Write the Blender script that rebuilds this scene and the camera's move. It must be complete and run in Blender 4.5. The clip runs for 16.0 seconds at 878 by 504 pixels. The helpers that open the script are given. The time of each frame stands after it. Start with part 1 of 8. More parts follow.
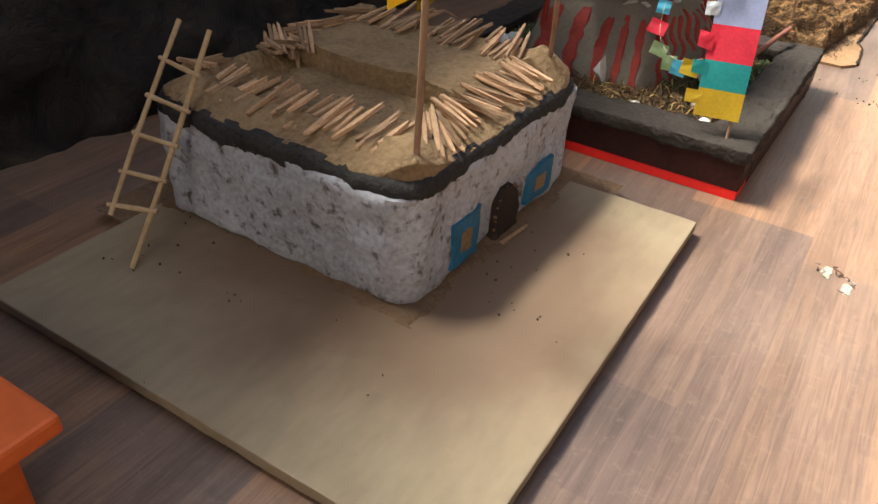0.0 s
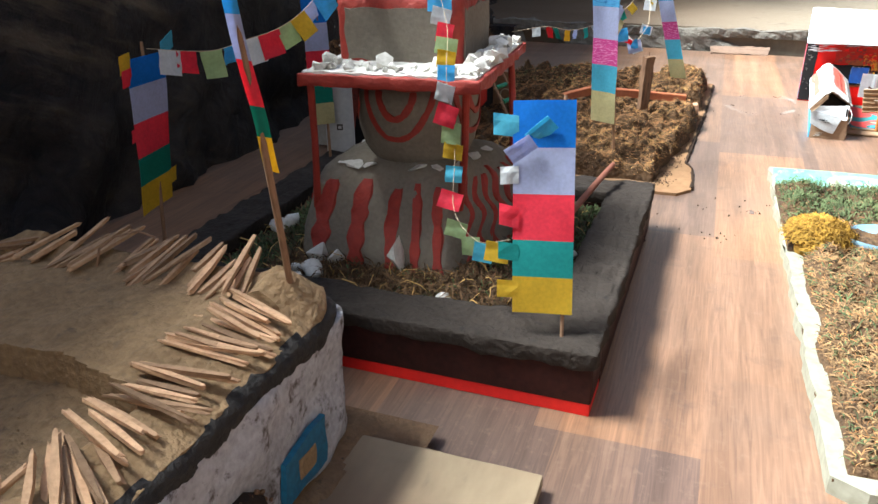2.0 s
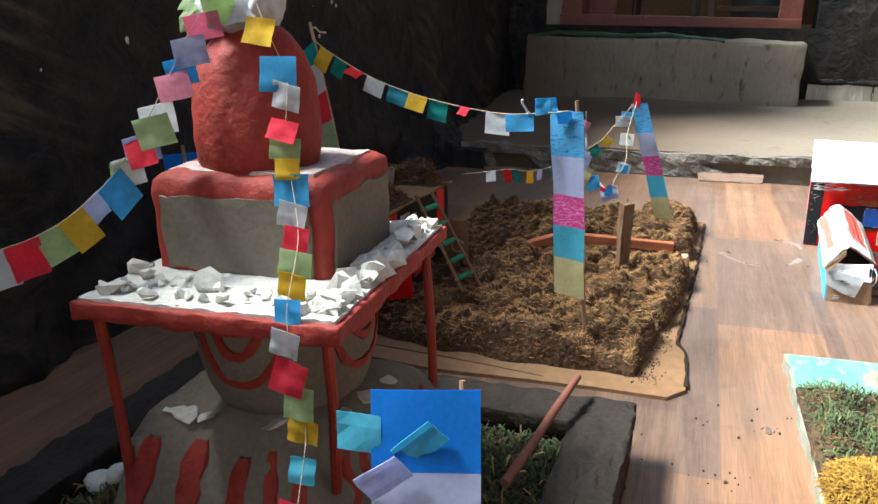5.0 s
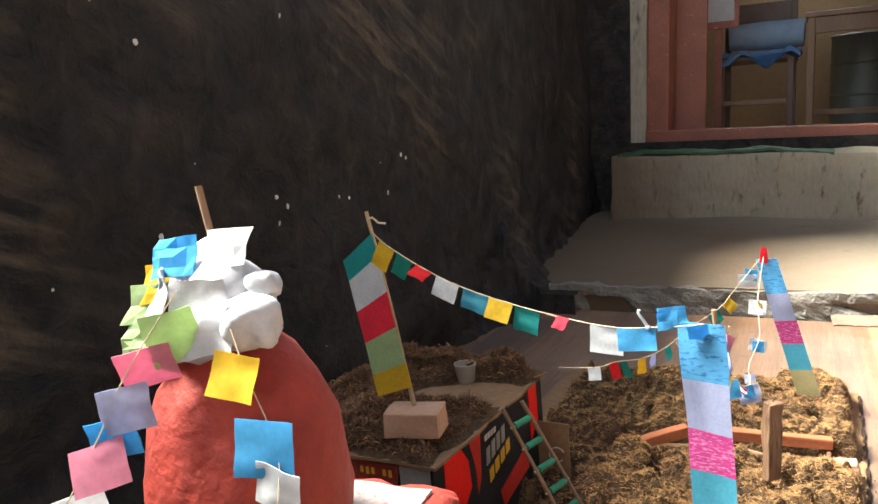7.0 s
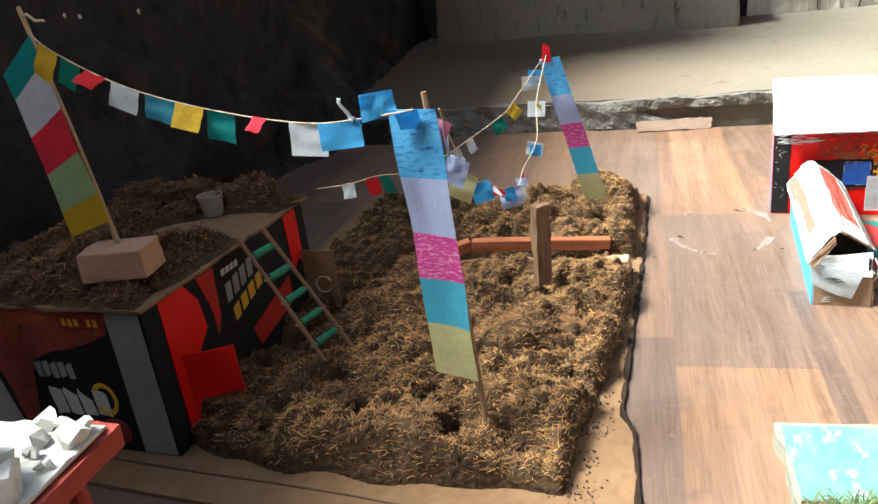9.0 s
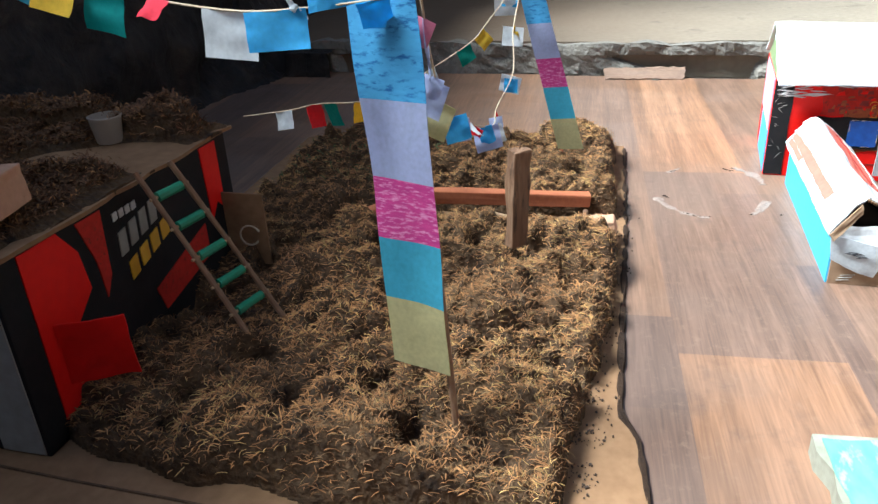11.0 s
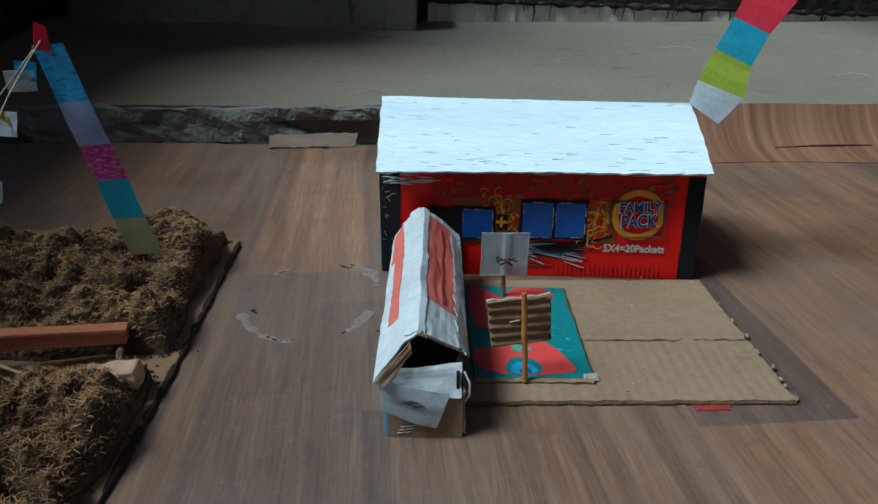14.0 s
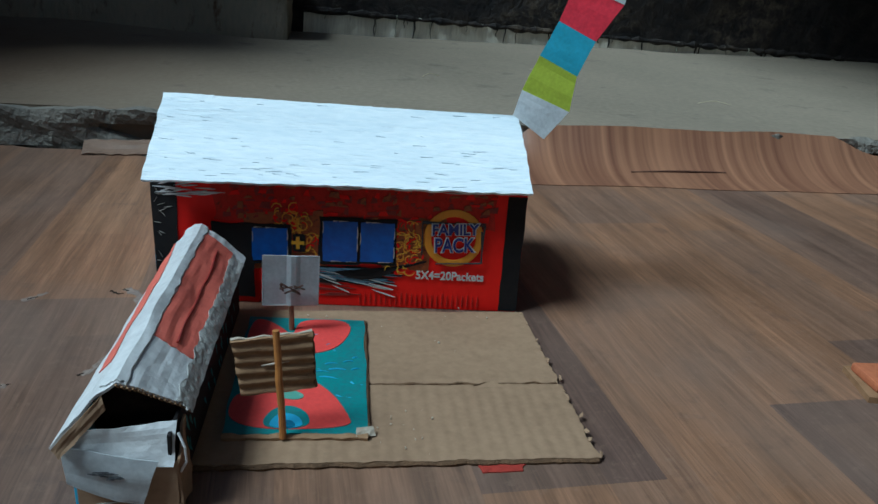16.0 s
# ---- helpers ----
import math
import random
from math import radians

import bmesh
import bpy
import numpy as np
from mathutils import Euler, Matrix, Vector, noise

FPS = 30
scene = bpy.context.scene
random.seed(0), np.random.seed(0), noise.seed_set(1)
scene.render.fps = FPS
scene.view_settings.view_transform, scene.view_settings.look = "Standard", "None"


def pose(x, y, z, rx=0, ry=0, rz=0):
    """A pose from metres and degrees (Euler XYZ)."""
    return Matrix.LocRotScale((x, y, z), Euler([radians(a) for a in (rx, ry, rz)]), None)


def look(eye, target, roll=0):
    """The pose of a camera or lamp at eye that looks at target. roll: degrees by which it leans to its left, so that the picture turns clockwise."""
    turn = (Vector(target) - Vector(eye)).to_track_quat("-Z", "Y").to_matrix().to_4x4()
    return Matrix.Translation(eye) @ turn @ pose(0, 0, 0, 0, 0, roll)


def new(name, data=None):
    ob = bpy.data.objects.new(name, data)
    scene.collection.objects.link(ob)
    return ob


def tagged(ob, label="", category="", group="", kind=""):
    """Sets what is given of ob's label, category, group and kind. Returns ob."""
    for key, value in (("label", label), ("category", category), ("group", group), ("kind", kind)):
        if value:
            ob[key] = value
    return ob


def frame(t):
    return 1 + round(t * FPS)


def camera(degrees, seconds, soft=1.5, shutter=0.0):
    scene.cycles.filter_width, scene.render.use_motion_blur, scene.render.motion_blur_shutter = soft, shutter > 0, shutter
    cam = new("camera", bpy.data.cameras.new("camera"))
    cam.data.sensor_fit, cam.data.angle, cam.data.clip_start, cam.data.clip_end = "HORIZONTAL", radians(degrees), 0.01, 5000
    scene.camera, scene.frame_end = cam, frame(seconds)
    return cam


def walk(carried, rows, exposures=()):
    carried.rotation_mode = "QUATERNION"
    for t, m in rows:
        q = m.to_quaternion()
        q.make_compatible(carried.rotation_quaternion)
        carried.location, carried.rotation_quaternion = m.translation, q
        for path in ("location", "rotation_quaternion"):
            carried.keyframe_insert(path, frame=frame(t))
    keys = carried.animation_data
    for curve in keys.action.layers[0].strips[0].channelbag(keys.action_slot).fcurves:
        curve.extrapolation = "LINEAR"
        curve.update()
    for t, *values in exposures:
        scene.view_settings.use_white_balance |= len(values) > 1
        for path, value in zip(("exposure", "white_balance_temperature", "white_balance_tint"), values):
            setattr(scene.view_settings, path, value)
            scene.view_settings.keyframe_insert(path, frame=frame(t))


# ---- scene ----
cam = camera(61.1, 16.0)
PATH = [
    (0, (0.224, 0.03, 0.519), (0.126, 1.678, -0.61), 3.4),
    (0.5, (0.215, 0.107, 0.503), (0.25, 1.793, -0.573), 4.2),
    (1, (0.228, 0.173, 0.522), (0.378, 1.87, -0.525), 5.8),
    (1.5, (0.288, 0.248, 0.518), (0.443, 1.984, -0.463), 4.3),
    (2, (0.355, 0.367, 0.488), (0.569, 2.172, -0.345), -1.1),
    (2.5, (0.385, 0.418, 0.468), (0.605, 2.27, -0.254), 0.5),
    (3, (0.41, 0.485, 0.431), (0.669, 2.371, -0.184), -1.6),
    (3.5, (0.475, 0.572, 0.408), (0.726, 2.462, -0.194), -3.5),
    (4, (0.493, 0.606, 0.46), (0.709, 2.493, -0.169), -4.9),
    (4.2, (0.511, 0.61, 0.488), (0.724, 2.497, -0.14), -2.1),
    (6.3, (0.512, 0.965, 0.527), (0.781, 2.891, 0.058), -1.4),
    (6.5, (0.517, 0.985, 0.537), (0.765, 2.918, 0.087), -3.3),
    (7, (0.547, 0.993, 0.613), (0.590, 2.969, 0.308), -4.8),
    (7.5, (0.615, 1.011, 0.615), (0.722, 2.985, 0.31), -5.5),
    (8, (0.708, 1.045, 0.603), (0.909, 2.983, 0.154), -8.6),
    (8.5, (0.748, 1.047, 0.576), (1.026, 2.933, -0.029), -10.0),
    (8.7, (0.736, 1.063, 0.545), (1.042, 2.926, -0.115), -8.7),
    (10.8, (0.718, 1.254, 0.454), (1.112, 3.016, -0.405), -4.4),
    (11, (0.737, 1.28, 0.447), (1.22, 3.016, -0.42), -2.9),
    (11.5, (0.77, 1.34, 0.516), (1.409, 3.005, -0.39), -0.1),
    (12, (0.812, 1.371, 0.517), (1.373, 3.095, -0.329), -0.1),
    (12.5, (0.901, 1.42, 0.47), (1.444, 3.178, -0.314), -1.0),
    (13, (1.006, 1.407, 0.458), (1.727, 3.095, -0.337), 0.3),
    (13.5, (1.072, 1.391, 0.456), (1.95, 3.016, -0.312), 0.6),
    (14, (1.129, 1.389, 0.442), (2.106, 2.95, -0.338), 0.1),
    (14.5, (1.187, 1.379, 0.436), (2.261, 2.879, -0.335), -1.0),
    (15, (1.226, 1.374, 0.409), (2.381, 2.826, -0.337), 2.1),
    (15.5, (1.263, 1.386, 0.398), (2.491, 2.797, -0.31), 2.2),
    (16, (1.313, 1.416, 0.399), (2.506, 2.851, -0.32), 4.0),
]
walk(cam, [(t, look(eye, target, roll)) for t, eye, target, roll in PATH],
     [(0, 2.22, 7200, 7), (1.5, 2.16, 6650, 6), (3.5, 2.02, 6300, 6), (4.2, 1.8, 6300, 6), (6.3, 2.05, 7000, 4), (7.3, 2.95, 7300, 7), (8.0, 2.95, 7000, 7), (8.7, 2.05, 6700, 3), (11.0, 1.8, 6000, 4), (11.6, 1.0, 5450, 1), (12.5, 0.82, 5250, -2), (13.1, 0.12, 5350, -5), (13.5, -0.26, 5150, -8), (14.5, -0.40, 5450, -6), (16.0, -0.46, 5300, -6)])

# ---- world and lights ----
world = bpy.data.worlds.new("world")
scene.world = world
world.use_nodes = True
wn = world.node_tree.nodes
sky = wn.new("ShaderNodeTexSky")
sky.sky_type, sky.sun_disc, sky.sun_elevation, sky.sun_rotation = "NISHITA", False, radians(54), radians(-74)
wn["Background"].inputs["Strength"].default_value = 0.065
world.node_tree.links.new(sky.outputs[0], wn["Background"].inputs["Color"])


def area_lamp(name, m, width, height, power, colour):
    lamp = bpy.data.lights.new(name, "AREA")
    lamp.shape, lamp.size, lamp.size_y, lamp.energy, lamp.color = "RECTANGLE", width, height, power, colour
    ob = new(name, lamp)
    ob.matrix_world = m
    return ob


# soft daylight slants in through the long high opening over the sooty wall; rear, side and inner-room lamps are added
# fill
WIN_Y, WIN_Z, WIN_W, WIN_H = 1.36, 1.96, 3.76, 1.45
# ceiling left open this far from the wall to let more daylight in
ROOF_GAP = 1.80
WALL_L = pose(-0.40, 0.975, 0, 0, 0, -25.3)
day = bpy.data.lights.new("daylight", "SUN")
day.energy, day.angle, day.color = 5.2, radians(22), (0.94, 0.985, 1.0)
new("daylight", day).matrix_world = look((0, 0, 4), Vector((0, 0, 4)) + Vector((0.95, -0.27, -1.34)))
area_lamp("window_light", WALL_L @ pose(-0.12, WIN_Y, WIN_Z, 0, -66, 0), WIN_H * 0.95, WIN_W * 0.98, 5, (0.90, 0.95, 1.0))
# fill lamps added behind, at the right and in the inner room; sources unseen
area_lamp("rear_fill_light", WALL_L @ look((1.62, -2.95, 1.6), (1.4, 1.0, 0.3)), 1.3, 1.2, 7.5, (1.0, 0.92, 0.83))
area_lamp("side_fill_light", WALL_L @ look((5.12, 1.3, 1.6), (1.2, 1.5, 0.1)), 1.9, 1.15, 4.5, (1.0, 0.91, 0.81))
area_lamp("inner_room_fill", look((3.6, 6.6, 2.1), (2.4, 5.3, 0.7)), 0.8, 0.8, 3, (0.9, 0.95, 1.0))


# ---- materials ----
def rgba(c):
    return (c[0], c[1], c[2], 1.0)


def mat(name, c1, c2=None, rough=0.8, big=6.0, fine=120.0, bump=0.3, depth=0.002, c3=None, spots=0.5, metal=0.0, island=0.0, obj=0.0, coords="Object", stretch=(1, 1, 1), thin=0.0, spin=None, gloss=None):
    """Two tones mixed by broad blotches and fine grain, with a third tone as wear, and a fine relief."""
    m = bpy.data.materials.new(name)
    m.use_nodes = True
    nt = m.node_tree
    n, l = nt.nodes, nt.links
    bs = n["Principled BSDF"]
    c2 = c2 or tuple(v * 0.72 for v in c1)
    tc = n.new("ShaderNodeTexCoord")
    mp = n.new("ShaderNodeMapping")
    mp.inputs["Scale"].default_value = stretch
    l.new(tc.outputs[coords], mp.inputs[0])
    if spin:
        turn = n.new("ShaderNodeMapping")
        turn.inputs["Rotation"].default_value = [radians(v) for v in spin]
        l.new(tc.outputs[coords], turn.inputs[0])
        l.new(turn.outputs[0], mp.inputs[0])
    a = n.new("ShaderNodeTexNoise")
    a.inputs["Scale"].default_value, a.inputs["Detail"].default_value = big, 5
    b = n.new("ShaderNodeTexNoise")
    b.inputs["Scale"].default_value, b.inputs["Detail"].default_value = fine, 3
    l.new(mp.outputs[0], a.inputs["Vector"])
    l.new(mp.outputs[0], b.inputs["Vector"])
    add = n.new("ShaderNodeMath")
    add.operation = "ADD"
    l.new(a.outputs["Fac"], add.inputs[0])
    l.new(b.outputs["Fac"], add.inputs[1])
    half = n.new("ShaderNodeMapRange")
    half.inputs["From Min"].default_value, half.inputs["From Max"].default_value = 0.72, 1.28
    l.new(add.outputs[0], half.inputs["Value"])
    mix = n.new("ShaderNodeMix")
    mix.data_type = "RGBA"
    mix.inputs["A"].default_value, mix.inputs["B"].default_value = rgba(c1), rgba(c2)
    l.new(half.outputs["Result"], mix.inputs["Factor"])
    out = mix.outputs["Result"]
    if c3:
        d = n.new("ShaderNodeTexNoise")
        d.inputs["Scale"].default_value, d.inputs["Detail"].default_value, d.inputs["Roughness"].default_value = big * 4.3, 6, 0.65
        l.new(mp.outputs[0], d.inputs["Vector"])
        r = n.new("ShaderNodeMapRange")
        r.inputs["From Min"].default_value, r.inputs["From Max"].default_value = spots, spots + 0.12
        l.new(d.outputs["Fac"], r.inputs["Value"])
        m3 = n.new("ShaderNodeMix")
        m3.data_type = "RGBA"
        m3.inputs["B"].default_value = rgba(c3)
        l.new(r.outputs["Result"], m3.inputs["Factor"])
        l.new(out, m3.inputs["A"])
        out = m3.outputs["Result"]
    if island or obj:
        src = n.new("ShaderNodeNewGeometry").outputs["Random Per Island"] if island else n.new("ShaderNodeObjectInfo").outputs["Random"]
        hs = n.new("ShaderNodeHueSaturation")
        k = n.new("ShaderNodeMapRange")
        k.inputs["To Min"].default_value, k.inputs["To Max"].default_value = 1 - (island or obj), 1 + (island or obj)
        l.new(src, k.inputs["Value"])
        l.new(k.outputs["Result"], hs.inputs["Value"])
        l.new(out, hs.inputs["Color"])
        out = hs.outputs["Color"]
    l.new(out, bs.inputs["Base Color"])
    bs.inputs["Roughness"].default_value, bs.inputs["Metallic"].default_value = rough, metal
    if rough > 0.75:
        bs.inputs["Specular IOR Level"].default_value = 0.25
    if gloss is not None:
        bs.inputs["Specular IOR Level"].default_value = gloss
    if bump:
        bp = n.new("ShaderNodeBump")
        bp.inputs["Strength"].default_value, bp.inputs["Distance"].default_value = bump, depth
        l.new(add.outputs[0], bp.inputs["Height"])
        l.new(bp.outputs[0], bs.inputs["Normal"])
    if thin:
        tr = n.new("ShaderNodeBsdfTranslucent")
        l.new(out, tr.inputs["Color"])
        ms = n.new("ShaderNodeMixShader")
        ms.inputs[0].default_value = thin
        l.new(bs.outputs[0], ms.inputs[1])
        l.new(tr.outputs[0], ms.inputs[2])
        l.new(ms.outputs[0], n["Material Output"].inputs["Surface"])
    return m


def lino_mat():
    """Vinyl sheet printed with short planks of several browns."""
    m = bpy.data.materials.new("printed_vinyl")
    m.use_nodes = True
    nt = m.node_tree
    n, l = nt.nodes, nt.links
    bs = n["Principled BSDF"]
    tc = n.new("ShaderNodeTexCoord")
    mp = n.new("ShaderNodeMapping")
    mp.inputs["Rotation"].default_value = (0, 0, radians(90))
    mp.inputs["Location"].default_value = (0.13, 0.035, 0)
    l.new(tc.outputs["Object"], mp.inputs[0])

    def bricks(width, row, seed):
        t = n.new("ShaderNodeTexBrick")
        t.offset, t.offset_frequency, t.squash = 0.43, 2, 1.0
        t.inputs["Color1"].default_value, t.inputs["Color2"].default_value = (0, 0, 0, 1), (1, 1, 1, 1)
        t.inputs["Mortar"].default_value = (0.5, 0.5, 0.5, 1)
        t.inputs["Scale"].default_value, t.inputs["Mortar Size"].default_value = 1.0, 0.0
        t.inputs["Brick Width"].default_value, t.inputs["Row Height"].default_value = width, row
        l.new(mp.outputs[0], t.inputs["Vector"])
        return t
    strips = bricks(0.565, 0.083, 1)
    tone = n.new("ShaderNodeAttribute")
    tone.attribute_name = "tone"
    both = n.new("ShaderNodeMath")
    both.operation = "MULTIPLY_ADD"
    both.inputs[1].default_value = 0.16
    l.new(strips.outputs["Color"], both.inputs[0])
    l.new(tone.outputs["Fac"], both.inputs[2])
    ramp = n.new("ShaderNodeValToRGB")
    e = ramp.color_ramp.elements
    e[0].position, e[0].color = 0.0, (0.074, 0.038, 0.027, 1)
    e[1].position, e[1].color = 1.0, (0.290, 0.164, 0.096, 1)
    for p, c in ((0.3, (0.114, 0.071, 0.055, 1)), (0.5, (0.176, 0.103, 0.069, 1)), (0.72, (0.230, 0.119, 0.067, 1))):
        k = e.new(p)
        k.color = c
    l.new(both.outputs[0], ramp.inputs[0])
    g = n.new("ShaderNodeMapping")
    g.inputs["Scale"].default_value = (34, 1.7, 1)
    l.new(tc.outputs["Object"], g.inputs[0])
    grain = n.new("ShaderNodeTexNoise")
    grain.inputs["Scale"].default_value, grain.inputs["Detail"].default_value, grain.inputs["Distortion"].default_value = 1.0, 8, 1.1
    l.new(g.outputs[0], grain.inputs["Vector"])
    gr = n.new("ShaderNodeMapRange")
    gr.inputs["From Min"].default_value, gr.inputs["From Max"].default_value = 0.3, 0.7
    gr.inputs["To Min"].default_value, gr.inputs["To Max"].default_value = 0.78, 1.32
    l.new(grain.outputs["Fac"], gr.inputs["Value"])
    mul = n.new("ShaderNodeMix")
    mul.data_type, mul.blend_type = "RGBA", "MULTIPLY"
    mul.inputs["Factor"].default_value = 1.0
    l.new(ramp.outputs["Color"], mul.inputs["A"])
    l.new(gr.outputs["Result"], mul.inputs["B"])
    g2 = n.new("ShaderNodeMapping")
    g2.inputs["Scale"].default_value = (210, 9, 1)
    l.new(tc.outputs["Object"], g2.inputs[0])
    fine = n.new("ShaderNodeTexNoise")
    fine.inputs["Scale"].default_value, fine.inputs["Detail"].default_value, fine.inputs["Distortion"].default_value = 1.0, 5, 1.6
    l.new(g2.outputs[0], fine.inputs["Vector"])
    fr = n.new("ShaderNodeMapRange")
    fr.inputs["From Min"].default_value, fr.inputs["From Max"].default_value = 0.3, 0.7
    fr.inputs["To Min"].default_value, fr.inputs["To Max"].default_value = 0.72, 1.20
    l.new(fine.outputs["Fac"], fr.inputs["Value"])
    mul2 = n.new("ShaderNodeMix")
    mul2.data_type, mul2.blend_type = "RGBA", "MULTIPLY"
    mul2.inputs["Factor"].default_value = 1.0
    l.new(mul.outputs["Result"], mul2.inputs["A"])
    l.new(fr.outputs["Result"], mul2.inputs["B"])
    mul = mul2
    # dust and trodden patches
    dust = n.new("ShaderNodeTexNoise")
    dust.inputs["Scale"].default_value, dust.inputs["Detail"].default_value, dust.inputs["Distortion"].default_value = 3.1, 9, 0.9
    l.new(tc.outputs["Object"], dust.inputs["Vector"])
    dr = n.new("ShaderNodeMapRange")
    dr.inputs["From Min"].default_value, dr.inputs["From Max"].default_value, dr.inputs["To Max"].default_value = 0.46, 0.74, 0.65
    l.new(dust.outputs["Fac"], dr.inputs["Value"])
    dm = n.new("ShaderNodeMix")
    dm.data_type = "RGBA"
    dm.inputs["B"].default_value = (0.172, 0.115, 0.087, 1)
    l.new(dr.outputs["Result"], dm.inputs["Factor"])
    l.new(mul.outputs["Result"], dm.inputs["A"])
    # dark scuffs and spilt spots
    sp = n.new("ShaderNodeTexNoise")
    sp.inputs["Scale"].default_value, sp.inputs["Detail"].default_value, sp.inputs["Roughness"].default_value = 17.0, 7, 0.7
    l.new(tc.outputs["Object"], sp.inputs["Vector"])
    sr = n.new("ShaderNodeMapRange")
    sr.inputs["From Min"].default_value, sr.inputs["From Max"].default_value, sr.inputs["To Max"].default_value = 0.56, 0.72, 0.45
    l.new(sp.outputs["Fac"], sr.inputs["Value"])
    sm = n.new("ShaderNodeMix")
    sm.data_type = "RGBA"
    sm.inputs["B"].default_value = (0.07, 0.048, 0.042, 1)
    l.new(sr.outputs["Result"], sm.inputs["Factor"])
    l.new(dm.outputs["Result"], sm.inputs["A"])
    speck = n.new("ShaderNodeTexNoise")
    speck.inputs["Scale"].default_value, speck.inputs["Detail"].default_value, speck.inputs["Roughness"].default_value = 75.0, 6, 0.75
    l.new(tc.outputs["Object"], speck.inputs["Vector"])
    pr = n.new("ShaderNodeMapRange")
    pr.inputs["From Min"].default_value, pr.inputs["From Max"].default_value, pr.inputs["To Max"].default_value = 0.54, 0.74, 0.4
    l.new(speck.outputs["Fac"], pr.inputs["Value"])
    pm = n.new("ShaderNodeMix")
    pm.data_type = "RGBA"
    pm.inputs["B"].default_value = (0.27, 0.180, 0.128, 1)
    l.new(pr.outputs["Result"], pm.inputs["Factor"])
    l.new(sm.outputs["Result"], pm.inputs["A"])
    l.new(pm.outputs["Result"], bs.inputs["Base Color"])
    rr = n.new("ShaderNodeMapRange")
    rr.inputs["From Min"].default_value, rr.inputs["From Max"].default_value = 0.35, 0.75
    rr.inputs["To Min"].default_value, rr.inputs["To Max"].default_value = 0.33, 0.6
    l.new(dust.outputs["Fac"], rr.inputs["Value"])
    l.new(rr.outputs["Result"], bs.inputs["Roughness"])
    bp = n.new("ShaderNodeBump")
    bp.inputs["Strength"].default_value, bp.inputs["Distance"].default_value = 0.35, 0.004
    l.new(dust.outputs["Fac"], bp.inputs["Height"])
    l.new(bp.outputs[0], bs.inputs["Normal"])
    return m


def soot_mat():
    """Soot over rough daubed mud: dull black, with bare strawy patches where the daub was brushed slantwise."""
    m = bpy.data.materials.new("sooty_plaster")
    m.use_nodes = True
    n, l = m.node_tree.nodes, m.node_tree.links
    bs = n["Principled BSDF"]
    tc = n.new("ShaderNodeTexCoord")

    def field(scale, detail, rough, stretch=(1, 1, 1), spin=0.0, warp=0.0):
        turn = n.new("ShaderNodeMapping")
        turn.inputs["Rotation"].default_value = (radians(spin), 0, 0)
        l.new(tc.outputs["Object"], turn.inputs[0])
        mp = n.new("ShaderNodeMapping")
        mp.inputs["Scale"].default_value = stretch
        l.new(turn.outputs[0], mp.inputs[0])
        t = n.new("ShaderNodeTexNoise")
        t.inputs["Scale"].default_value, t.inputs["Detail"].default_value = scale, detail
        t.inputs["Roughness"].default_value, t.inputs["Distortion"].default_value = rough, warp
        l.new(mp.outputs[0], t.inputs["Vector"])
        return t.outputs["Fac"]

    def span(value, lo, hi, a=0.0, b=1.0):
        r = n.new("ShaderNodeMapRange")
        r.inputs["From Min"].default_value, r.inputs["From Max"].default_value = lo, hi
        r.inputs["To Min"].default_value, r.inputs["To Max"].default_value = a, b
        l.new(value, r.inputs["Value"])
        return r.outputs["Result"]

    def times(a, b):
        k = n.new("ShaderNodeMath")
        k.operation = "MULTIPLY"
        l.new(a, k.inputs[0])
        l.new(b, k.inputs[1])
        return k.outputs[0]

    def blend(fac, a, b):
        k = n.new("ShaderNodeMix")
        k.data_type = "RGBA"
        l.new(fac, k.inputs["Factor"])
        for sock, v in (("A", a), ("B", b)):
            if isinstance(v, tuple):
                k.inputs[sock].default_value = rgba(v)
            else:
                l.new(v, k.inputs[sock])
        return k.outputs["Result"]
    broad, lumps = field(1.6, 4, 0.5), field(13.0, 7, 0.66, warp=0.6)
    fibre = field(24.0, 6, 0.66, (1, 1, 0.15), -66, 0.25)
    fine = field(52.0, 4, 0.6, (1, 1, 0.3), -66)
    col = blend(span(lumps, 0.36, 0.66), (0.0080, 0.0075, 0.009), (0.034, 0.027, 0.023))
    col = blend(times(span(broad, 0.53, 0.66), span(fibre, 0.46, 0.66, 0.0, 0.8)), col, (0.118, 0.089, 0.062))
    col = blend(times(span(lumps, 0.56, 0.70), span(fine, 0.50, 0.64, 0.0, 0.6)), col, (0.075, 0.056, 0.041))
    l.new(col, bs.inputs["Base Color"])
    bs.inputs["Roughness"].default_value, bs.inputs["Specular IOR Level"].default_value = 0.7, 0.22
    add = n.new("ShaderNodeMath")
    add.operation, add.inputs[1].default_value = "MULTIPLY_ADD", 0.45
    l.new(fibre, add.inputs[0])
    l.new(lumps, add.inputs[2])
    bp = n.new("ShaderNodeBump")
    bp.inputs["Strength"].default_value, bp.inputs["Distance"].default_value = 1.0, 0.022
    l.new(add.outputs[0], bp.inputs["Height"])
    l.new(bp.outputs[0], bs.inputs["Normal"])
    return m


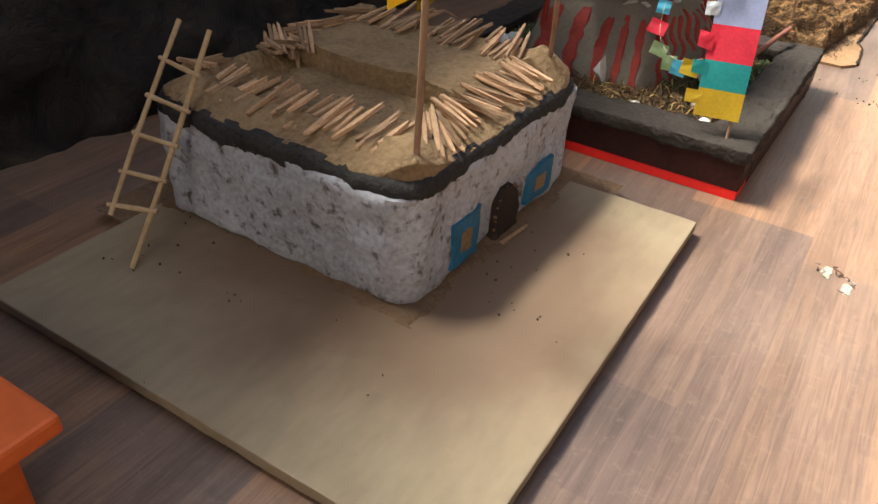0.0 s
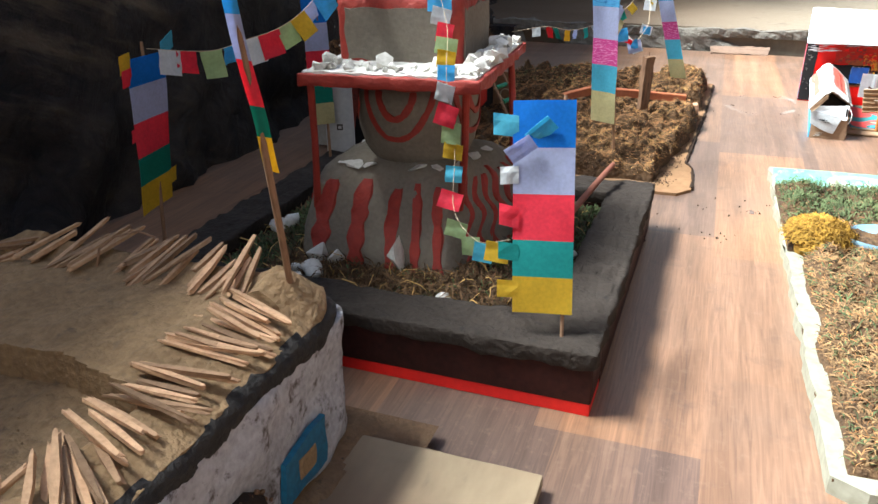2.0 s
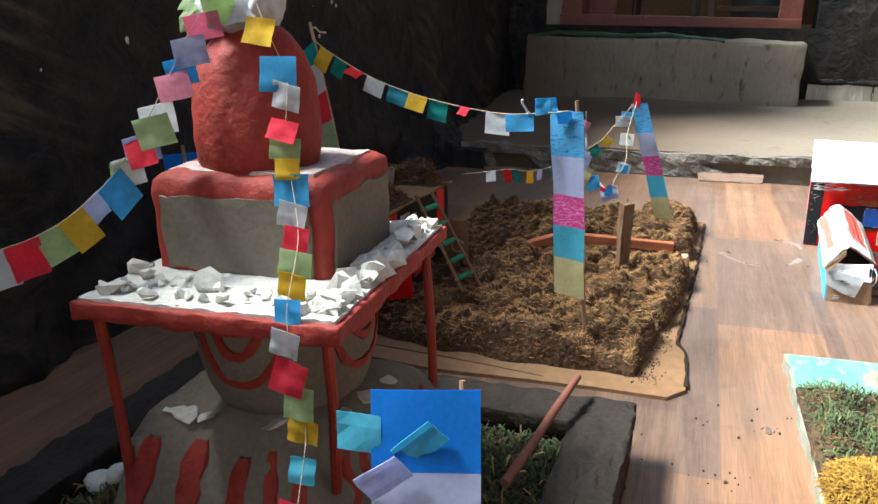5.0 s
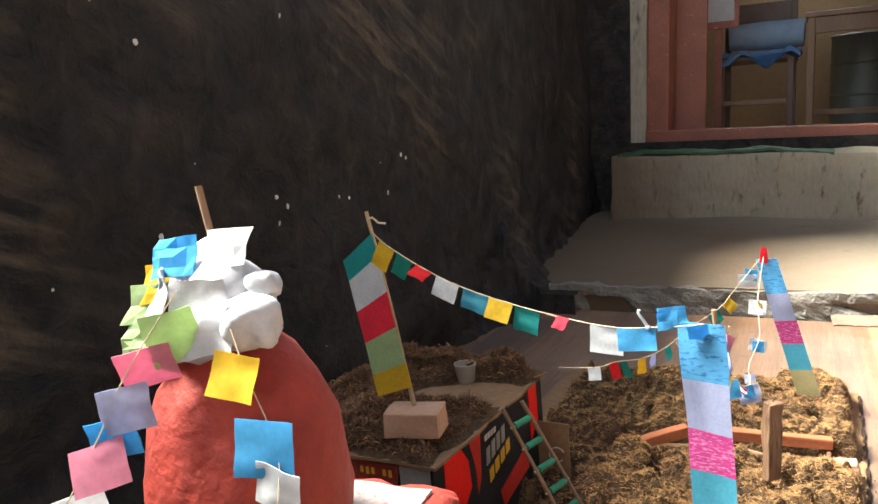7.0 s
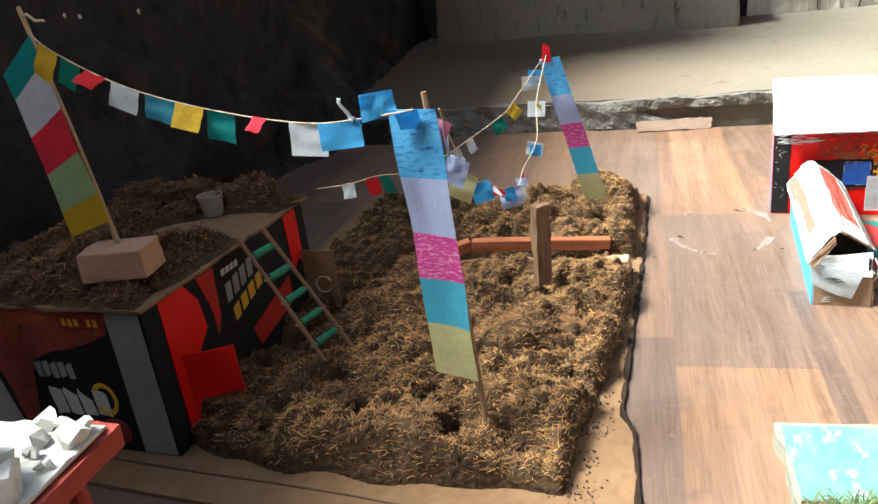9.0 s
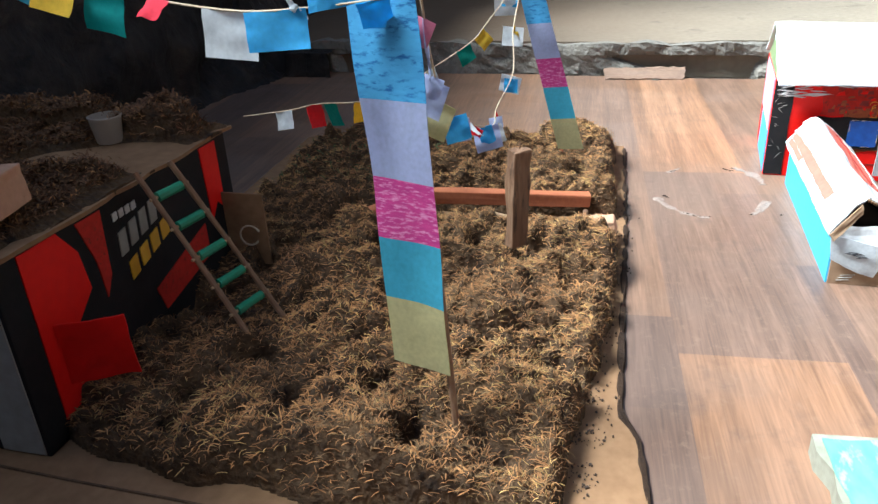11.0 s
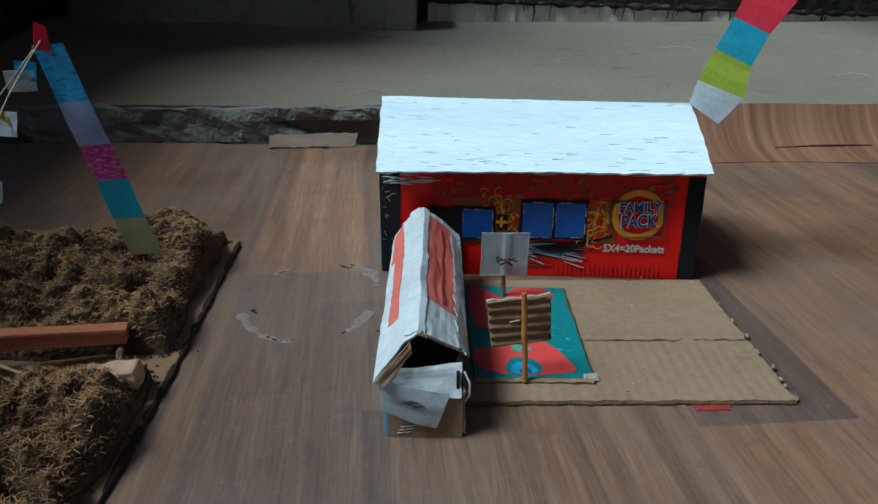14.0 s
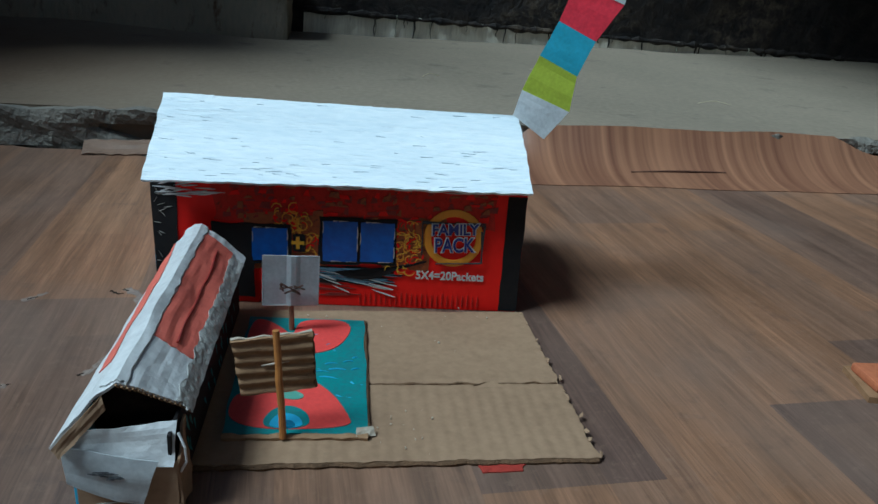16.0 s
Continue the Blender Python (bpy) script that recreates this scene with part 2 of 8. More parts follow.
LINO = lino_mat()
SOOT = soot_mat()
CONCRETE = mat("dusty_concrete", (0.190, 0.158, 0.120), (0.245, 0.202, 0.152), 0.9, 2.0, 60, 0.5, 0.004, (0.13, 0.105, 0.085), 0.60)
CRUMBLE = mat("crumbling_mortar", (0.135, 0.125, 0.11), (0.20, 0.18, 0.152), 0.95, 9, 90, 0.9, 0.008, (0.07, 0.06, 0.05), 0.6)
OLDPLASTER = mat("old_plaster", (0.32, 0.28, 0.225), (0.22, 0.185, 0.15), 0.9, 5, 50, 0.6, 0.004, (0.10, 0.08, 0.07), 0.6, stretch=(1, 1, 0.35))
CEIL = mat("ceiling_boards", (0.13, 0.10, 0.075), (0.09, 0.07, 0.05), 0.9, 3, 40)
# tone of the unseen walls, kept dark to cut bounced light
MUDWALL = mat("dark_mud_wall", (0.115, 0.082, 0.055), (0.085, 0.060, 0.042), 0.95, 2, 30)
ROOMWALL = mat("ochre_room_wall", (0.24, 0.155, 0.09), (0.30, 0.21, 0.13), 0.9, 2, 30)
REDWOOD = mat("red_painted_wood", (0.225, 0.064, 0.036), (0.15, 0.042, 0.026), 0.55, 8, 90, 0.5, 0.003, (0.40, 0.26, 0.17), 0.64)
DARKWOOD = mat("dark_wood", (0.10, 0.045, 0.03), (0.06, 0.03, 0.02), 0.5, 10, 90)
BROWNWOOD = mat("brown_wood", (0.22, 0.11, 0.05), (0.14, 0.07, 0.035), 0.5, 10, 120, stretch=(1, 1, 0.2))
PLY = mat("plywood", (0.290, 0.212, 0.130), (0.220, 0.157, 0.096), 0.7, 3.0, 70, 0.25, 0.001, (0.15, 0.10, 0.068), 0.64, stretch=(1, 0.35, 1))


def spot_tinted(m, centre, turn, r0, r1, tint):
    """A second colour that fades out from a spot, with an uneven edge."""
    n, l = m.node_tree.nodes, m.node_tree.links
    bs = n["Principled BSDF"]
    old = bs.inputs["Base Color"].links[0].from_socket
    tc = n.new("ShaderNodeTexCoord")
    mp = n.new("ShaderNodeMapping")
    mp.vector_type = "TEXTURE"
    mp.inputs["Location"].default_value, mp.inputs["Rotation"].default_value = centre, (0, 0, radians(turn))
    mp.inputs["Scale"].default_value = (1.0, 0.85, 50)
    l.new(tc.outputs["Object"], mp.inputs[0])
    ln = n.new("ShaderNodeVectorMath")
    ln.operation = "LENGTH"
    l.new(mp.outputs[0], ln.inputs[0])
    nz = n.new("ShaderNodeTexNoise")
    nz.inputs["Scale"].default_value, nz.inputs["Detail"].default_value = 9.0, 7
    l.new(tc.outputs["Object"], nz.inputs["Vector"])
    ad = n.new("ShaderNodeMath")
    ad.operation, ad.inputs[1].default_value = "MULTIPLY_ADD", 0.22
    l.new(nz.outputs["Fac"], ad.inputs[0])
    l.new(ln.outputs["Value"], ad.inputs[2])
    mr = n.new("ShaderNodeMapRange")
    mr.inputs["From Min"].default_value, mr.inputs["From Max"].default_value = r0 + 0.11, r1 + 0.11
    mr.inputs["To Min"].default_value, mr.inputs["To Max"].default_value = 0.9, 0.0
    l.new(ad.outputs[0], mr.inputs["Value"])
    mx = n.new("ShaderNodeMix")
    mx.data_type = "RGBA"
    mx.inputs["B"].default_value = rgba(tint)
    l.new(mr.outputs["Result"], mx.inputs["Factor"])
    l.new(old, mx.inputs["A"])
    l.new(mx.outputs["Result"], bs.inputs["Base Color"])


# brown mud trodden on the board round the house
spot_tinted(PLY, (-0.255, 0.32, 0), 0, 0.20, 0.36, (0.155, 0.088, 0.05))
PLYEDGE = mat("plywood_edge", (0.24, 0.16, 0.09), (0.14, 0.09, 0.05), 0.8, 20, 200)
WHITEWASH = mat("whitewashed_mud", (0.45, 0.442, 0.478), (0.26, 0.25, 0.265), 0.92, 13, 150, 0.6, 0.0025, (0.10, 0.08, 0.072), 0.545)
BANDPAINT = mat("dark_grey_paint", (0.020, 0.018, 0.018), (0.042, 0.037, 0.034), 0.9, 25, 150, 1.0, 0.004, (0.12, 0.10, 0.085), 0.66)
MUD = mat("dry_mud", (0.290, 0.186, 0.100), (0.180, 0.111, 0.058), 0.97, 14, 160, 1.0, 0.004, (0.13, 0.088, 0.055), 0.60)
STICK = mat("split_twig", (0.42, 0.255, 0.148), (0.27, 0.155, 0.088), 0.8, 30, 300, 0.5, 0.001, obj=0.5)
POLE = mat("peeled_twig", (0.27, 0.15, 0.085), (0.17, 0.09, 0.05), 0.75, 25, 200, 0.5, 0.001, stretch=(1, 1, 0.3))
LADDERWOOD = mat("pale_twig", (0.46, 0.31, 0.17), (0.33, 0.21, 0.115), 0.75, 25, 200, 0.4, 0.001)
BLUEPAINT = mat("blue_paint", (0.009, 0.135, 0.245), (0.008, 0.08, 0.15), 0.7, 40, 200, 0.5, 0.001)
# near-black tone for the shade inside holes, slits and openings
DARKHOLE = mat("dark_opening", (0.02, 0.013, 0.010), (0.035, 0.022, 0.015), 0.95, 40, 200)
CLAY = mat("grey_clay", (0.200, 0.172, 0.138), (0.150, 0.128, 0.102), 0.92, 15, 170, 0.6, 0.002, (0.15, 0.13, 0.11), 0.7)
RIMCLAY = mat("dark_grey_clay", (0.030, 0.024, 0.020), (0.048, 0.038, 0.032), 0.9, 18, 140, 0.9, 0.004, (0.024, 0.021, 0.02), 0.58, gloss=0.12)
# raised floor turns darker brown towards the corner by the left wall
spot_tinted(CONCRETE, (-1.4, 0.5, 0), 0, 0.85, 1.75, (0.105, 0.066, 0.040))
OXBLOOD = mat("dark_brown_paint", (0.045, 0.014, 0.011), (0.022, 0.009, 0.008), 0.5, 12, 120, 0.5, 0.002, gloss=0.12)
REDCLAY = mat("red_painted_clay", (0.315, 0.028, 0.016), (0.225, 0.021, 0.013), 0.72, 14, 120, 0.7, 0.003, (0.20, 0.03, 0.02), 0.7)
REDSTRIPE = mat("bright_red_paint", (0.80, 0.012, 0.008), (0.7, 0.010, 0.008), 0.55, 20, 160, 0.4, 0.001)
SOIL = mat("peaty_soil", (0.028, 0.020, 0.014), (0.055, 0.038, 0.024), 1.0, 20, 120, 1.0, 0.006)
TURF = mat("matted_moss", (0.114, 0.065, 0.032), (0.048, 0.028, 0.016), 1.0, 14, 130, 1.0, 0.008, (0.022, 0.014, 0.010), 0.56)
MOSSB = mat("dry_moss", (0.385, 0.188, 0.073), (0.190, 0.089, 0.036), 0.95, 9, 60, 0.0, island=0.55)
MOSSR = mat("reddish_dry_moss", (0.19, 0.096, 0.050), (0.10, 0.050, 0.027), 0.95, 9, 60, 0.0, island=0.5)
MOSSH = mat("grey_dry_moss", (0.250, 0.152, 0.072), (0.125, 0.073, 0.036), 0.95, 9, 60, 0.0, island=0.5)
MOSSD = mat("dark_dry_moss", (0.138, 0.079, 0.038), (0.072, 0.041, 0.022), 0.95, 9, 60, 0.0, island=0.6)
MOSSY = mat("straw_moss", (0.480, 0.300, 0.105), (0.300, 0.180, 0.068), 0.95, 9, 60, 0.0, island=0.5)
MOSSG = mat("green_moss", (0.095, 0.12, 0.05), (0.055, 0.075, 0.034), 0.95, 9, 60, 0.0, island=0.5)
MOSSO = mat("ochre_moss", (0.34, 0.19, 0.03), (0.22, 0.12, 0.02), 0.95, 9, 60, 0.0, island=0.4)
STONE = mat("white_limestone", (0.62, 0.6, 0.56), (0.46, 0.44, 0.4), 0.85, 30, 200, 0.6, 0.002)
CARD = mat("brown_cardboard", (0.275, 0.155, 0.080), (0.205, 0.110, 0.054), 0.85, 4, 90, 0.25, 0.0008, (0.19, 0.115, 0.063), 0.66)
CARDEDGE = mat("cardboard_edge", (0.15, 0.085, 0.045), (0.07, 0.04, 0.022), 0.9, 40, 400, 0.8, 0.002)
# near-black brown for the shadow below the field's cardboard edge
EDGESHADE = mat("board_edge_shade", (0.050, 0.027, 0.015), (0.025, 0.014, 0.009), 0.95, 40, 400, 0.8, 0.002)
BRICKWOOD = mat("orange_brick", (0.42, 0.135, 0.06), (0.33, 0.105, 0.05), 0.85, 20, 160, 0.5, 0.001)
REDPRINT = mat("red_carton_print", (0.80, 0.010, 0.007), (0.70, 0.009, 0.007), 0.45, 9, 80, 0.3, 0.001, gloss=0.18)
BLACKPRINT = mat("black_carton_print", (0.008, 0.008, 0.009), (0.015, 0.012, 0.012), 0.8, 9, 80, 0.3, 0.001)
WHITEPRINT = mat("white_carton_print", (0.60, 0.58, 0.55), (0.5, 0.48, 0.45), 0.5, 9, 80, 0.3, 0.001)
GREYPRINT = mat("grey_carton_print", (0.34, 0.32, 0.285), (0.26, 0.24, 0.21), 0.8, 9, 80, 0.3, 0.001)
YELLOWPRINT = mat("yellow_print", (0.72, 0.40, 0.02), (0.6, 0.3, 0.02), 0.45, 20, 80, 0.2, 0.001)
REDBROWN = mat("scratched_red_print", (0.52, 0.026, 0.018), (0.40, 0.022, 0.015), 0.65, 40, 160, 0.4, 0.001, (0.16, 0.026, 0.016), 0.56, gloss=0.18)
ORANGEPRINT = mat("orange_brown_print", (0.34, 0.085, 0.015), (0.24, 0.05, 0.012), 0.55, 40, 160, 0.3, 0.001, (0.07, 0.025, 0.012), 0.54)
DEEPRED = mat("dark_red_print", (0.26, 0.018, 0.012), (0.17, 0.014, 0.010), 0.6, 40, 200, 0.3, 0.001, (0.07, 0.016, 0.012), 0.6)
BLUEWIN = mat("blue_window_paint", (0.012, 0.10, 0.43), (0.010, 0.07, 0.30), 0.5, 30, 120, 0.3, 0.001)
BLUETEXT = mat("blue_print", (0.010, 0.022, 0.17), (0.008, 0.018, 0.14), 0.45, 30, 100, 0)
ROOFWHITE = mat("white_painted_card", (0.80, 0.85, 0.88), (0.66, 0.74, 0.80), 0.72, 22, 200, 0.8, 0.004, (0.44, 0.53, 0.61), 0.64, stretch=(0.22, 1, 1))
TAPE = mat("white_tape", (0.62, 0.62, 0.62), (0.48, 0.48, 0.49), 0.55, 12, 120, 0.5, 0.002, (0.40, 0.37, 0.33), 0.66)
SALMON = mat("salmon_paint", (0.60, 0.13, 0.09), (0.5, 0.10, 0.07), 0.7, 25, 150, 0.4, 0.001)
SKYBLUE = mat("light_blue_paint", (0.06, 0.36, 0.58), (0.05, 0.28, 0.48), 0.6, 15, 100, 0.3, 0.001)
TEAL = mat("teal_paint", (0.015, 0.20, 0.20), (0.02, 0.14, 0.15), 0.7, 30, 200, 0.5, 0.001)
MINT = mat("mint_paint", (0.15, 0.33, 0.245), (0.075, 0.25, 0.20), 0.7, 14, 90, 0.3, 0.001, (0.36, 0.36, 0.28), 0.56, stretch=(1, 0.45, 1))
CORAL = mat("coral_paint", (0.66, 0.055, 0.045), (0.55, 0.045, 0.04), 0.65, 30, 200, 0.4, 0.001)
PALEBOARD = mat("white_foam_board", (0.27, 0.265, 0.21), (0.19, 0.18, 0.135), 0.85, 6, 90, 0.5, 0.002, (0.2, 0.16, 0.11), 0.64)
GREENRUNG = mat("green_paint", (0.01, 0.20, 0.10), (0.01, 0.14, 0.07), 0.6, 40, 200, 0.2, 0.001)
PINKBLOCK = mat("unfired_clay_block", (0.50, 0.29, 0.19), (0.42, 0.24, 0.155), 0.9, 25, 160, 0.5, 0.001)
PLASTIC = mat("cloudy_plastic", (0.62, 0.56, 0.50), (0.54, 0.49, 0.44), 0.3, 20, 60, 0, thin=0.55)
ORANGE = mat("orange_paint", (0.72, 0.13, 0.02), (0.6, 0.1, 0.018), 0.6, 12, 90, 0.3, 0.001)
GREENMAT = mat("green_plastic_mat", (0.012, 0.075, 0.03), (0.02, 0.05, 0.022), 0.6, 20, 200, 0.8, 0.003)
BLUECLOTH = mat("blue_cloth", (0.05, 0.13, 0.27), (0.10, 0.2, 0.35), 0.9, 12, 120, 0.4, 0.002)
DRUMMAT = mat("grey_green_metal", (0.15, 0.17, 0.145), (0.11, 0.12, 0.1), 0.45, 6, 60, 0.2, 0.002)
STRING = mat("cotton_string", (0.52, 0.42, 0.30), (0.4, 0.3, 0.2), 0.9, 60, 300, 0.4, 0.0005)
WATER = mat("pale_blue_plastic", (0.22, 0.36, 0.45), (0.18, 0.3, 0.4), 0.25, 10, 60, 0.1, 0.001)
INK = mat("dark_ink", (0.05, 0.05, 0.055), (0.03, 0.03, 0.035), 0.7, 40, 200, 0)
DIRT = mat("dark_crumbs", (0.045, 0.03, 0.022), (0.08, 0.055, 0.04), 1.0, 40, 200, 0.5, 0.001)

CLOTH = {}
for key, c in (("red", (0.74, 0.025, 0.035)), ("rose", (0.88, 0.060, 0.105)), ("pink", (0.76, 0.30, 0.42)), 
               ("yellow", (0.76, 0.52, 0.05)), ("cream", (0.62, 0.57, 0.32)), ("green", (0.015, 0.27, 0.20)), ("leaf", (0.47, 0.60, 0.33)),
               ("teal", (0.03, 0.40, 0.38)), ("aqua", (0.11, 0.50, 0.66)), ("blue", (0.012, 0.22, 0.70)), ("sky", (0.09, 0.46, 0.78)),
               ("white", (0.74, 0.76, 0.78)), ("lilac", (0.50, 0.54, 0.74)), ("lime", (0.54, 0.62, 0.07))):
    CLOTH[key] = mat("paper_" + key, c, tuple(v * 0.8 for v in c), 0.8, 40, 260, 0.2, 0.0006, thin=0.55)
BROCADE = mat("inked_magenta_paper", (0.55, 0.055, 0.24), (0.42, 0.04, 0.2), 0.8, 40, 200, 0.2, 0.001, (0.68, 0.26, 0.46), 0.50, thin=0.28, stretch=(0.7, 0.7, 2.6))
INKEDBLUE = mat("inked_blue_paper", (0.09, 0.36, 0.62), (0.07, 0.28, 0.52), 0.8, 40, 200, 0.2, 0.001, (0.02, 0.12, 0.32), 0.53, thin=0.28, stretch=(0.5, 0.5, 1.5))


# ---- building helpers ----
def finish(bm, name, material, smooth=False):
    me = bpy.data.meshes.new(name)
    bmesh.ops.recalc_face_normals(bm, faces=bm.faces)
    if smooth:
        for f in bm.faces:
            f.smooth = True
        for e in bm.edges:
            if len(e.link_faces) == 2 and e.calc_face_angle(0) > 1.0:
                e.smooth = False
    bm.to_mesh(me)
    bm.free()
    for k in (material if isinstance(material, (list, tuple)) else [material]):
        me.materials.append(k)
    return me


def part(name, bm, material, parent, label="", smooth=False, m=None):
    ob = new(name, finish(bm, name, material, smooth))
    ob.parent = parent
    if m is not None:
        ob.matrix_basis = m
    return tagged(ob, label)


def thing(name, label, category, m=None, group="", kind=""):
    ob = new(name)
    ob.empty_display_size = 0.05
    ob.matrix_basis = m or Matrix()
    return tagged(ob, label, category, group, kind)


def solo(name, bm, material, label, category, m=None, group="", kind="", smooth=False):
    ob = new(name, finish(bm, name, material, smooth))
    ob.matrix_basis = m or Matrix()
    return tagged(ob, label, category, group, kind)


def box(s, c=(0, 0, 0), bevel=0.0, m=None, cuts=0, bm=None):
    b = bmesh.new()
    bmesh.ops.create_cube(b, size=1.0, matrix=Matrix.Translation(c) @ Matrix.Diagonal((*s, 1)))
    if cuts:
        bmesh.ops.subdivide_edges(b, edges=b.edges[:], cuts=cuts, use_grid_fill=True)
    if bevel:
        sharp = [e for e in b.edges if len(e.link_faces) == 2 and e.calc_face_angle(0) > 0.5]
        bmesh.ops.bevel(b, geom=sharp, offset=bevel, segments=2, affect="EDGES", profile=0.6)
    if m is not None:
        b.transform(m)
    return join(bm, b)


def join(bm, b):
    if bm is None:
        return b
    me = bpy.data.meshes.new("tmp")
    b.to_mesh(me)
    b.free()
    bm.from_mesh(me)
    bpy.data.meshes.remove(me)
    return bm


def rough_up(bm, amp, size, seed=0.0, keep=None, amp2=0.0, size2=1.0):
    bm.normal_update()
    moves = []
    for v in bm.verts:
        if keep and not keep(v.co):
            continue
        p = v.co * (1 / size) + Vector((seed, seed * 1.7, seed * 0.3))
        d = amp * noise.fractal(p, 1.0, 2.0, 3)
        if amp2:
            d += amp2 * noise.noise(v.co * (1 / size2) + Vector((seed, 3, 1)))
        moves.append((v, v.normal * d))
    for v, d in moves:
        v.co += d
    return bm


def tube(points, r, n=8, bm=None, wobble=0.0, taper=1.0, seed=0):
    """A round rod along points; taper is the ratio of the last radius to the first."""
    b = bmesh.new()
    pts = [Vector(p) for p in points]
    rings = []
    side = None
    rnd = random.Random(seed)
    for i, p in enumerate(pts):
        d = (pts[min(i + 1, len(pts) - 1)] - pts[max(i - 1, 0)]).normalized()
        if side is None:
            side = d.orthogonal().normalized()
        side = (side - d * side.dot(d)).normalized()
        up = d.cross(side)
        k = r * (1 + (taper - 1) * i / max(1, len(pts) - 1)) * (1 + wobble * rnd.uniform(-1, 1))
        rings.append([b.verts.new(p + k * (math.cos(a) * side + math.sin(a) * up)) for a in (2 * math.pi * j / n for j in range(n))])
    for r0, r1 in zip(rings, rings[1:]):
        for j in range(n):
            b.faces.new((r0[j], r0[(j + 1) % n], r1[(j + 1) % n], r1[j]))
    b.faces.new(rings[0][::-1])
    b.faces.new(rings[-1])
    return join(bm, b)


def rod(p0, p1, r, n=8, bm=None, wobble=0.0, taper=1.0, bend=0.0, seed=0, steps=5):
    p0, p1 = Vector(p0), Vector(p1)
    rnd = random.Random(seed)
    off = (p1 - p0).orthogonal().normalized() * bend
    pts = [p0.lerp(p1, i / steps) + off * math.sin(math.pi * i / steps) + Vector((rnd.uniform(-1, 1), rnd.uniform(-1, 1), 0)) * wobble * r * 0.6 for i in range(steps + 1)]
    return tube(pts, r, n, bm, wobble, taper, seed)


def sheet(bl, br, tl, tr, nx=6, ny=6, thick=0.0008, wave=0.0, seed=0.0, bm=None, ragged=0.0):
    """A thin solid sheet between four corners, with a gentle wave."""
    b = bmesh.new()
    bl, br, tl, tr = (Vector(p) for p in (bl, br, tl, tr))
    nrm = (br - bl).cross(tl - bl).normalized()
    rows = []
    for side in (0, 1):
        g = []
        for j in range(ny + 1):
            for i in range(nx + 1):
                s, t = i / nx, j / ny
                p = bl.lerp(br, s).lerp(tl.lerp(tr, s), t)
                w = wave * noise.noise(Vector((s * 1.7 + seed, t * 2.3 + seed * 0.7, seed)))
                if ragged and (i in (0, nx) or j in (0, ny)):
                    p = p + ragged * Vector((noise.noise(p * 90 + Vector((seed, 0, 0))), noise.noise(p * 90 + Vector((0, seed, 7))), noise.noise(p * 90 + Vector((3, 0, seed)))))
                g.append(b.verts.new(p + nrm * (w + (thick if side else 0))))
        rows.append(g)
    w1 = nx + 1
    for k, g in enumerate(rows):
        for j in range(ny):
            for i in range(nx):
                q = (g[j * w1 + i], g[j * w1 + i + 1], g[(j + 1) * w1 + i + 1], g[(j + 1) * w1 + i])
                b.faces.new(q if k else q[::-1])
    a, c = rows
    rim = [i for i in range(nx)] + [j * w1 + nx for j in range(ny)] + [ny * w1 + i for i in range(nx, 0, -1)] + [j * w1 for j in range(ny, 0, -1)]
    for p, q in zip(rim, rim[1:] + rim[:1]):
        b.faces.new((a[p], a[q], c[q], c[p]))
    return join(bm, b)


def ring_points(hx, hy, r, n):
    """n points round a rectangle with rounded corners."""
    r = min(r, hx, hy)
    pts = []
    per = n // 4
    arc = max(3, per // 3)
    run = per - arc
    for q, (cx, cy, a0) in enumerate(((hx - r, hy - r, 0), (-hx + r, hy - r, 90), (-hx + r, -hy + r, 180), (hx - r, -hy + r, 270))):
        for i in range(arc):
            a = radians(a0 + 90 * i / (arc - 1))
            pts.append((cx + r * math.cos(a), cy + r * math.sin(a)))
        nx_, ny_ = ((-hx + r, hy), (-hx, -hy + r), (hx - r, -hy), (hx, hy - r))[q]
        x0, y0 = pts[-1]
        for i in range(1, run + 1):
            k = i / (run + 1)
            pts.append((x0 + (nx_ - x0) * k, y0 + (ny_ - y0) * k))
    return pts


def loft(levels, n=64, cap=True, bm=None):
    """Rounded rectangular rings: rows of (z, half x, half y, corner radius[, cx, cy])."""
    b = bmesh.new()
    rings = []
    for lv in levels:
        z, hx, hy, r = lv[:4]
        cx, cy = lv[4:6] if len(lv) > 4 else (0, 0)
        rings.append([b.verts.new((x + cx, y + cy, z)) for x, y in ring_points(hx, hy, r, n)])
    for r0, r1 in zip(rings, rings[1:]):
        for j in range(len(r0)):
            k = (j + 1) % len(r0)
            b.faces.new((r0[j], r0[k], r1[k], r1[j]))
    if cap:
        b.faces.new(rings[0][::-1])
        b.faces.new(rings[-1])
    return join(bm, b)


def lathe(profile, n=40, bm=None):
    b = bmesh.new()
    rings = [[b.verts.new((r * math.cos(2 * math.pi * j / n), r * math.sin(2 * math.pi * j / n), z)) for j in range(n)] for r, z in profile]
    for r0, r1 in zip(rings, rings[1:]):
        for j in range(n):
            b.faces.new((r0[j], r0[(j + 1) % n], r1[(j + 1) % n], r1[j]))
    b.faces.new(rings[0][::-1])
    b.faces.new(rings[-1])
    return join(bm, b)


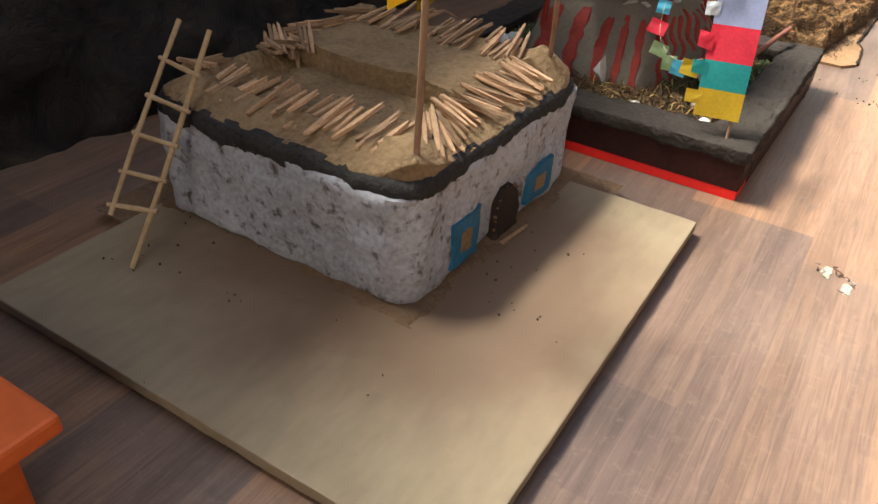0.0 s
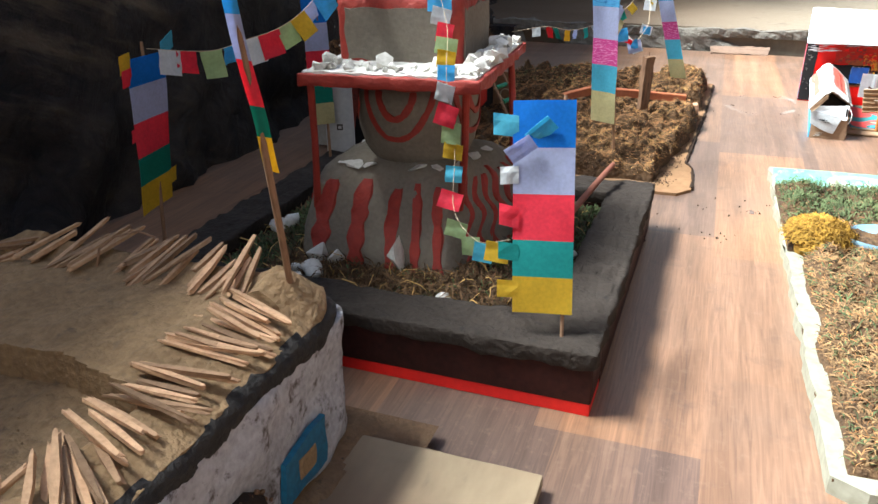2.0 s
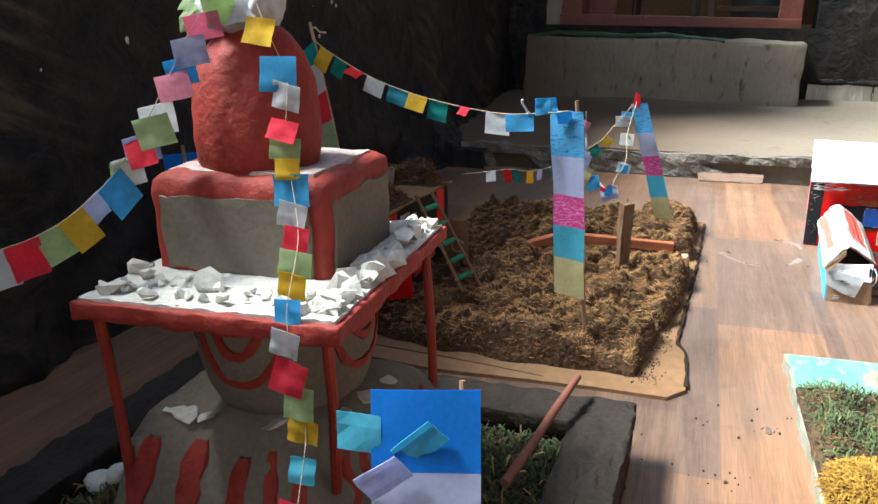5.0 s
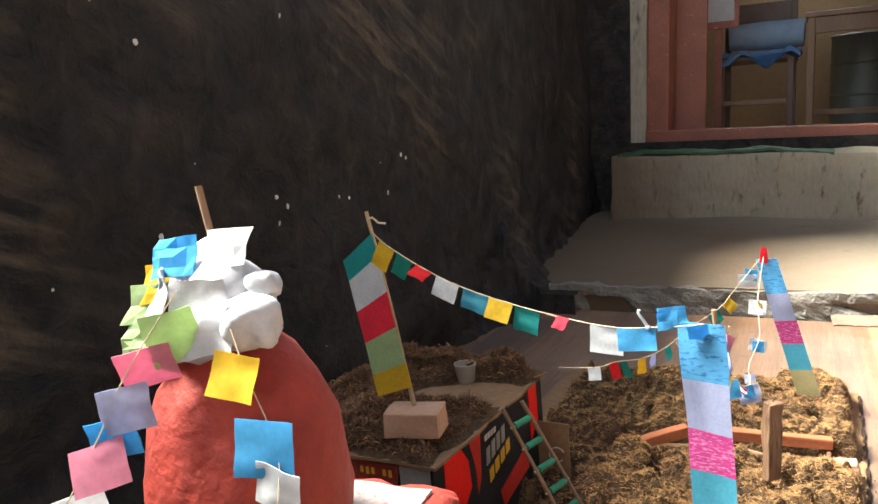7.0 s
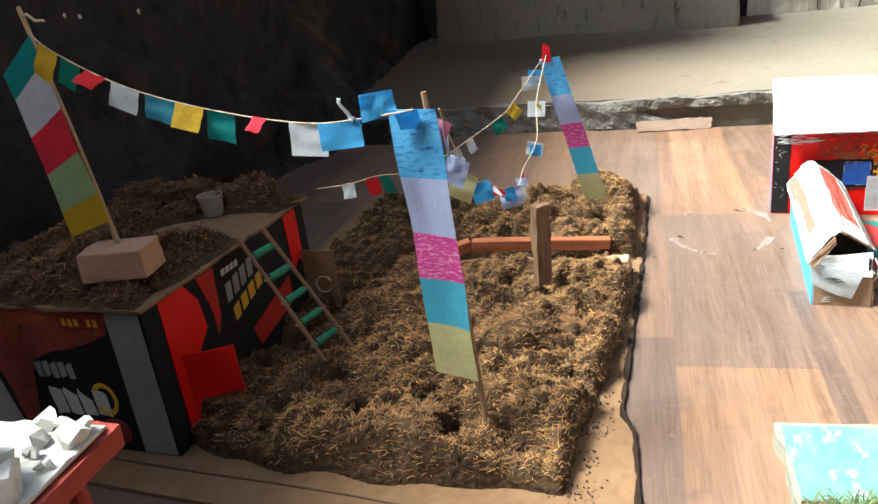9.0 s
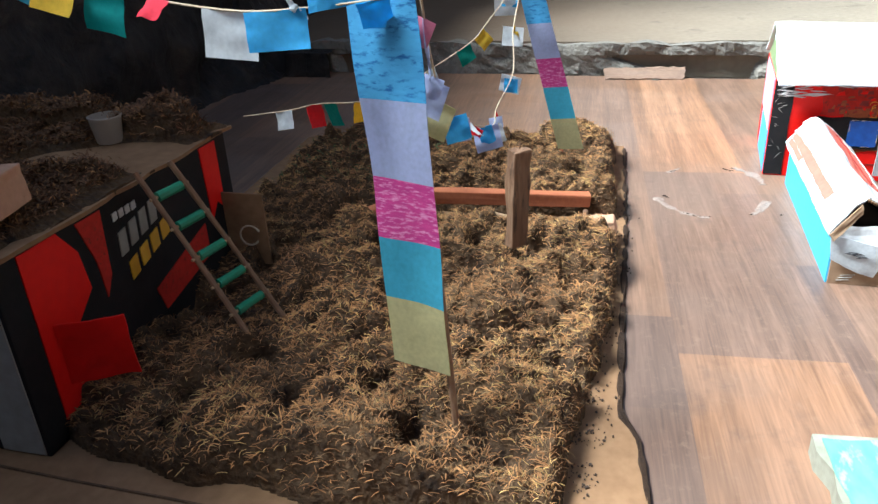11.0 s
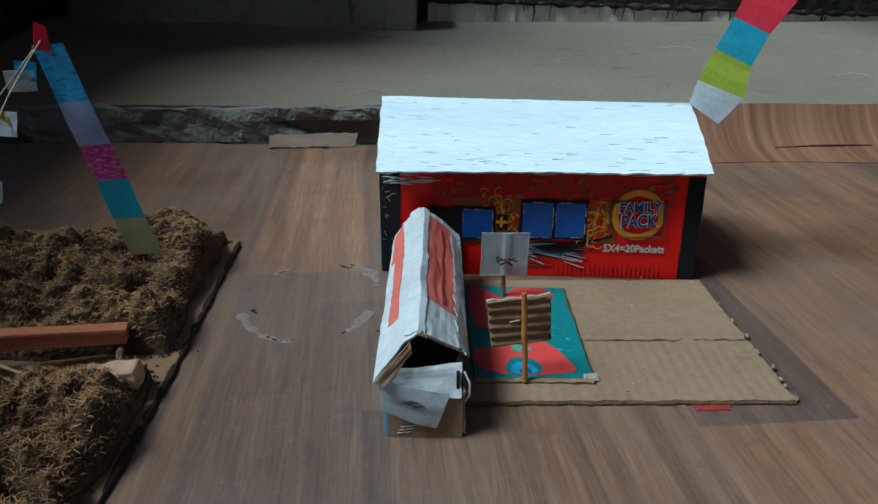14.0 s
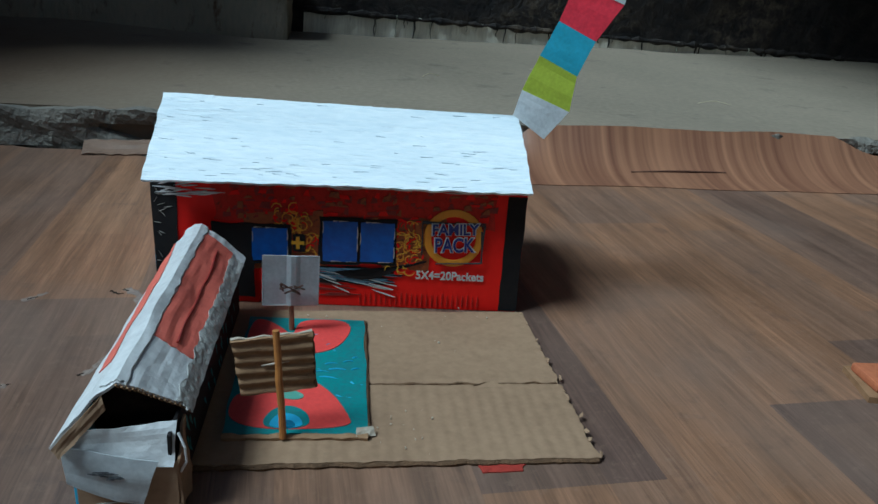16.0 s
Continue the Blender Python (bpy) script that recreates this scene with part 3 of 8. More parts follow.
def grid(x0, x1, y0, y1, nx, ny, f, skirt=None, bm=None):
    """A height field z = f(x, y), closed down to skirt where given."""
    b = bmesh.new()
    g = [[b.verts.new((x0 + (x1 - x0) * i / nx, y0 + (y1 - y0) * j / ny, 0)) for i in range(nx + 1)] for j in range(ny + 1)]
    for row in g:
        for v in row:
            v.co.z = f(v.co.x, v.co.y)
    for j in range(ny):
        for i in range(nx):
            b.faces.new((g[j][i], g[j][i + 1], g[j + 1][i + 1], g[j + 1][i]))
    if skirt is not None:
        rim = [g[0][i] for i in range(nx)] + [g[j][nx] for j in range(ny)] + [g[ny][i] for i in range(nx, 0, -1)] + [g[j][0] for j in range(ny, 0, -1)]
        low = [b.verts.new((v.co.x, v.co.y, skirt)) for v in rim]
        for k in range(len(rim)):
            q = (k + 1) % len(rim)
            b.faces.new((rim[q], rim[k], low[k], low[q]))
        b.faces.new(low)
    return join(bm, b)


def prism(outline, z0, z1, bm=None):
    b = bmesh.new()
    lo = [b.verts.new((x, y, z0)) for x, y in outline]
    hi = [b.verts.new((x, y, z1)) for x, y in outline]
    for i in range(len(lo)):
        k = (i + 1) % len(lo)
        b.faces.new((lo[i], lo[k], hi[k], hi[i]))
    bottom, top = b.faces.new(lo[::-1]), b.faces.new(hi)
    bmesh.ops.triangulate(b, faces=[bottom, top])
    return join(bm, b)


def wavy_outline(corners, step, amp, seed):
    """A closed outline with a torn, uneven edge."""
    pts = []
    for (x0, y0), (x1, y1) in zip(corners, corners[1:] + corners[:1]):
        k = max(1, int(math.hypot(x1 - x0, y1 - y0) / step))
        for i in range(k):
            x, y = x0 + (x1 - x0) * i / k, y0 + (y1 - y0) * i / k
            d = amp if i else 0
            pts.append((x + d * noise.noise(Vector((x * 30, y * 30, seed))), y + d * noise.noise(Vector((x * 30, y * 30, seed + 9)))))
    return pts


def strands(name, count, area, height, length, material, parent, seed, width=0.0011, lift=0.5, clump=None, label=""):
    """Fine dry moss: curled fibres strewn over the surface height(x, y) within area(rnd)."""
    rnd = np.random.RandomState(seed)
    verts, faces = [], []
    for i in range(count):
        p = area(rnd)
        if p is None:
            continue
        x, y = p
        z = height(x, y)
        a = rnd.uniform(0, 2 * math.pi)
        ln = length * rnd.uniform(0.5, 1.3)
        up = rnd.uniform(0.1, 1.0) * lift
        w = width * rnd.uniform(0.6, 1.4)
        ca, sa = math.cos(a), math.sin(a)
        turn = rnd.uniform(-0.6, 0.6)
        k = len(verts)
        for s, (f, h) in enumerate(((0.0, -0.15), (0.4, 0.75), (0.75, 1.0), (1.0, 0.7 * rnd.uniform(0.2, 1.2)))):
            b = a + turn * f
            cx, cy, cz = x + math.cos(b) * ln * f, y + math.sin(b) * ln * f, z + ln * up * h
            ww = w * (1.0 if s < 3 else 0.25)
            verts.append((cx - sa * ww, cy + ca * ww, cz))
            verts.append((cx + sa * ww, cy - ca * ww, cz + ww * 0.6))
        for s in range(3):
            faces.append((k + 2 * s, k + 2 * s + 1, k + 2 * s + 3, k + 2 * s + 2))
    me = bpy.data.meshes.new(name)
    me.from_pydata(verts, [], faces)
    me.materials.append(material)
    ob = new(name, me)
    ob.parent = parent
    return tagged(ob, label, "", "", "stuff")


def crumbs(name, count, spots, size, material, label, seed, m=None):
    """Loose crumbs of dirt, joined into one heap."""
    rnd = random.Random(seed)
    b = bmesh.new()
    for i in range(count):
        cx, cy, sp, z = spots[i % len(spots)]
        x, y = rnd.gauss(cx, sp), rnd.gauss(cy, sp)
        s = size * rnd.uniform(0.4, 1.3)
        mm = Matrix.Translation((x, y, z + s * 0.3)) @ Euler((rnd.uniform(0, 3), rnd.uniform(0, 3), rnd.uniform(0, 3))).to_matrix().to_4x4() @ Matrix.Diagonal((s, s * rnd.uniform(0.5, 1), s * rnd.uniform(0.4, 0.8), 1))
        bmesh.ops.create_icosphere(b, subdivisions=1, radius=0.5, matrix=mm)
    return solo(name, b, material, label, "debris", m, kind="stuff")


def pebble(r, seed, flat=0.6, sub=2):
    b = bmesh.new()
    bmesh.ops.create_icosphere(b, subdivisions=sub, radius=r)
    for v in b.verts:
        k = 1 + 0.35 * noise.noise(v.co * (1.2 / r) + Vector((seed * 3.1, seed, 0)))
        v.co *= k
        v.co.z *= flat
    return b


def lettering(name, body, size, m, material, parent, depth=0.0006, label="", bold=0.0, wide=0.0):
    cu = bpy.data.curves.new(name, "FONT")
    cu.body, cu.size, cu.extrude, cu.align_x, cu.align_y, cu.offset = body, size, depth, "CENTER", "CENTER", bold
    tmp = bpy.data.objects.new("tmp_text", cu)
    scene.collection.objects.link(tmp)
    dg = bpy.context.evaluated_depsgraph_get()
    me = bpy.data.meshes.new_from_object(tmp.evaluated_get(dg))
    bpy.data.objects.remove(tmp)
    bpy.data.curves.remove(cu)
    if wide:
        xs = [v.co.x for v in me.vertices]
        k = wide / (max(xs) - min(xs))
        for v in me.vertices:
            v.co.x *= k
    me.materials.clear()
    me.materials.append(material)
    ob = new(name, me)
    ob.parent, ob.matrix_basis = parent, m
    return tagged(ob, label)


# ---- the room ----
FLOOR = pose(0, 0, 0, 0, 0, -27)
BACK = pose(2.85, 4.30, 0.0, 0, 2.0, -29)
DOOR = pose(2.829, 4.355, -0.033, 0, 2.6, -29)
PLAT = pose(1.9, 2.93, 0, 0, 0, -31.4)
TURN_WALL = Matrix(((0, 0, 1, 0), (1, 0, 0, 0), (0, 1, 0, 0), (0, 0, 0, 1)))   # a grid's x, y, height become y, z, x


def rough_panel(y0, y1, z0, z1, step, amp, size, thick, bm, seed=0.0):
    f = lambda a, b: amp * noise.fractal(Vector((a / size, b / size, seed)), 1.0, 2.0, 4) + (0.035 * max(0.0, 0.45 - b) / 0.45 * (0.4 + noise.fractal(Vector((a * 9, b * 9, seed + 2)), 1.0, 2.0, 4)) if amp > 0.02 else 0.0)
    b = grid(y0, y1, z0, z1, max(2, int((y1 - y0) / step)), max(2, int((z1 - z0) / step)), f, -thick)
    b.transform(TURN_WALL)
    return join(bm, b)


STRAW = mat("dry_straw", (0.50, 0.43, 0.30), (0.38, 0.32, 0.22), 0.7, 40, 200)
SCUFF = mat("pale_scuffed_vinyl", (0.270, 0.205, 0.168), (0.175, 0.124, 0.098), 0.7, 30, 200, 0.5, 0.002)
TONGUE = mat("torn_vinyl", (0.20, 0.125, 0.085), (0.15, 0.092, 0.064), 0.6, 8, 90, 0.3, 0.001)
CURLVINYL = mat("curled_vinyl", (0.33, 0.165, 0.092), (0.115, 0.046, 0.028), 0.45, 1.5, 9, 0.15, 0.001, (0.085, 0.036, 0.024), 0.60, stretch=(7, 0.12, 0.12))
BACKING = mat("vinyl_backing", (0.185, 0.135, 0.115), (0.125, 0.088, 0.073), 0.8, 45, 200, 0.6, 0.002, (0.09, 0.065, 0.055), 0.54)


PLANK_W, PLANK_L, PLANK_X = 0.1655, 0.565, 0.187
# printed rows of the vinyl: where a joint falls, then tones (0 grey-violet to 1 pale tan) of the planks from there on
PLANK_ROWS = {-1: (0.545, (0.16, 0.74, 0.22, 0.70, 0.5)), 0: (0.47, (0.40, 0.66, 0.92, 0.34, 0.88, 0.8)), 1: (0.69, (0.62, 0.44, 0.20, 0.46, 0.42)),
              2: (0.50, (0.5, 0.3, 0.62, 0.4, 0.5)), 3: (0.635, (0.6, 0.4, 0.66, 0.04, 0.3)), 4: (0.40, (0.3, 0.7, 0.5, 0.74, 0.66, 0.4)), 5: (0.735, (0.5, 0.2, 0.04, 0.80, 0.42))}


def print_planks(b):
    """Cut the sheet along its printed joints and give each plank its tone."""
    rnd = random.Random(17)
    tone = b.faces.layers.float.new("tone")
    cols = range(-7, 26)
    for k in cols:
        bmesh.ops.bisect_plane(b, geom=b.verts[:] + b.edges[:] + b.faces[:], plane_co=(PLANK_X + k * PLANK_W, 0, 0), plane_no=(1, 0, 0))
    for k in cols:
        start, tones = PLANK_ROWS[k] if k in PLANK_ROWS else (rnd.uniform(0, PLANK_L), ())
        x0 = PLANK_X + k * PLANK_W

        def row(x):
            return x0 - 1e-4 < x < x0 + PLANK_W + 1e-4
        for i in range(-7, 7):
            mine = [f for f in b.faces if row(f.calc_center_median().x)]
            geom = set(mine)
            for f in mine:
                geom.update(f.edges)
                geom.update(f.verts)
            bmesh.ops.bisect_plane(b, geom=list(geom), plane_co=(0, start + i * PLANK_L, 0), plane_no=(0, 1, 0))
        loose = [rnd.uniform(0.05, 0.9) for _ in range(16)]
        for f in b.faces:
            c = f.calc_center_median()
            if row(c.x):
                i = math.floor((c.y - start) / PLANK_L)
                f[tone] = 0.21 + 0.50 * (tones[i] if 0 <= i < len(tones) else loose[i + 8])


def floor():
    # bare earth under the vinyl, one sheet under the whole house
    g = bmesh.new()
    bmesh.ops.create_grid(g, x_segments=2, y_segments=2, size=12, matrix=pose(1.5, 2, -0.012))
    solo("ground", g, CRUMBLE, "bare trodden earth under the vinyl sheet", "ground", kind="structure")
    pts = [(-0.95, -3.0), (4.4, -3.0)]
    u = 4.4
    rnd = random.Random(4)
    while u > -0.95:
        cut = 0.015 + 0.02 * abs(noise.noise(Vector((u * 5, 2, 0))))
        if 0.02 < u < 0.22:
            cut = 0.03
        if 0.22 <= u < 0.27:
            cut = 0.075
        if 0.27 <= u < 0.5:
            cut = 0.045
        pts.append((u, 3.473 - 0.077 * (u - 0.363) - cut))
        u -= rnd.uniform(0.02, 0.07)
    pts.append((-0.95, 3.5))
    b = prism(pts, -0.0035, 0.0)
    print_planks(b)
    ob = solo("floor", b, LINO, "worn vinyl sheet printed like brown planks", "floor", FLOOR, kind="structure")
    # torn places where the grey backing shows, with lifted flakes
    for k, (x, y, s, seed) in enumerate(((0.660, 0.822, 0.015, 11), (0.672, 0.788, 0.014, 14), (1.04, 1.50, 0.010, 17))):
        rnd = random.Random(seed)
        loc = FLOOR.inverted() @ Vector((x, y, 0))
        out = []
        for i in range(16):
            a = 2 * math.pi * i / 16
            r = s * (0.55 + 0.5 * rnd.random())
            out.append((loc.x + r * math.cos(a) * 0.5, loc.y + r * math.sin(a) * 1.25))
        part("tear", prism(out, -0.002, 0.0006), PALEBOARD if k in (0, 1) else BACKING, ob, "torn vinyl with grey backing showing")
        for j in range(2 if s > 0.013 else 0):      # curled scratches round the tear
            a, w, bend = rnd.uniform(0, 6.28), rnd.uniform(0.4, 1.3), rnd.uniform(-0.16, 0.2)
            arc = [(loc.x + s * w * math.cos(a + bend * q) * 0.75 + 0.12 * s * q * math.sin(q), loc.y + s * w * math.sin(a + bend * q) * 1.2 + 0.14 * s * q, 0.0006 + 0.0005 * (q % 2)) for q in range(7)]
            g = tube(arc, 0.0016, 5, None, 0.6, 0.4, seed + j)
            part("scratch", g, SCUFF if j else DARKWOOD, ob)
        for j in range(2):
            a = rnd.uniform(0, 6.28)
            c = Vector((loc.x + s * 0.7 * math.cos(a), loc.y + s * 0.7 * math.sin(a), 0.001))
            d = Vector((math.cos(a + 1.4), math.sin(a + 1.4), 0)) * s * 0.32
            e = Vector((math.cos(a), math.sin(a), 0.35)) * s * 0.10
            part("flake", sheet(c - d, c + d, c - d * 0.8 + e, c + d * 0.6 + e, 5, 2, 0.001, 0.002, seed + j, ragged=0.003), DARKWOOD, ob, "lifted flake of vinyl")
    # two blisters where the sheet has split: pale rubbed rims and black slits
    spot = lambda x, y, z=0.0003: FLOOR.inverted() @ Vector((x, y, z))
    for pts, m_, w_, seed in (
            (((1.362, 2.236), (1.358, 2.20), (1.365, 2.165), (1.384, 2.137), (1.392, 2.137)), SCUFF, 0.0042, 1),
            (((1.44, 2.326), (1.455, 2.330), (1.47, 2.336)), SCUFF, 0.0040, 3), (((1.552, 2.302), (1.560, 2.270), (1.556, 2.235), (1.545, 2.215)), SCUFF, 0.0070, 4),
            (((1.505, 2.155), (1.470, 2.128), (1.452, 2.120)), SCUFF, 0.0040, 5),
            (((1.366, 2.166), (1.375, 2.148), (1.388, 2.137), (1.394, 2.138)), DARKHOLE, 0.0026, 7), (((1.377, 2.238), (1.379, 2.224)), DARKHOLE, 0.0034, 8), (((1.534, 2.305), (1.538, 2.292), (1.545, 2.290)), DARKHOLE, 0.0030, 9),
            (((1.548, 2.302), (1.556, 2.284)), DARKHOLE, 0.0022, 10), (((1.446, 2.327), (1.458, 2.329)), DARKHOLE, 0.0022, 11), (((1.449, 2.121), (1.462, 2.124)), DARKHOLE, 0.0020, 12), (((1.487, 2.104), (1.492, 2.102)), DARKHOLE, 0.0024, 13)):
        p = [spot(*q) for q in pts]
        fine = [p[i].lerp(p[i + 1], k / 5) + Vector((0.0018 * noise.noise(Vector((i * 3 + k, seed, 0))), 0.0018 * noise.noise(Vector((i * 3 + k, seed, 5))), 0)) for i in range(len(p) - 1) for k in range(5)] + [p[-1]]
        g = tube(fine, w_ * (1.45 if m_ is SCUFF else 0.8), 8, None, 0.7, 0.4, seed)
        for v in g.verts:
            v.co.z = 0.0003 + (0.06 if m_ is SCUFF else 0.22) * v.co.z
        part("scratch" if m_ is SCUFF else "slit", g, m_, ob, "rubbed pale rim of a split" if m_ is SCUFF else "black slit in the vinyl", smooth=True)
    # the sheet's loose end, curled up against the step
    b = bmesh.new()
    rows = []
    for i in range(41):
        x = 0.60 + 1.5 * i / 40
        h = 0.094 * min(1, i / 3) * (1 - 0.5 * min(1, max(0, (x - 1.42) / 0.10))) * (0.94 + 0.1 * noise.noise(Vector((x * 6, 0, 0))))
        row = []
        for j in range(9):
            s = j / 8
            row.append((x, -0.19 + 0.175 * s - 0.01 * noise.noise(Vector((x * 5, s, 3))), h * (0.35 * s ** 2 + 0.65 * s ** 4) + 0.0012 + 0.004 * noise.noise(Vector((x * 9, s * 2, 1))) * s))
        rows.append(row)
    top = [[b.verts.new(p) for p in r] for r in rows]
    bot = [[b.verts.new((p[0], p[1] + 0.002, p[2] - 0.002)) for p in r] for r in rows]
    for i in range(40):
        for j in range(8):
            b.faces.new((top[i][j], top[i + 1][j], top[i + 1][j + 1], top[i][j + 1]))
            b.faces.new((bot[i][j], bot[i][j + 1], bot[i + 1][j + 1], bot[i + 1][j]))
        b.faces.new((top[i][8], top[i + 1][8], bot[i + 1][8], bot[i][8]))
        b.faces.new((top[i][0], bot[i][0], bot[i + 1][0], top[i + 1][0]))
    for i in (0, 40):
        for j in range(8):
            b.faces.new((top[i][j], top[i][j + 1], bot[i][j + 1], bot[i][j]))
    solo("floor_edge", b, CURLVINYL, "loose end of the vinyl sheet curled up against the step", "floor", PLAT, kind="structure", smooth=True)
    solo("thin_stick", rod((-0.11, 0, 0), (0.11, 0.0, 0.004), 0.0022, 6, None, 0.3, 0.7, 0.003, 5), DARKWOOD, "dark thin stick lying on the curled vinyl", "stick", PLAT @ pose(1.02, -0.105, 0.0105, 0, 0, 2))
    for x, y, a, ln in ((0.98, 0.86, -12, 0.07), (1.30, 0.33, -6, 0.045), (0.55, 0.6, 30, 0.03)):
        solo("straw", rod((-ln, 0, 0), (ln, 0, 0), 0.0016, 6, None, 0.3, 0.6, 0.010, 7), STRAW, "bent dry straw on the raised concrete floor", "straw", PLAT @ pose(x, y, 0.094, 0, 0, a), "straws on the platform")
    # the torn tongue of vinyl that stands up at the step
    b = sheet((-0.22, -0.075, 0.001), (-0.03, -0.06, 0.001), (-0.23, -0.02, 0.016), (-0.025, -0.012, 0.022), 14, 5, 0.002, 0.006, 3.0, ragged=0.004)
    solo("floor_tongue", b, TONGUE, "torn tongue of vinyl lifted at the step", "floor", PLAT, kind="structure")
    return ob


def walls():
    b = None
    lo, hi = WIN_Z - WIN_H / 2, WIN_Z + WIN_H / 2
    b = rough_panel(-3.2, 5.3, -0.02, lo, 0.024, 0.022, 0.34, 0.2, b)
    b = rough_panel(-3.2, WIN_Y - WIN_W / 2, lo, 2.7, 0.12, 0.02, 0.34, 0.2, b)
    b = rough_panel(WIN_Y + WIN_W / 2, 5.3, lo, 2.7, 0.12, 0.02, 0.34, 0.2, b)
    wall = solo("wall_left", b, SOOT, "soot-black rough plastered wall with pale scratches", "wall", WALL_L, kind="structure", smooth=True)
    # chips of pale plaster where the soot has flaked
    rnd = random.Random(12)
    known = ((2.13, 0.576), (2.06, 0.487), (1.84, 0.501), (1.63, 0.504), (1.595, 0.476), (2.634, 0.20), (2.60, 0.192), (1.293, 0.789), (1.644, 0.863), (1.59, 0.526), (2.166, 0.567), (1.282, 0.497), (1.875, 0.494))
    for i in range(30):
        y, z = known[i] if i < len(known) else (rnd.uniform(-0.3, 3.6), rnd.uniform(0.12, 1.05))
        s = rnd.uniform(0.005, 0.0085) if i < len(known) else rnd.uniform(0.0015, 0.0035)
        c = pebble(s, i, 0.35, 1)
        x = 0.022 * noise.fractal(Vector((y / 0.34, z / 0.34, 0.0)), 1.0, 2.0, 4)
        part("chip", c, STONE, wall, m=pose(x, y, z, rnd.uniform(-20, 20), 90, 0))
    # daub slumped down at the wall's foot, over the corner of the raised floor
    b = grid(0.0, 0.30, 2.30, 3.75, 60, 240, lambda x, y: 0.0, None)
    for v in b.verts:
        x, y = v.co.x, v.co.y
        w = 0.06 + 0.13 * math.exp(-((y - 2.86) / 0.22) ** 2) + 0.03 * noise.noise(Vector((y * 7, 0, 4)))
        h = 0.10 + 0.20 * math.exp(-((y - 2.90) / 0.35) ** 2)
        f = max(0.0, 1 - x / w)
        lumps = noise.fractal(Vector((x * 26, y * 26, 2)), 0.8, 2.0, 4)
        v.co.z = (h * f ** 1.5 + 0.016 * lumps * (0.3 + f) if f > 0 else -0.02) + (0.085 if y > 2.80 - 0.1 * x else 0.0)
        v.co.x = x - 0.025 + 0.012 * lumps
    part("slumped_daub", b, SOOT, wall, "crumbled sooty daub heaped at the foot of the wall", smooth=True)
    win = thing("window_1", "long wooden window frame high over the sooty wall", "window", WALL_L @ pose(-0.15, WIN_Y, WIN_Z), kind="structure")
    for s, c in (((0.05, WIN_W, 0.05), (0, 0, WIN_H / 2 - 0.025)), ((0.05, WIN_W, 0.05), (0, 0, -WIN_H / 2 + 0.025)), ((0.05, 0.05, WIN_H - 0.1), (0, WIN_W / 2 - 0.025, 0)), ((0.05, 0.05, WIN_H - 0.1), (0, -WIN_W / 2 + 0.025, 0)), ((0.03, 0.03, WIN_H - 0.1), (0, -1.2, 0)), ((0.03, 0.03, WIN_H - 0.1), (0, 1.2, 0))):
        part("window_frame", box(s, c, 0.004), BROWNWOOD, win)
    # unseen wall behind the camera and wall opposite, with openings added for fill lamps, and ceiling
    b = box((1.0, 0.25, 2.75), (0.45, -3.12, 1.35))
    b = box((2.9, 0.25, 2.75), (3.75, -3.12, 1.35), bm=b)
    b = box((1.35, 0.25, 1.0), (1.625, -3.12, 0.475), bm=b)
    b = box((1.35, 0.25, 0.5), (1.625, -3.12, 2.475), bm=b)
    solo("wall_rear", b, MUDWALL, "unseen dark mud wall with an opening added for a fill lamp", "wall", WALL_L, kind="structure")
    b = box((0.25, 3.6, 2.75), (5.3, -1.5, 1.35))
    b = box((0.25, 3.8, 2.75), (5.3, 4.2, 1.35), bm=b)
    b = box((0.25, 2.0, 1.0), (5.3, 1.3, 0.475), bm=b)
    b = box((0.25, 2.0, 0.5), (5.3, 1.3, 2.475), bm=b)
    solo("wall_right", b, MUDWALL, "unseen dark mud wall with an opening added for a fill lamp", "wall", WALL_L, kind="structure")
    # unseen ceiling, placed to hold back daylight except over the gap
    b = box((5.0, 10.4, 0.12), (ROOF_GAP + 2.5, 1.6, 2.76))
    for i in range(11):
        b = box((0.09, 10.2, 0.10), (ROOF_GAP + 0.06 + 0.4 * i, 1.6, 2.655), bm=b)
    solo("ceiling", b, CEIL, "unseen ceiling of boards and poles, left open by the sooty wall", "ceiling", WALL_L, kind="structure")
    # wall with the doorway
    b = None
    T = pose(0, 0, 0, 0, 0, -90)     # panels built facing +x are turned to face the room
    for x0, x1, z0, z1 in ((-1.72, -1.34, -0.02, 2.7), (0.03, 3.6, 0.20, 2.7), (-1.34, 0.03, 2.3, 2.7), (-1.34, 0.03, -0.02, 0.45)):
        b = rough_panel(x0, x1, z0, z1, 0.05, 0.015, 0.3, 0.3, b, 4.0)
    b.transform(T)
    solo("wall_back", b, SOOT, "soot-black rough plastered wall with a doorway", "wall", BACK, kind="structure", smooth=True)
    b = rough_panel(0.03, 3.6, 0.0, 0.20, 0.025, 0.008, 0.12, 0.28, None, 9.0)
    b.transform(pose(0, -0.012, 0) @ T)
    trim = solo("trim", b, TRIMPLASTER, "strip of bare pale plaster with dark drips below the soot", "wall", BACK, kind="structure")
    rnd = random.Random(21)
    for i in range(34):          # soot drips run down over the plaster, and a few pale ones
        x, dark = rnd.uniform(0.06, 2.2), i % 5 != 0
        ln = rnd.uniform(0.03, 0.15)
        p = [(x + 0.003 * math.sin(k * 1.7 + i), 0, 0.205 - ln * k / 6) for k in range(7)]
        d = tube(p, rnd.uniform(0.0018, 0.0042), 6, None, 0.3, 0.4, i)
        d.transform(pose(0, -0.020, 0) @ Matrix.Diagonal((1, 1.2, 1, 1)))
        part("drip", d, SOOT if dark else PALEBOARD, trim)
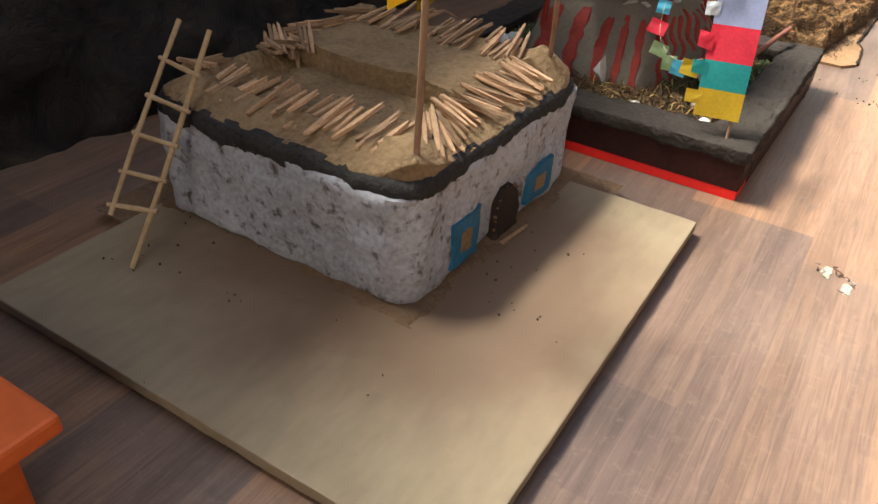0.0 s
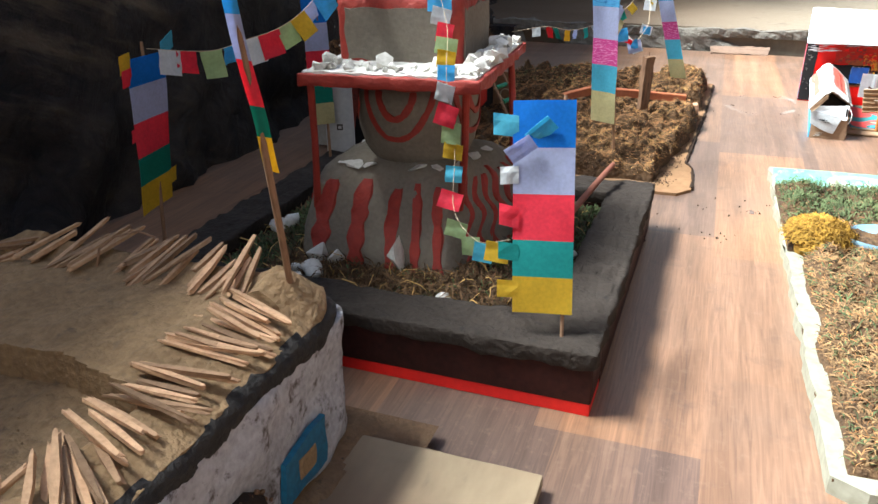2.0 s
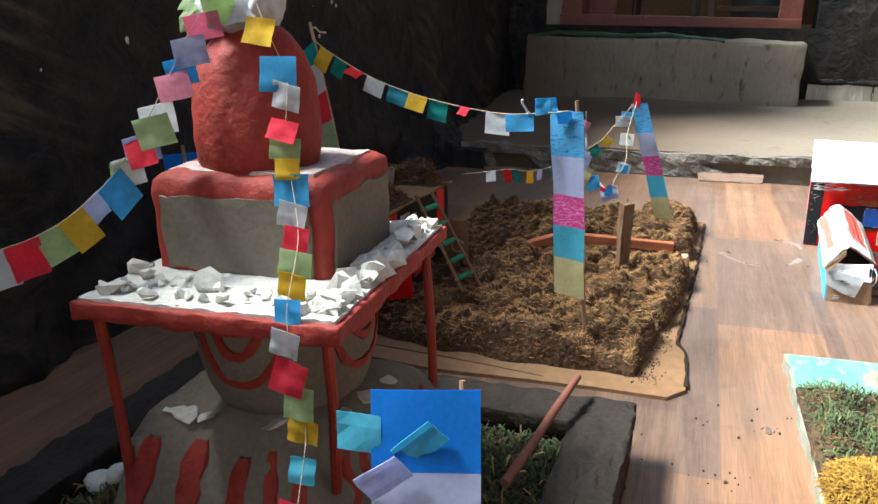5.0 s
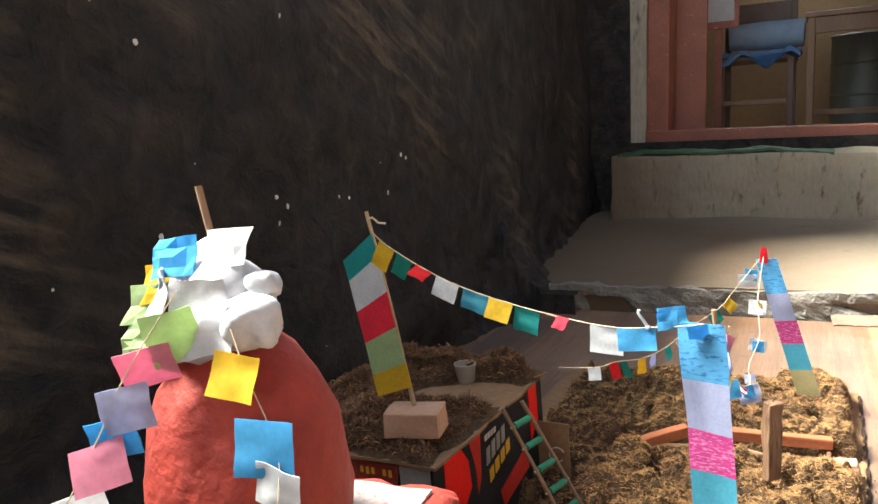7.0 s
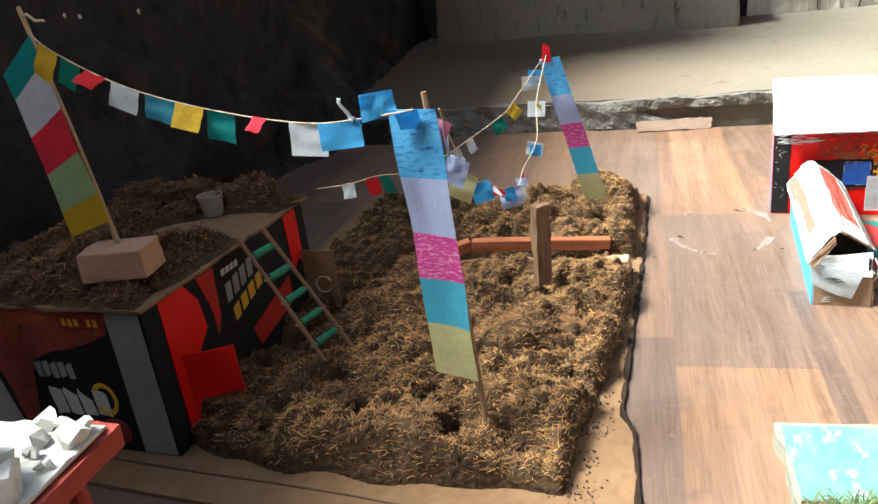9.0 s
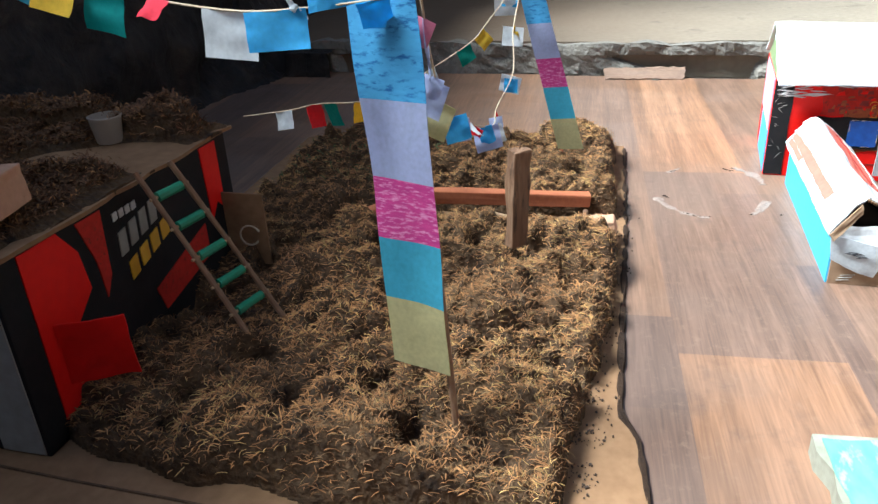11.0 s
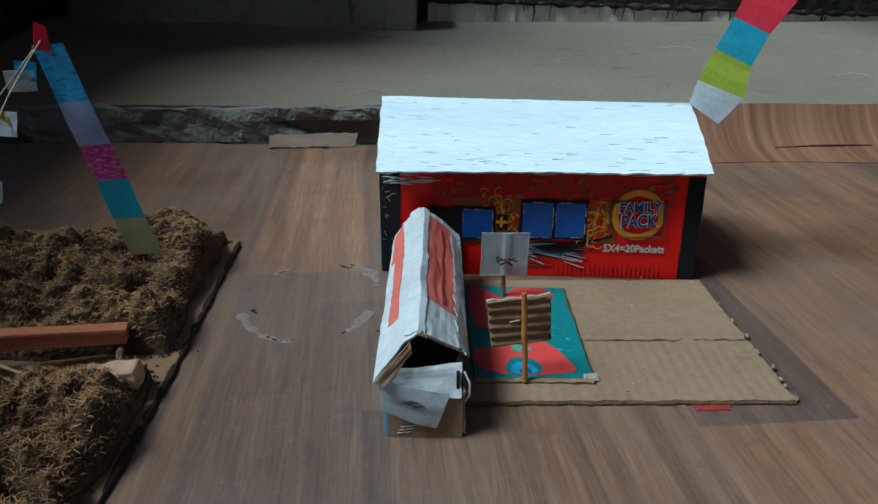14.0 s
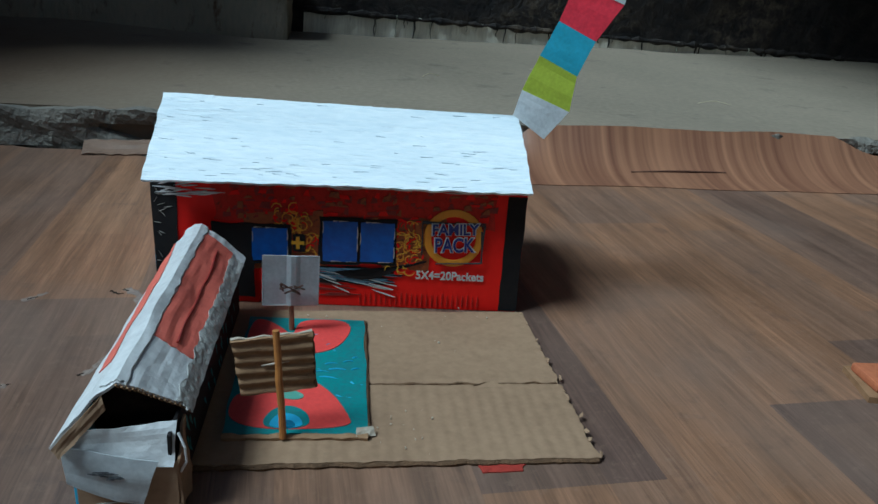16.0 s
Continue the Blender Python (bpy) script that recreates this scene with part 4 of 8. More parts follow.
    lip = tube([(0.03 + 0.03 * k, -0.016, 0.196 + 0.008 * noise.noise(Vector((k * 0.7, 0, 3)))) for k in range(120)], 0.011, 8, None, 0.55, 1, 5)
    part("soot_edge", lip, SOOT, trim, "ragged lower edge of the soot")


def platform():
    f = lambda x, y: 0.080 + 0.006 * noise.fractal(Vector((x * 3, y * 3, 0)), 1, 2, 3) + 0.02 * max(0, min(1, (y - 0.2) / 1.2)) + 0.035 * max(0, min(1, (-x - 0.1) / 0.5)) * max(0, min(1, (y - 0.6) / 0.8))
    b = grid(-1.6, 3.9, 0.012, 2.4, 120, 60, f, -0.01)
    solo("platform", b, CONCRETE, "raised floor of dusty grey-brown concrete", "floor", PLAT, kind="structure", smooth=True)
    b = box((5.5, 0.03, 0.088), (1.15, 0.004, 0.036), 0.0, cuts=0)
    bmesh.ops.subdivide_edges(b, edges=[e for e in b.edges if abs(e.verts[0].co.x - e.verts[1].co.x) > 1], cuts=260, use_grid_fill=True)
    bmesh.ops.subdivide_edges(b, edges=[e for e in b.edges if abs(e.verts[0].co.z - e.verts[1].co.z) > 0.05], cuts=8, use_grid_fill=True)
    rough_up(b, 0.012, 0.05, 2.0, amp2=0.008, size2=0.18)
    for v in b.verts:
        if v.co.z < 0.045 and v.co.y < 0.0:
            h = noise.noise(Vector((v.co.x * 5.5, 1.3, v.co.z * 9)))
            if h > 0.12:
                v.co.y += 0.045 * min(1, (h - 0.12) * 5)
    solo("platform_edge", b, CRUMBLE, "crumbling mortar face of the raised floor", "step", PLAT, kind="structure")
    # the high step below the doorway
    S = pose(2.669, 4.032, 0, 0, 2.5, -30.2)
    b = box((1.345, 0.40, 0.36), (-0.6725, 0.20, 0.209), 0.012, cuts=0)
    bmesh.ops.subdivide_edges(b, edges=b.edges[:], cuts=24, use_grid_fill=True)
    rough_up(b, 0.010, 0.16, 5.0)
    solo("door_step", b, OLDSTEP, "high doorstep of stained cement", "step", S, kind="structure", smooth=True)
    b = grid(-1.31, -0.36, 0.0, 0.150, 90, 16, lambda x, y: 0.0, None)
    for v in b.verts:
        x, y = v.co.x, v.co.y
        k = min(1, (x + 1.31) / 0.1, (-0.36 - x) / 0.25)
        v.co.z = 0.393 + 0.010 * noise.fractal(Vector((x * 7, y * 30, 3)), 1, 2, 4) + 0.022 * k * (0.6 + 0.6 * noise.noise(Vector((x * 4, 0, 5))))
        v.co.y += 0.012 * noise.noise(Vector((x * 14, y * 4, 8)))
    low = bmesh.ops.extrude_face_region(b, geom=b.faces[:])
    for v in low["geom"]:
        if isinstance(v, bmesh.types.BMVert):
            v.co.z -= 0.012
    solo("door_mat", b, GREENMAT, "frayed dark green mat crumpled on the doorstep", "mat", S, smooth=True)


def doorway():
    d = thing("door_1", "red-brown painted door frame with peeling pale plaster at its side", "door frame", DOOR, kind="structure")
    part("jamb", box((0.11, 0.16, 1.86), (-1.172, 0.10, 1.38), 0.006), REDWOOD, d)
    part("jamb", box((0.107, 0.16, 1.86), (-0.0535, 0.10, 1.38), 0.006), REDWOOD, d)
    part("lintel", box((1.227, 0.16, 0.09), (-0.6135, 0.10, 2.35), 0.006), REDWOOD, d)
    part("threshold", box((1.227, 0.18, 0.081), (-0.6135, 0.08, 0.4905), 0.006), REDWOOD, d)
    b = box((0.085, 0.04, 1.9), (-1.270, 0.0, 1.38), 0.004, cuts=10)
    rough_up(b, 0.006, 0.06, 3)
    part("plaster_reveal", b, OLDPLASTER, d, "peeling pale plaster")
    leaf = part("door_leaf", box((0.16, 0.035, 1.78), (-1.04, 0.24, 1.41), 0.004), REDWOOD, d, "inner door leaf standing open")
    # the room beyond
    b = box((3.2, 2.6, 0.06), (-0.5, 1.48, 0.42))
    solo("floor_inner", b, BROWNWOOD, "dim wooden floor of the inner room", "floor", BACK, kind="structure")
    b = box((3.2, 0.1, 2.4), (-0.5, 2.7, 1.6))
    b = box((0.1, 2.3, 2.4), (-2.05, 1.5, 1.6), bm=b)
    b = box((0.1, 2.3, 2.4), (1.05, 1.5, 1.6), bm=b)
    solo("wall_inner", b, ROOMWALL, "warm ochre plaster walls of the inner room", "wall", BACK, kind="structure")
    solo("ceiling_inner", box((3.2, 2.6, 0.08), (-0.5, 1.48, 2.84)), CEIL, "plain board ceiling of the inner room", "ceiling", BACK, kind="structure")
    # chair with a folded cloth
    c = thing("chair", "dark wooden chair seen through the doorway", "chair", BACK @ pose(-0.80, 1.05, 0.452))
    for x in (-0.19, 0.19):
        part("leg", box((0.035, 0.035, 0.42), (x, -0.19, 0.21), 0.003), DARKWOOD, c)
        part("leg", box((0.035, 0.035, 0.82), (x, 0.19, 0.41), 0.003), DARKWOOD, c)
    part("seat", box((0.43, 0.43, 0.03), (0, 0, 0.435), 0.005), DARKWOOD, c)
    part("backrest", box((0.36, 0.02, 0.18), (0, 0.19, 0.70), 0.004), DARKWOOD, c)
    part("stretcher", box((0.35, 0.02, 0.03), (0, -0.19, 0.18), 0.003), BROWNWOOD, c)
    b = grid(-0.2, 0.24, -0.24, 0.18, 24, 24, lambda x, y: 0.008 + 0.02 * noise.fractal(Vector((x * 9, y * 9, 1)), 1, 2, 3) + 0.012, 0.0)
    for v in b.verts:
        if v.co.y < -0.2:
            v.co.z -= 0.08 * (0.5 + noise.noise(Vector((v.co.x * 8, 0, 0))))
            v.co.y -= 0.02
    solo("cloth", b, BLUECLOTH, "crumpled blue cloth on the chair seat", "cloth", BACK @ pose(-0.80, 1.05, 0.452 + 0.452), smooth=True)
    b = lathe([(0.001, -0.22), (0.075, -0.21), (0.085, 0.0), (0.08, 0.21), (0.001, 0.22)], 24)
    b.transform(pose(0, 0, 0.09, 0, 90, 0))
    rough_up(b, 0.008, 0.08, 4)
    solo("bolster", b, mat("pale_blue_cloth", (0.26, 0.34, 0.44), (0.2, 0.27, 0.36), 0.9, 14, 120, 0.4, 0.002), "pale blue rolled bedding on the chair", "bedding", BACK @ pose(-0.76, 1.12, 0.452 + 0.49), smooth=True)
    # desk and steel drum
    t = thing("desk", "small open wooden desk seen through the doorway", "desk", BACK @ pose(-0.28, 1.12, 0.452))
    part("top", box((0.52, 0.36, 0.03), (0, 0, 0.66), 0.004), BROWNWOOD, t)
    part("apron", box((0.46, 0.02, 0.09), (0, -0.15, 0.60), 0.003), BROWNWOOD, t)
    for x in (-0.23, 0.23):
        for y in (-0.15, 0.15):
            part("leg", box((0.04, 0.04, 0.645), (x, y, 0.3225), 0.003), BROWNWOOD, t)
        part("stretcher", box((0.03, 0.26, 0.035), (x, 0, 0.10), 0.003), BROWNWOOD, t)
    part("stretcher", box((0.42, 0.03, 0.035), (0, 0.15, 0.10), 0.003), BROWNWOOD, t)
    drum = thing("steel_drum", "grey-green steel drum behind the desk", "drum", BACK @ pose(-0.20, 1.72, 0.452))
    part("body", lathe([(0.001, 0.0), (0.20, 0.0), (0.20, 0.57), (0.185, 0.565), (0.001, 0.56)], 40), DRUMMAT, drum, smooth=True)
    for z in (0.01, 0.20, 0.40, 0.575):
        part("hoop", lathe([(0.1995, z - 0.009), (0.206, z - 0.003), (0.206, z + 0.003), (0.1995, z + 0.009)], 40), DRUMMAT, drum, smooth=True)
    n = thing("notice_board", "white paper on a red-edged board", "notice", BACK @ pose(-0.98, 0.62, 1.30))
    part("board", box((0.22, 0.015, 0.5), (0, 0, 0.0), 0.003), REDWOOD, n)
    part("paper", box((0.17, 0.003, 0.44), (0, -0.0095, 0.01)), CLOTH["white"], n)
    part("post", box((0.04, 0.02, 0.62), (0.0, 0.02, -0.54)), REDWOOD, n)


TRIMPLASTER = mat("pale_dripped_plaster", (0.70, 0.66, 0.55), (0.50, 0.46, 0.38), 0.9, 5, 60, 0.6, 0.004, (0.05, 0.044, 0.037), 0.64, stretch=(2.6, 2.6, 0.18))
OLDSTEP = mat("stained_cement", (0.205, 0.185, 0.145), (0.26, 0.215, 0.16), 0.9, 5.0, 60, 0.9, 0.006, (0.10, 0.065, 0.042), 0.57, stretch=(1, 1, 0.4))
# doorstep turns darker brown towards its left end
spot_tinted(OLDSTEP, (-1.40, 0, 0.2), 0, 0.12, 0.55, (0.12, 0.08, 0.055))


# ---- flags ----
def banner(name, label, bl, br, tl, tr, colours, pole, wave=0.004, seed=1.0, teeth=(), pole_mat=None, pole_r=0.0032):
    """A tall prayer flag of coloured papers, bottom to top, on its stick."""
    t = thing(name, label, "prayer flag", Matrix.Translation(pole[0]))
    o = Vector(pole[0])
    bl, br, tl, tr = (Vector(p) - o for p in (bl, br, tl, tr))
    if pole_r:
        part("pole", rod((0, 0, 0), Vector(pole[1]) - o, pole_r, 8, None, 0.12, 0.8, 0.002, int(seed * 7)), pole_mat or POLE, t)
    total = sum(h for _, h in colours)
    z = 0.0
    for i, (c, h) in enumerate(colours):
        a, b = z / total, (z + h) / total
        m = c if not isinstance(c, str) else CLOTH[c]
        w0, w1 = 1 + 0.03 * math.sin(seed + i * 2.1), 1 + 0.03 * math.sin(seed + i * 2.1 + 1)
        p = [bl.lerp(tl, a), br.lerp(tr, a), bl.lerp(tl, b), br.lerp(tr, b)]
        wv = wave
        s = sheet(*p, 8, 8, 0.0007, 0.0, seed)
        # one wave runs through all panels
        nrm = (br - bl).cross(tl - bl).normalized()
        for v in s.verts:
            q = v.co
            v.co = q + nrm * wv * noise.noise(Vector((q.x * 22 + seed, q.y * 22, q.z * 12 + seed)))
        part("panel", s, m, t, smooth=True)
        z += h
    for c, f, side, ln, hh, dz in teeth:
        e = (bl.lerp(tl, f) if side < 0 else br.lerp(tr, f))
        d = (bl - br).normalized() * (-side if side > 0 else 1)
        up = (tl - bl).normalized()
        n0 = (br - bl).cross(tl - bl).normalized() * 0.0015
        s = sheet(e + n0 - d * 0.006, e + n0 + d * ln + up * dz, e + n0 - d * 0.006 + up * hh, e + n0 + d * ln + up * (hh + dz), 3, 3, 0.0006, 0.002, seed + f)
        part("tab", s, CLOTH[c], t)
    return t


def garland(name, label, points, flags, seed=1, size=(0.020, 0.017), r=0.0008, across=None):
    """A string of small paper flags: flags are (fraction along, colour, tilt)."""
    t = thing(name, label, "prayer flags", Matrix.Translation(points[0]))
    o = Vector(points[0])
    raw = [Vector(p) - o for p in points]
    pts = []
    for i in range(len(raw) - 1):      # smooth the string
        p0, p1, p2, p3 = raw[max(0, i - 1)], raw[i], raw[i + 1], raw[min(len(raw) - 1, i + 2)]
        for k in range(6):
            s = k / 6
            pts.append(0.5 * ((2 * p1) + (p2 - p0) * s + (2 * p0 - 5 * p1 + 4 * p2 - p3) * s * s + (3 * p1 - p0 - 3 * p2 + p3) * s ** 3))
    pts.append(raw[-1])
    part("string", tube(pts, r, 6), STRING, t)
    run = [0.0]
    for a, b in zip(pts, pts[1:]):
        run.append(run[-1] + (b - a).length)

    def along(f):
        d = f * run[-1]
        for i in range(len(pts) - 1):
            if run[i + 1] >= d:
                return pts[i].lerp(pts[i + 1], (d - run[i]) / max(1e-6, run[i + 1] - run[i])), (pts[i + 1] - pts[i]).normalized()
        return pts[-1], (pts[-1] - pts[-2]).normalized()
    rnd = random.Random(seed)
    for f, c, tilt, *big in flags:
        p, d = along(f)
        if across:
            p = p + Vector((-0.0006, -0.0020, 0))
        k = big[0] if big else 1.0
        w, h = k * size[0] * rnd.uniform(0.85, 1.15), min(k, 1.3) * size[1] * rnd.uniform(0.85, 1.2)
        flat = Vector((d.x, d.y, 0))
        if flat.length < 0.35:
            flat = Vector((0.92, -0.38, 0))
        if len(big) > 1:
            flat = Vector((0.91, -0.40, 0))
            d = (flat + Vector((0, 0, big[1]))).normalized()
        if across:
            flat = Vector(across)
            d = (flat.normalized() + 0.15 * d + Vector((0, 0, rnd.uniform(-0.2, 0.2)))).normalized()
        along_d = d if abs(d.z) < 0.75 else (flat.normalized() + 0.25 * d).normalized()
        down = Vector((0, 0, -1)) + flat.normalized().cross(Vector((0, 0, 1))) * tilt + Vector((rnd.uniform(-0.2, 0.2), rnd.uniform(-0.2, 0.2), 0))
        down = (down - along_d * down.dot(along_d) * 0.8).normalized()
        a, b = p - along_d * w / 2, p + along_d * w / 2
        part("paper_flag", sheet(a + down * h, b + down * h, a, b, 6, 6, 0.0004, 0.0030, rnd.uniform(0, 9)), CLOTH[c], t, smooth=True)
    return t


# ---- mud house on its board ----
TRODMUD = mat("trodden_brown_mud", (0.175, 0.105, 0.06), (0.12, 0.07, 0.04), 0.97, 14, 160, 1.0, 0.003, (0.07, 0.045, 0.028), 0.62)
HOUSE = pose(0.16, 0.63, 0, 0, 0, -28) @ pose(-0.193, 0.2, 0.02)


def inside_round(x, y, hx, hy, r):
    """Pull a point into a rectangle with rounded corners."""
    cx, cy = max(-hx + r, min(hx - r, x)), max(-hy + r, min(hy - r, y))
    d = Vector((x - cx, y - cy))
    if d.length > r:
        d *= r / d.length
    return cx + d.x, cy + d.y


def mud_house():
    bd = thing("base_board", "plywood board under the mud house, lying on battens", "board", pose(0.235, 0.343, 0, 0, 0, -27))
    b = box((0.580, 0.605, 0.014), (-0.292, 0.3025, 0.013), 0.0015)
    bmesh.ops.subdivide_edges(b, edges=[e for e in b.edges if e.calc_length() > 0.3], cuts=30, use_grid_fill=True)
    rough_up(b, 0.0012, 0.03, 3)
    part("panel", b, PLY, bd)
    for y in (0.1, 0.5):
        part("batten", box((0.5, 0.03, 0.0055), (-0.2925, y, 0.003)), PLYEDGE, bd)
    h = thing("mud_house", "whitewashed mud model house with stick-lined flat roof", "model house", HOUSE)
    lv = [(0.0, 0.182, 0.194, 0.03), (0.006, 0.187, 0.199, 0.032)]
    lv += [(0.014 + 0.0062 * i, 0.188 + 0.0001 * i, 0.2, 0.034) for i in range(20)]
    lv += [(0.1335, 0.187, 0.197, 0.045)]
    b = loft(lv, 240)
    rough_up(b, 0.0036, 0.030, 1.0, amp2=0.006, size2=0.09)
    walls_ = part("wall", b, WHITEWASH, h, "flaking whitewash over brown mud", smooth=True)
    lv = [(0.122, 0.186, 0.197, 0.045), (0.127, 0.190, 0.2, 0.045), (0.134, 0.192, 0.2015, 0.045), (0.142, 0.192, 0.2015, 0.045), (0.148, 0.189, 0.198, 0.045), (0.151, 0.182, 0.19, 0.045)]
    b = loft(lv, 360, False)
    rough_up(b, 0.0022, 0.02, 6.0)
    for v in b.verts:
        v.co.z += (0.009 * noise.noise(Vector((v.co.x * 22, v.co.y * 22, 2))) + 0.0035 * noise.noise(Vector((v.co.x * 130, v.co.y * 130, 2)))) * (1 if v.co.z < 0.14 else 0.5)
    part("eaves_band", b, BANDPAINT, h, "dark grey painted band", smooth=True)
    HX, HY = 0.188, 0.195

    def top(x, y):
        d = min(HX - abs(x), HY - abs(y))
        base = 0.144 + (0.028 if y > -0.004 - 0.03 * x + 0.008 * noise.noise(Vector((x * 12, 0, 0))) else 0.0)
        crest = 0.166 + (0.014 if y > 0.12 else 0) + (0.006 if x < -0.12 else 0)
        if d < 0.042:
            z = 0.148 + (crest - 0.148) * max(0, d) / 0.042
        elif d < 0.070:
            k = (d - 0.042) / 0.028
            z = crest + (base - crest) * (k * k * (3 - 2 * k))
        else:
            z = base
        z += 0.014 * math.exp(-((x - 0.159) ** 2 + (y - 0.150) ** 2) / 0.0006)
        z += 0.018 * math.exp(-((x - 0.166) ** 2 + (y + 0.160) ** 2) / 0.0011)
        return z + 0.0035 * noise.fractal(Vector((x * 26, y * 26, 4)), 1, 2, 3)
    b = grid(-HX, HX, -HY, HY, 190, 190, top, 0.13)
    for v in b.verts:
        v.co.x, v.co.y = inside_round(v.co.x, v.co.y, HX, HY, 0.05)
    roof = part("roof", b, MUD, h, "flat mud roof with a raised back terrace", smooth=True)
    # sticks laid side by side on the parapet, pointing outward
    rnd = random.Random(7)
    kinds = []
    for k in range(6):
        s = box((0.055, rnd.uniform(0.0045, 0.0075), rnd.uniform(0.003, 0.005)), (0, 0, 0), 0.0, cuts=1)
        for v in s.verts:
            v.co.y += 0.0014 * noise.noise(Vector((v.co.x * 60, k * 3.0, 0))) + (0.0012 * (0.6 - rnd.random()))
            v.co.z += 0.0014 * noise.noise(Vector((v.co.x * 50, k * 5.0, 7)))
            if abs(v.co.x) > 0.025:
                v.co.y *= rnd.uniform(0.25, 0.9)
                v.co.x *= rnd.uniform(0.82, 1.0)
        kinds.append(finish(s, "stick", STICK))

    def lay(u, v, ang, pitch, n_layer, ln=1.0):
        """A stick with its middle at the corner-based place u, v."""
        x, y = u + 0.193, v - 0.2
        ob = new("stick", kinds[rnd.randrange(6)])
        ob.parent = roof
        z = top(max(-HX, min(HX, x)), max(-HY, min(HY, y))) + 0.003 + 0.0038 * n_layer
        ob.matrix_basis = pose(x, y, z, 0, pitch, ang) @ Matrix.Diagonal((ln, 1, 1, 1))
    def row(count, place, ang, pitch, ln, jit=9, gaps=()):
        """Sticks in small bundles that share a direction."""
        turn = 0
        for i in range(count):
            if i % 5 == 0:
                turn = rnd.uniform(-9, 9)
            f = (i + rnd.uniform(-0.6, 0.6)) / count
            if any(g0 < f < g1 for g0, g1 in gaps):
                continue
            u, v = place(f)
            lay(u + rnd.uniform(-0.005, 0.005), v + rnd.uniform(-0.007, 0.007), ang(f) + turn + rnd.uniform(-jit, jit), pitch + rnd.uniform(-8, 8), rnd.randrange(3), ln * rnd.uniform(0.7, 1.25))
    row(34, lambda f: (-0.315 + 0.265 * f, 0.057 - 0.002 * f), lambda f: -94 - 8 * math.sin(3 * f), 13, 1.15, 6, ((0.27, 0.33), (0.55, 0.60), (0.80, 0.84)))
    row(11, lambda f: (-0.040 + 0.010 * f, 0.085 + 0.04 * f), lambda f: -50 + 24 * f, 14, 1.25, 5)
    row(30, lambda f: (-0.041, 0.135 + 0.19 * f), lambda f: -14 + 26 * math.sin(3.1 * f), 12, 1.25, 5, ((0.14, 0.20), (0.45, 0.53)))
    row(36, lambda f: (-0.30 + 0.26 * f, 0.344), lambda f: 70 + 28 * f, -14, 1.35, 6, ((0.3, 0.36), (0.62, 0.66), (0.92, 1.1)))
    row(11, lambda f: (-0.330, 0.142 + 0.065 * f), lambda f: 150, 10, 1.35, 4)
    row(9, lambda f: (-0.345 + 0.02 * f, 0.225 + 0.11 * f), lambda f: 70, 0, 1.2, 14)
    row(8, lambda f: (-0.35, 0.05 + 0.03 * f), lambda f: 200 + 60 * f, 0, 0.9, 30)
    lay(-0.272, 0.112, 8, 0, 0, 1.25)
    for i in range(10):
        f = i / 9
        p0, p1 = Vector((-0.190 + 0.046 * f, 0.0 + 0.038 * f)), Vector((-0.120 + 0.033 * f, -0.056 + 0.040 * f))
        mid, d = (p0 + p1) / 2, p1 - p0
        lay(mid.x - 0.193, mid.y + 0.2, math.degrees(math.atan2(d.y, d.x)) + rnd.uniform(-4, 4), 18 + rnd.uniform(-4, 4), i % 2, 1.12 * rnd.uniform(0.85, 1.08))
    # windows and doorway in the front
    FX = 0.1915
    for v0, v1, z0, z1, tilt in ((0.082, 0.140, 0.010, 0.074, 0.004), (0.258, 0.330, 0.012, 0.060, 0.004)):
        cy, cz, hw, hh = (v0 + v1) / 2 - 0.2, (z0 + z1) / 2, (v1 - v0) / 2, (z1 - z0) / 2
        to_face = Matrix(((0, 0, 1, FX - 0.004), (1, 0, 0, cy), (0, 1, 0, cz), (0, 0, 0, 1)))
        pane = prism(wavy_outline([(-hw * 0.36, -hh * 0.40), (hw * 0.36, -hh * 0.46), (hw * 0.40, hh * 0.36), (-hw * 0.34, hh * 0.42)], 0.006, 0.003, v0 * 50), 0.0, 0.0068)
        pane.transform(to_face)
        w = part("window", pane, MUD, h, "blue painted window with a brown middle")
        fr = prism(wavy_outline([(-hw, -hh + tilt), (hw * 0.9, -hh), (hw, hh), (-hw * 0.86, hh - tilt)], 0.006, 0.005, v0 * 30), 0.0, 0.0058)
        fr.transform(to_face)
        part("window_frame", fr, BLUEPAINT, w, "uneven bright blue paint")
    # no recess is cut: a dark plug paints the doorway's inner shade
    door_plug = loft([(0.0, 0.012, 0.031, 0.006), (0.012, 0.012, 0.027, 0.006), (0.026, 0.012, 0.030, 0.006), (0.040, 0.012, 0.027, 0.006), (0.052, 0.012, 0.025, 0.008), (0.060, 0.012, 0.018, 0.008), (0.068, 0.012, 0.008, 0.006)], 48)
    for v in door_plug.verts:
        v.co.y += 0.007 * noise.noise(Vector((v.co.z * 70, v.co.y * 20, 3)))
        v.co.z += 0.006 * noise.noise(Vector((v.co.y * 90, 1, 6))) * (v.co.z > 0.03)
    d = part("doorway", door_plug, DARKHOLE, h, "doorway with a crumbling edge, its inner shade a dark plug", m=pose(FX - 0.008, 0.208 - 0.2, 0.0))
    for i in range(14):
        c = pebble(rnd.uniform(0.0016, 0.0034), i + 40, 0.8, 1)
        a = radians(-20 + 220 * i / 13)
        part("plaster_crumb", c, TRODMUD, d, m=pose(0.0090, 0.030 * math.cos(a) + rnd.uniform(-0.003, 0.003), max(0.003, 0.030 + 0.036 * math.sin(a) + rnd.uniform(-0.003, 0.003))))
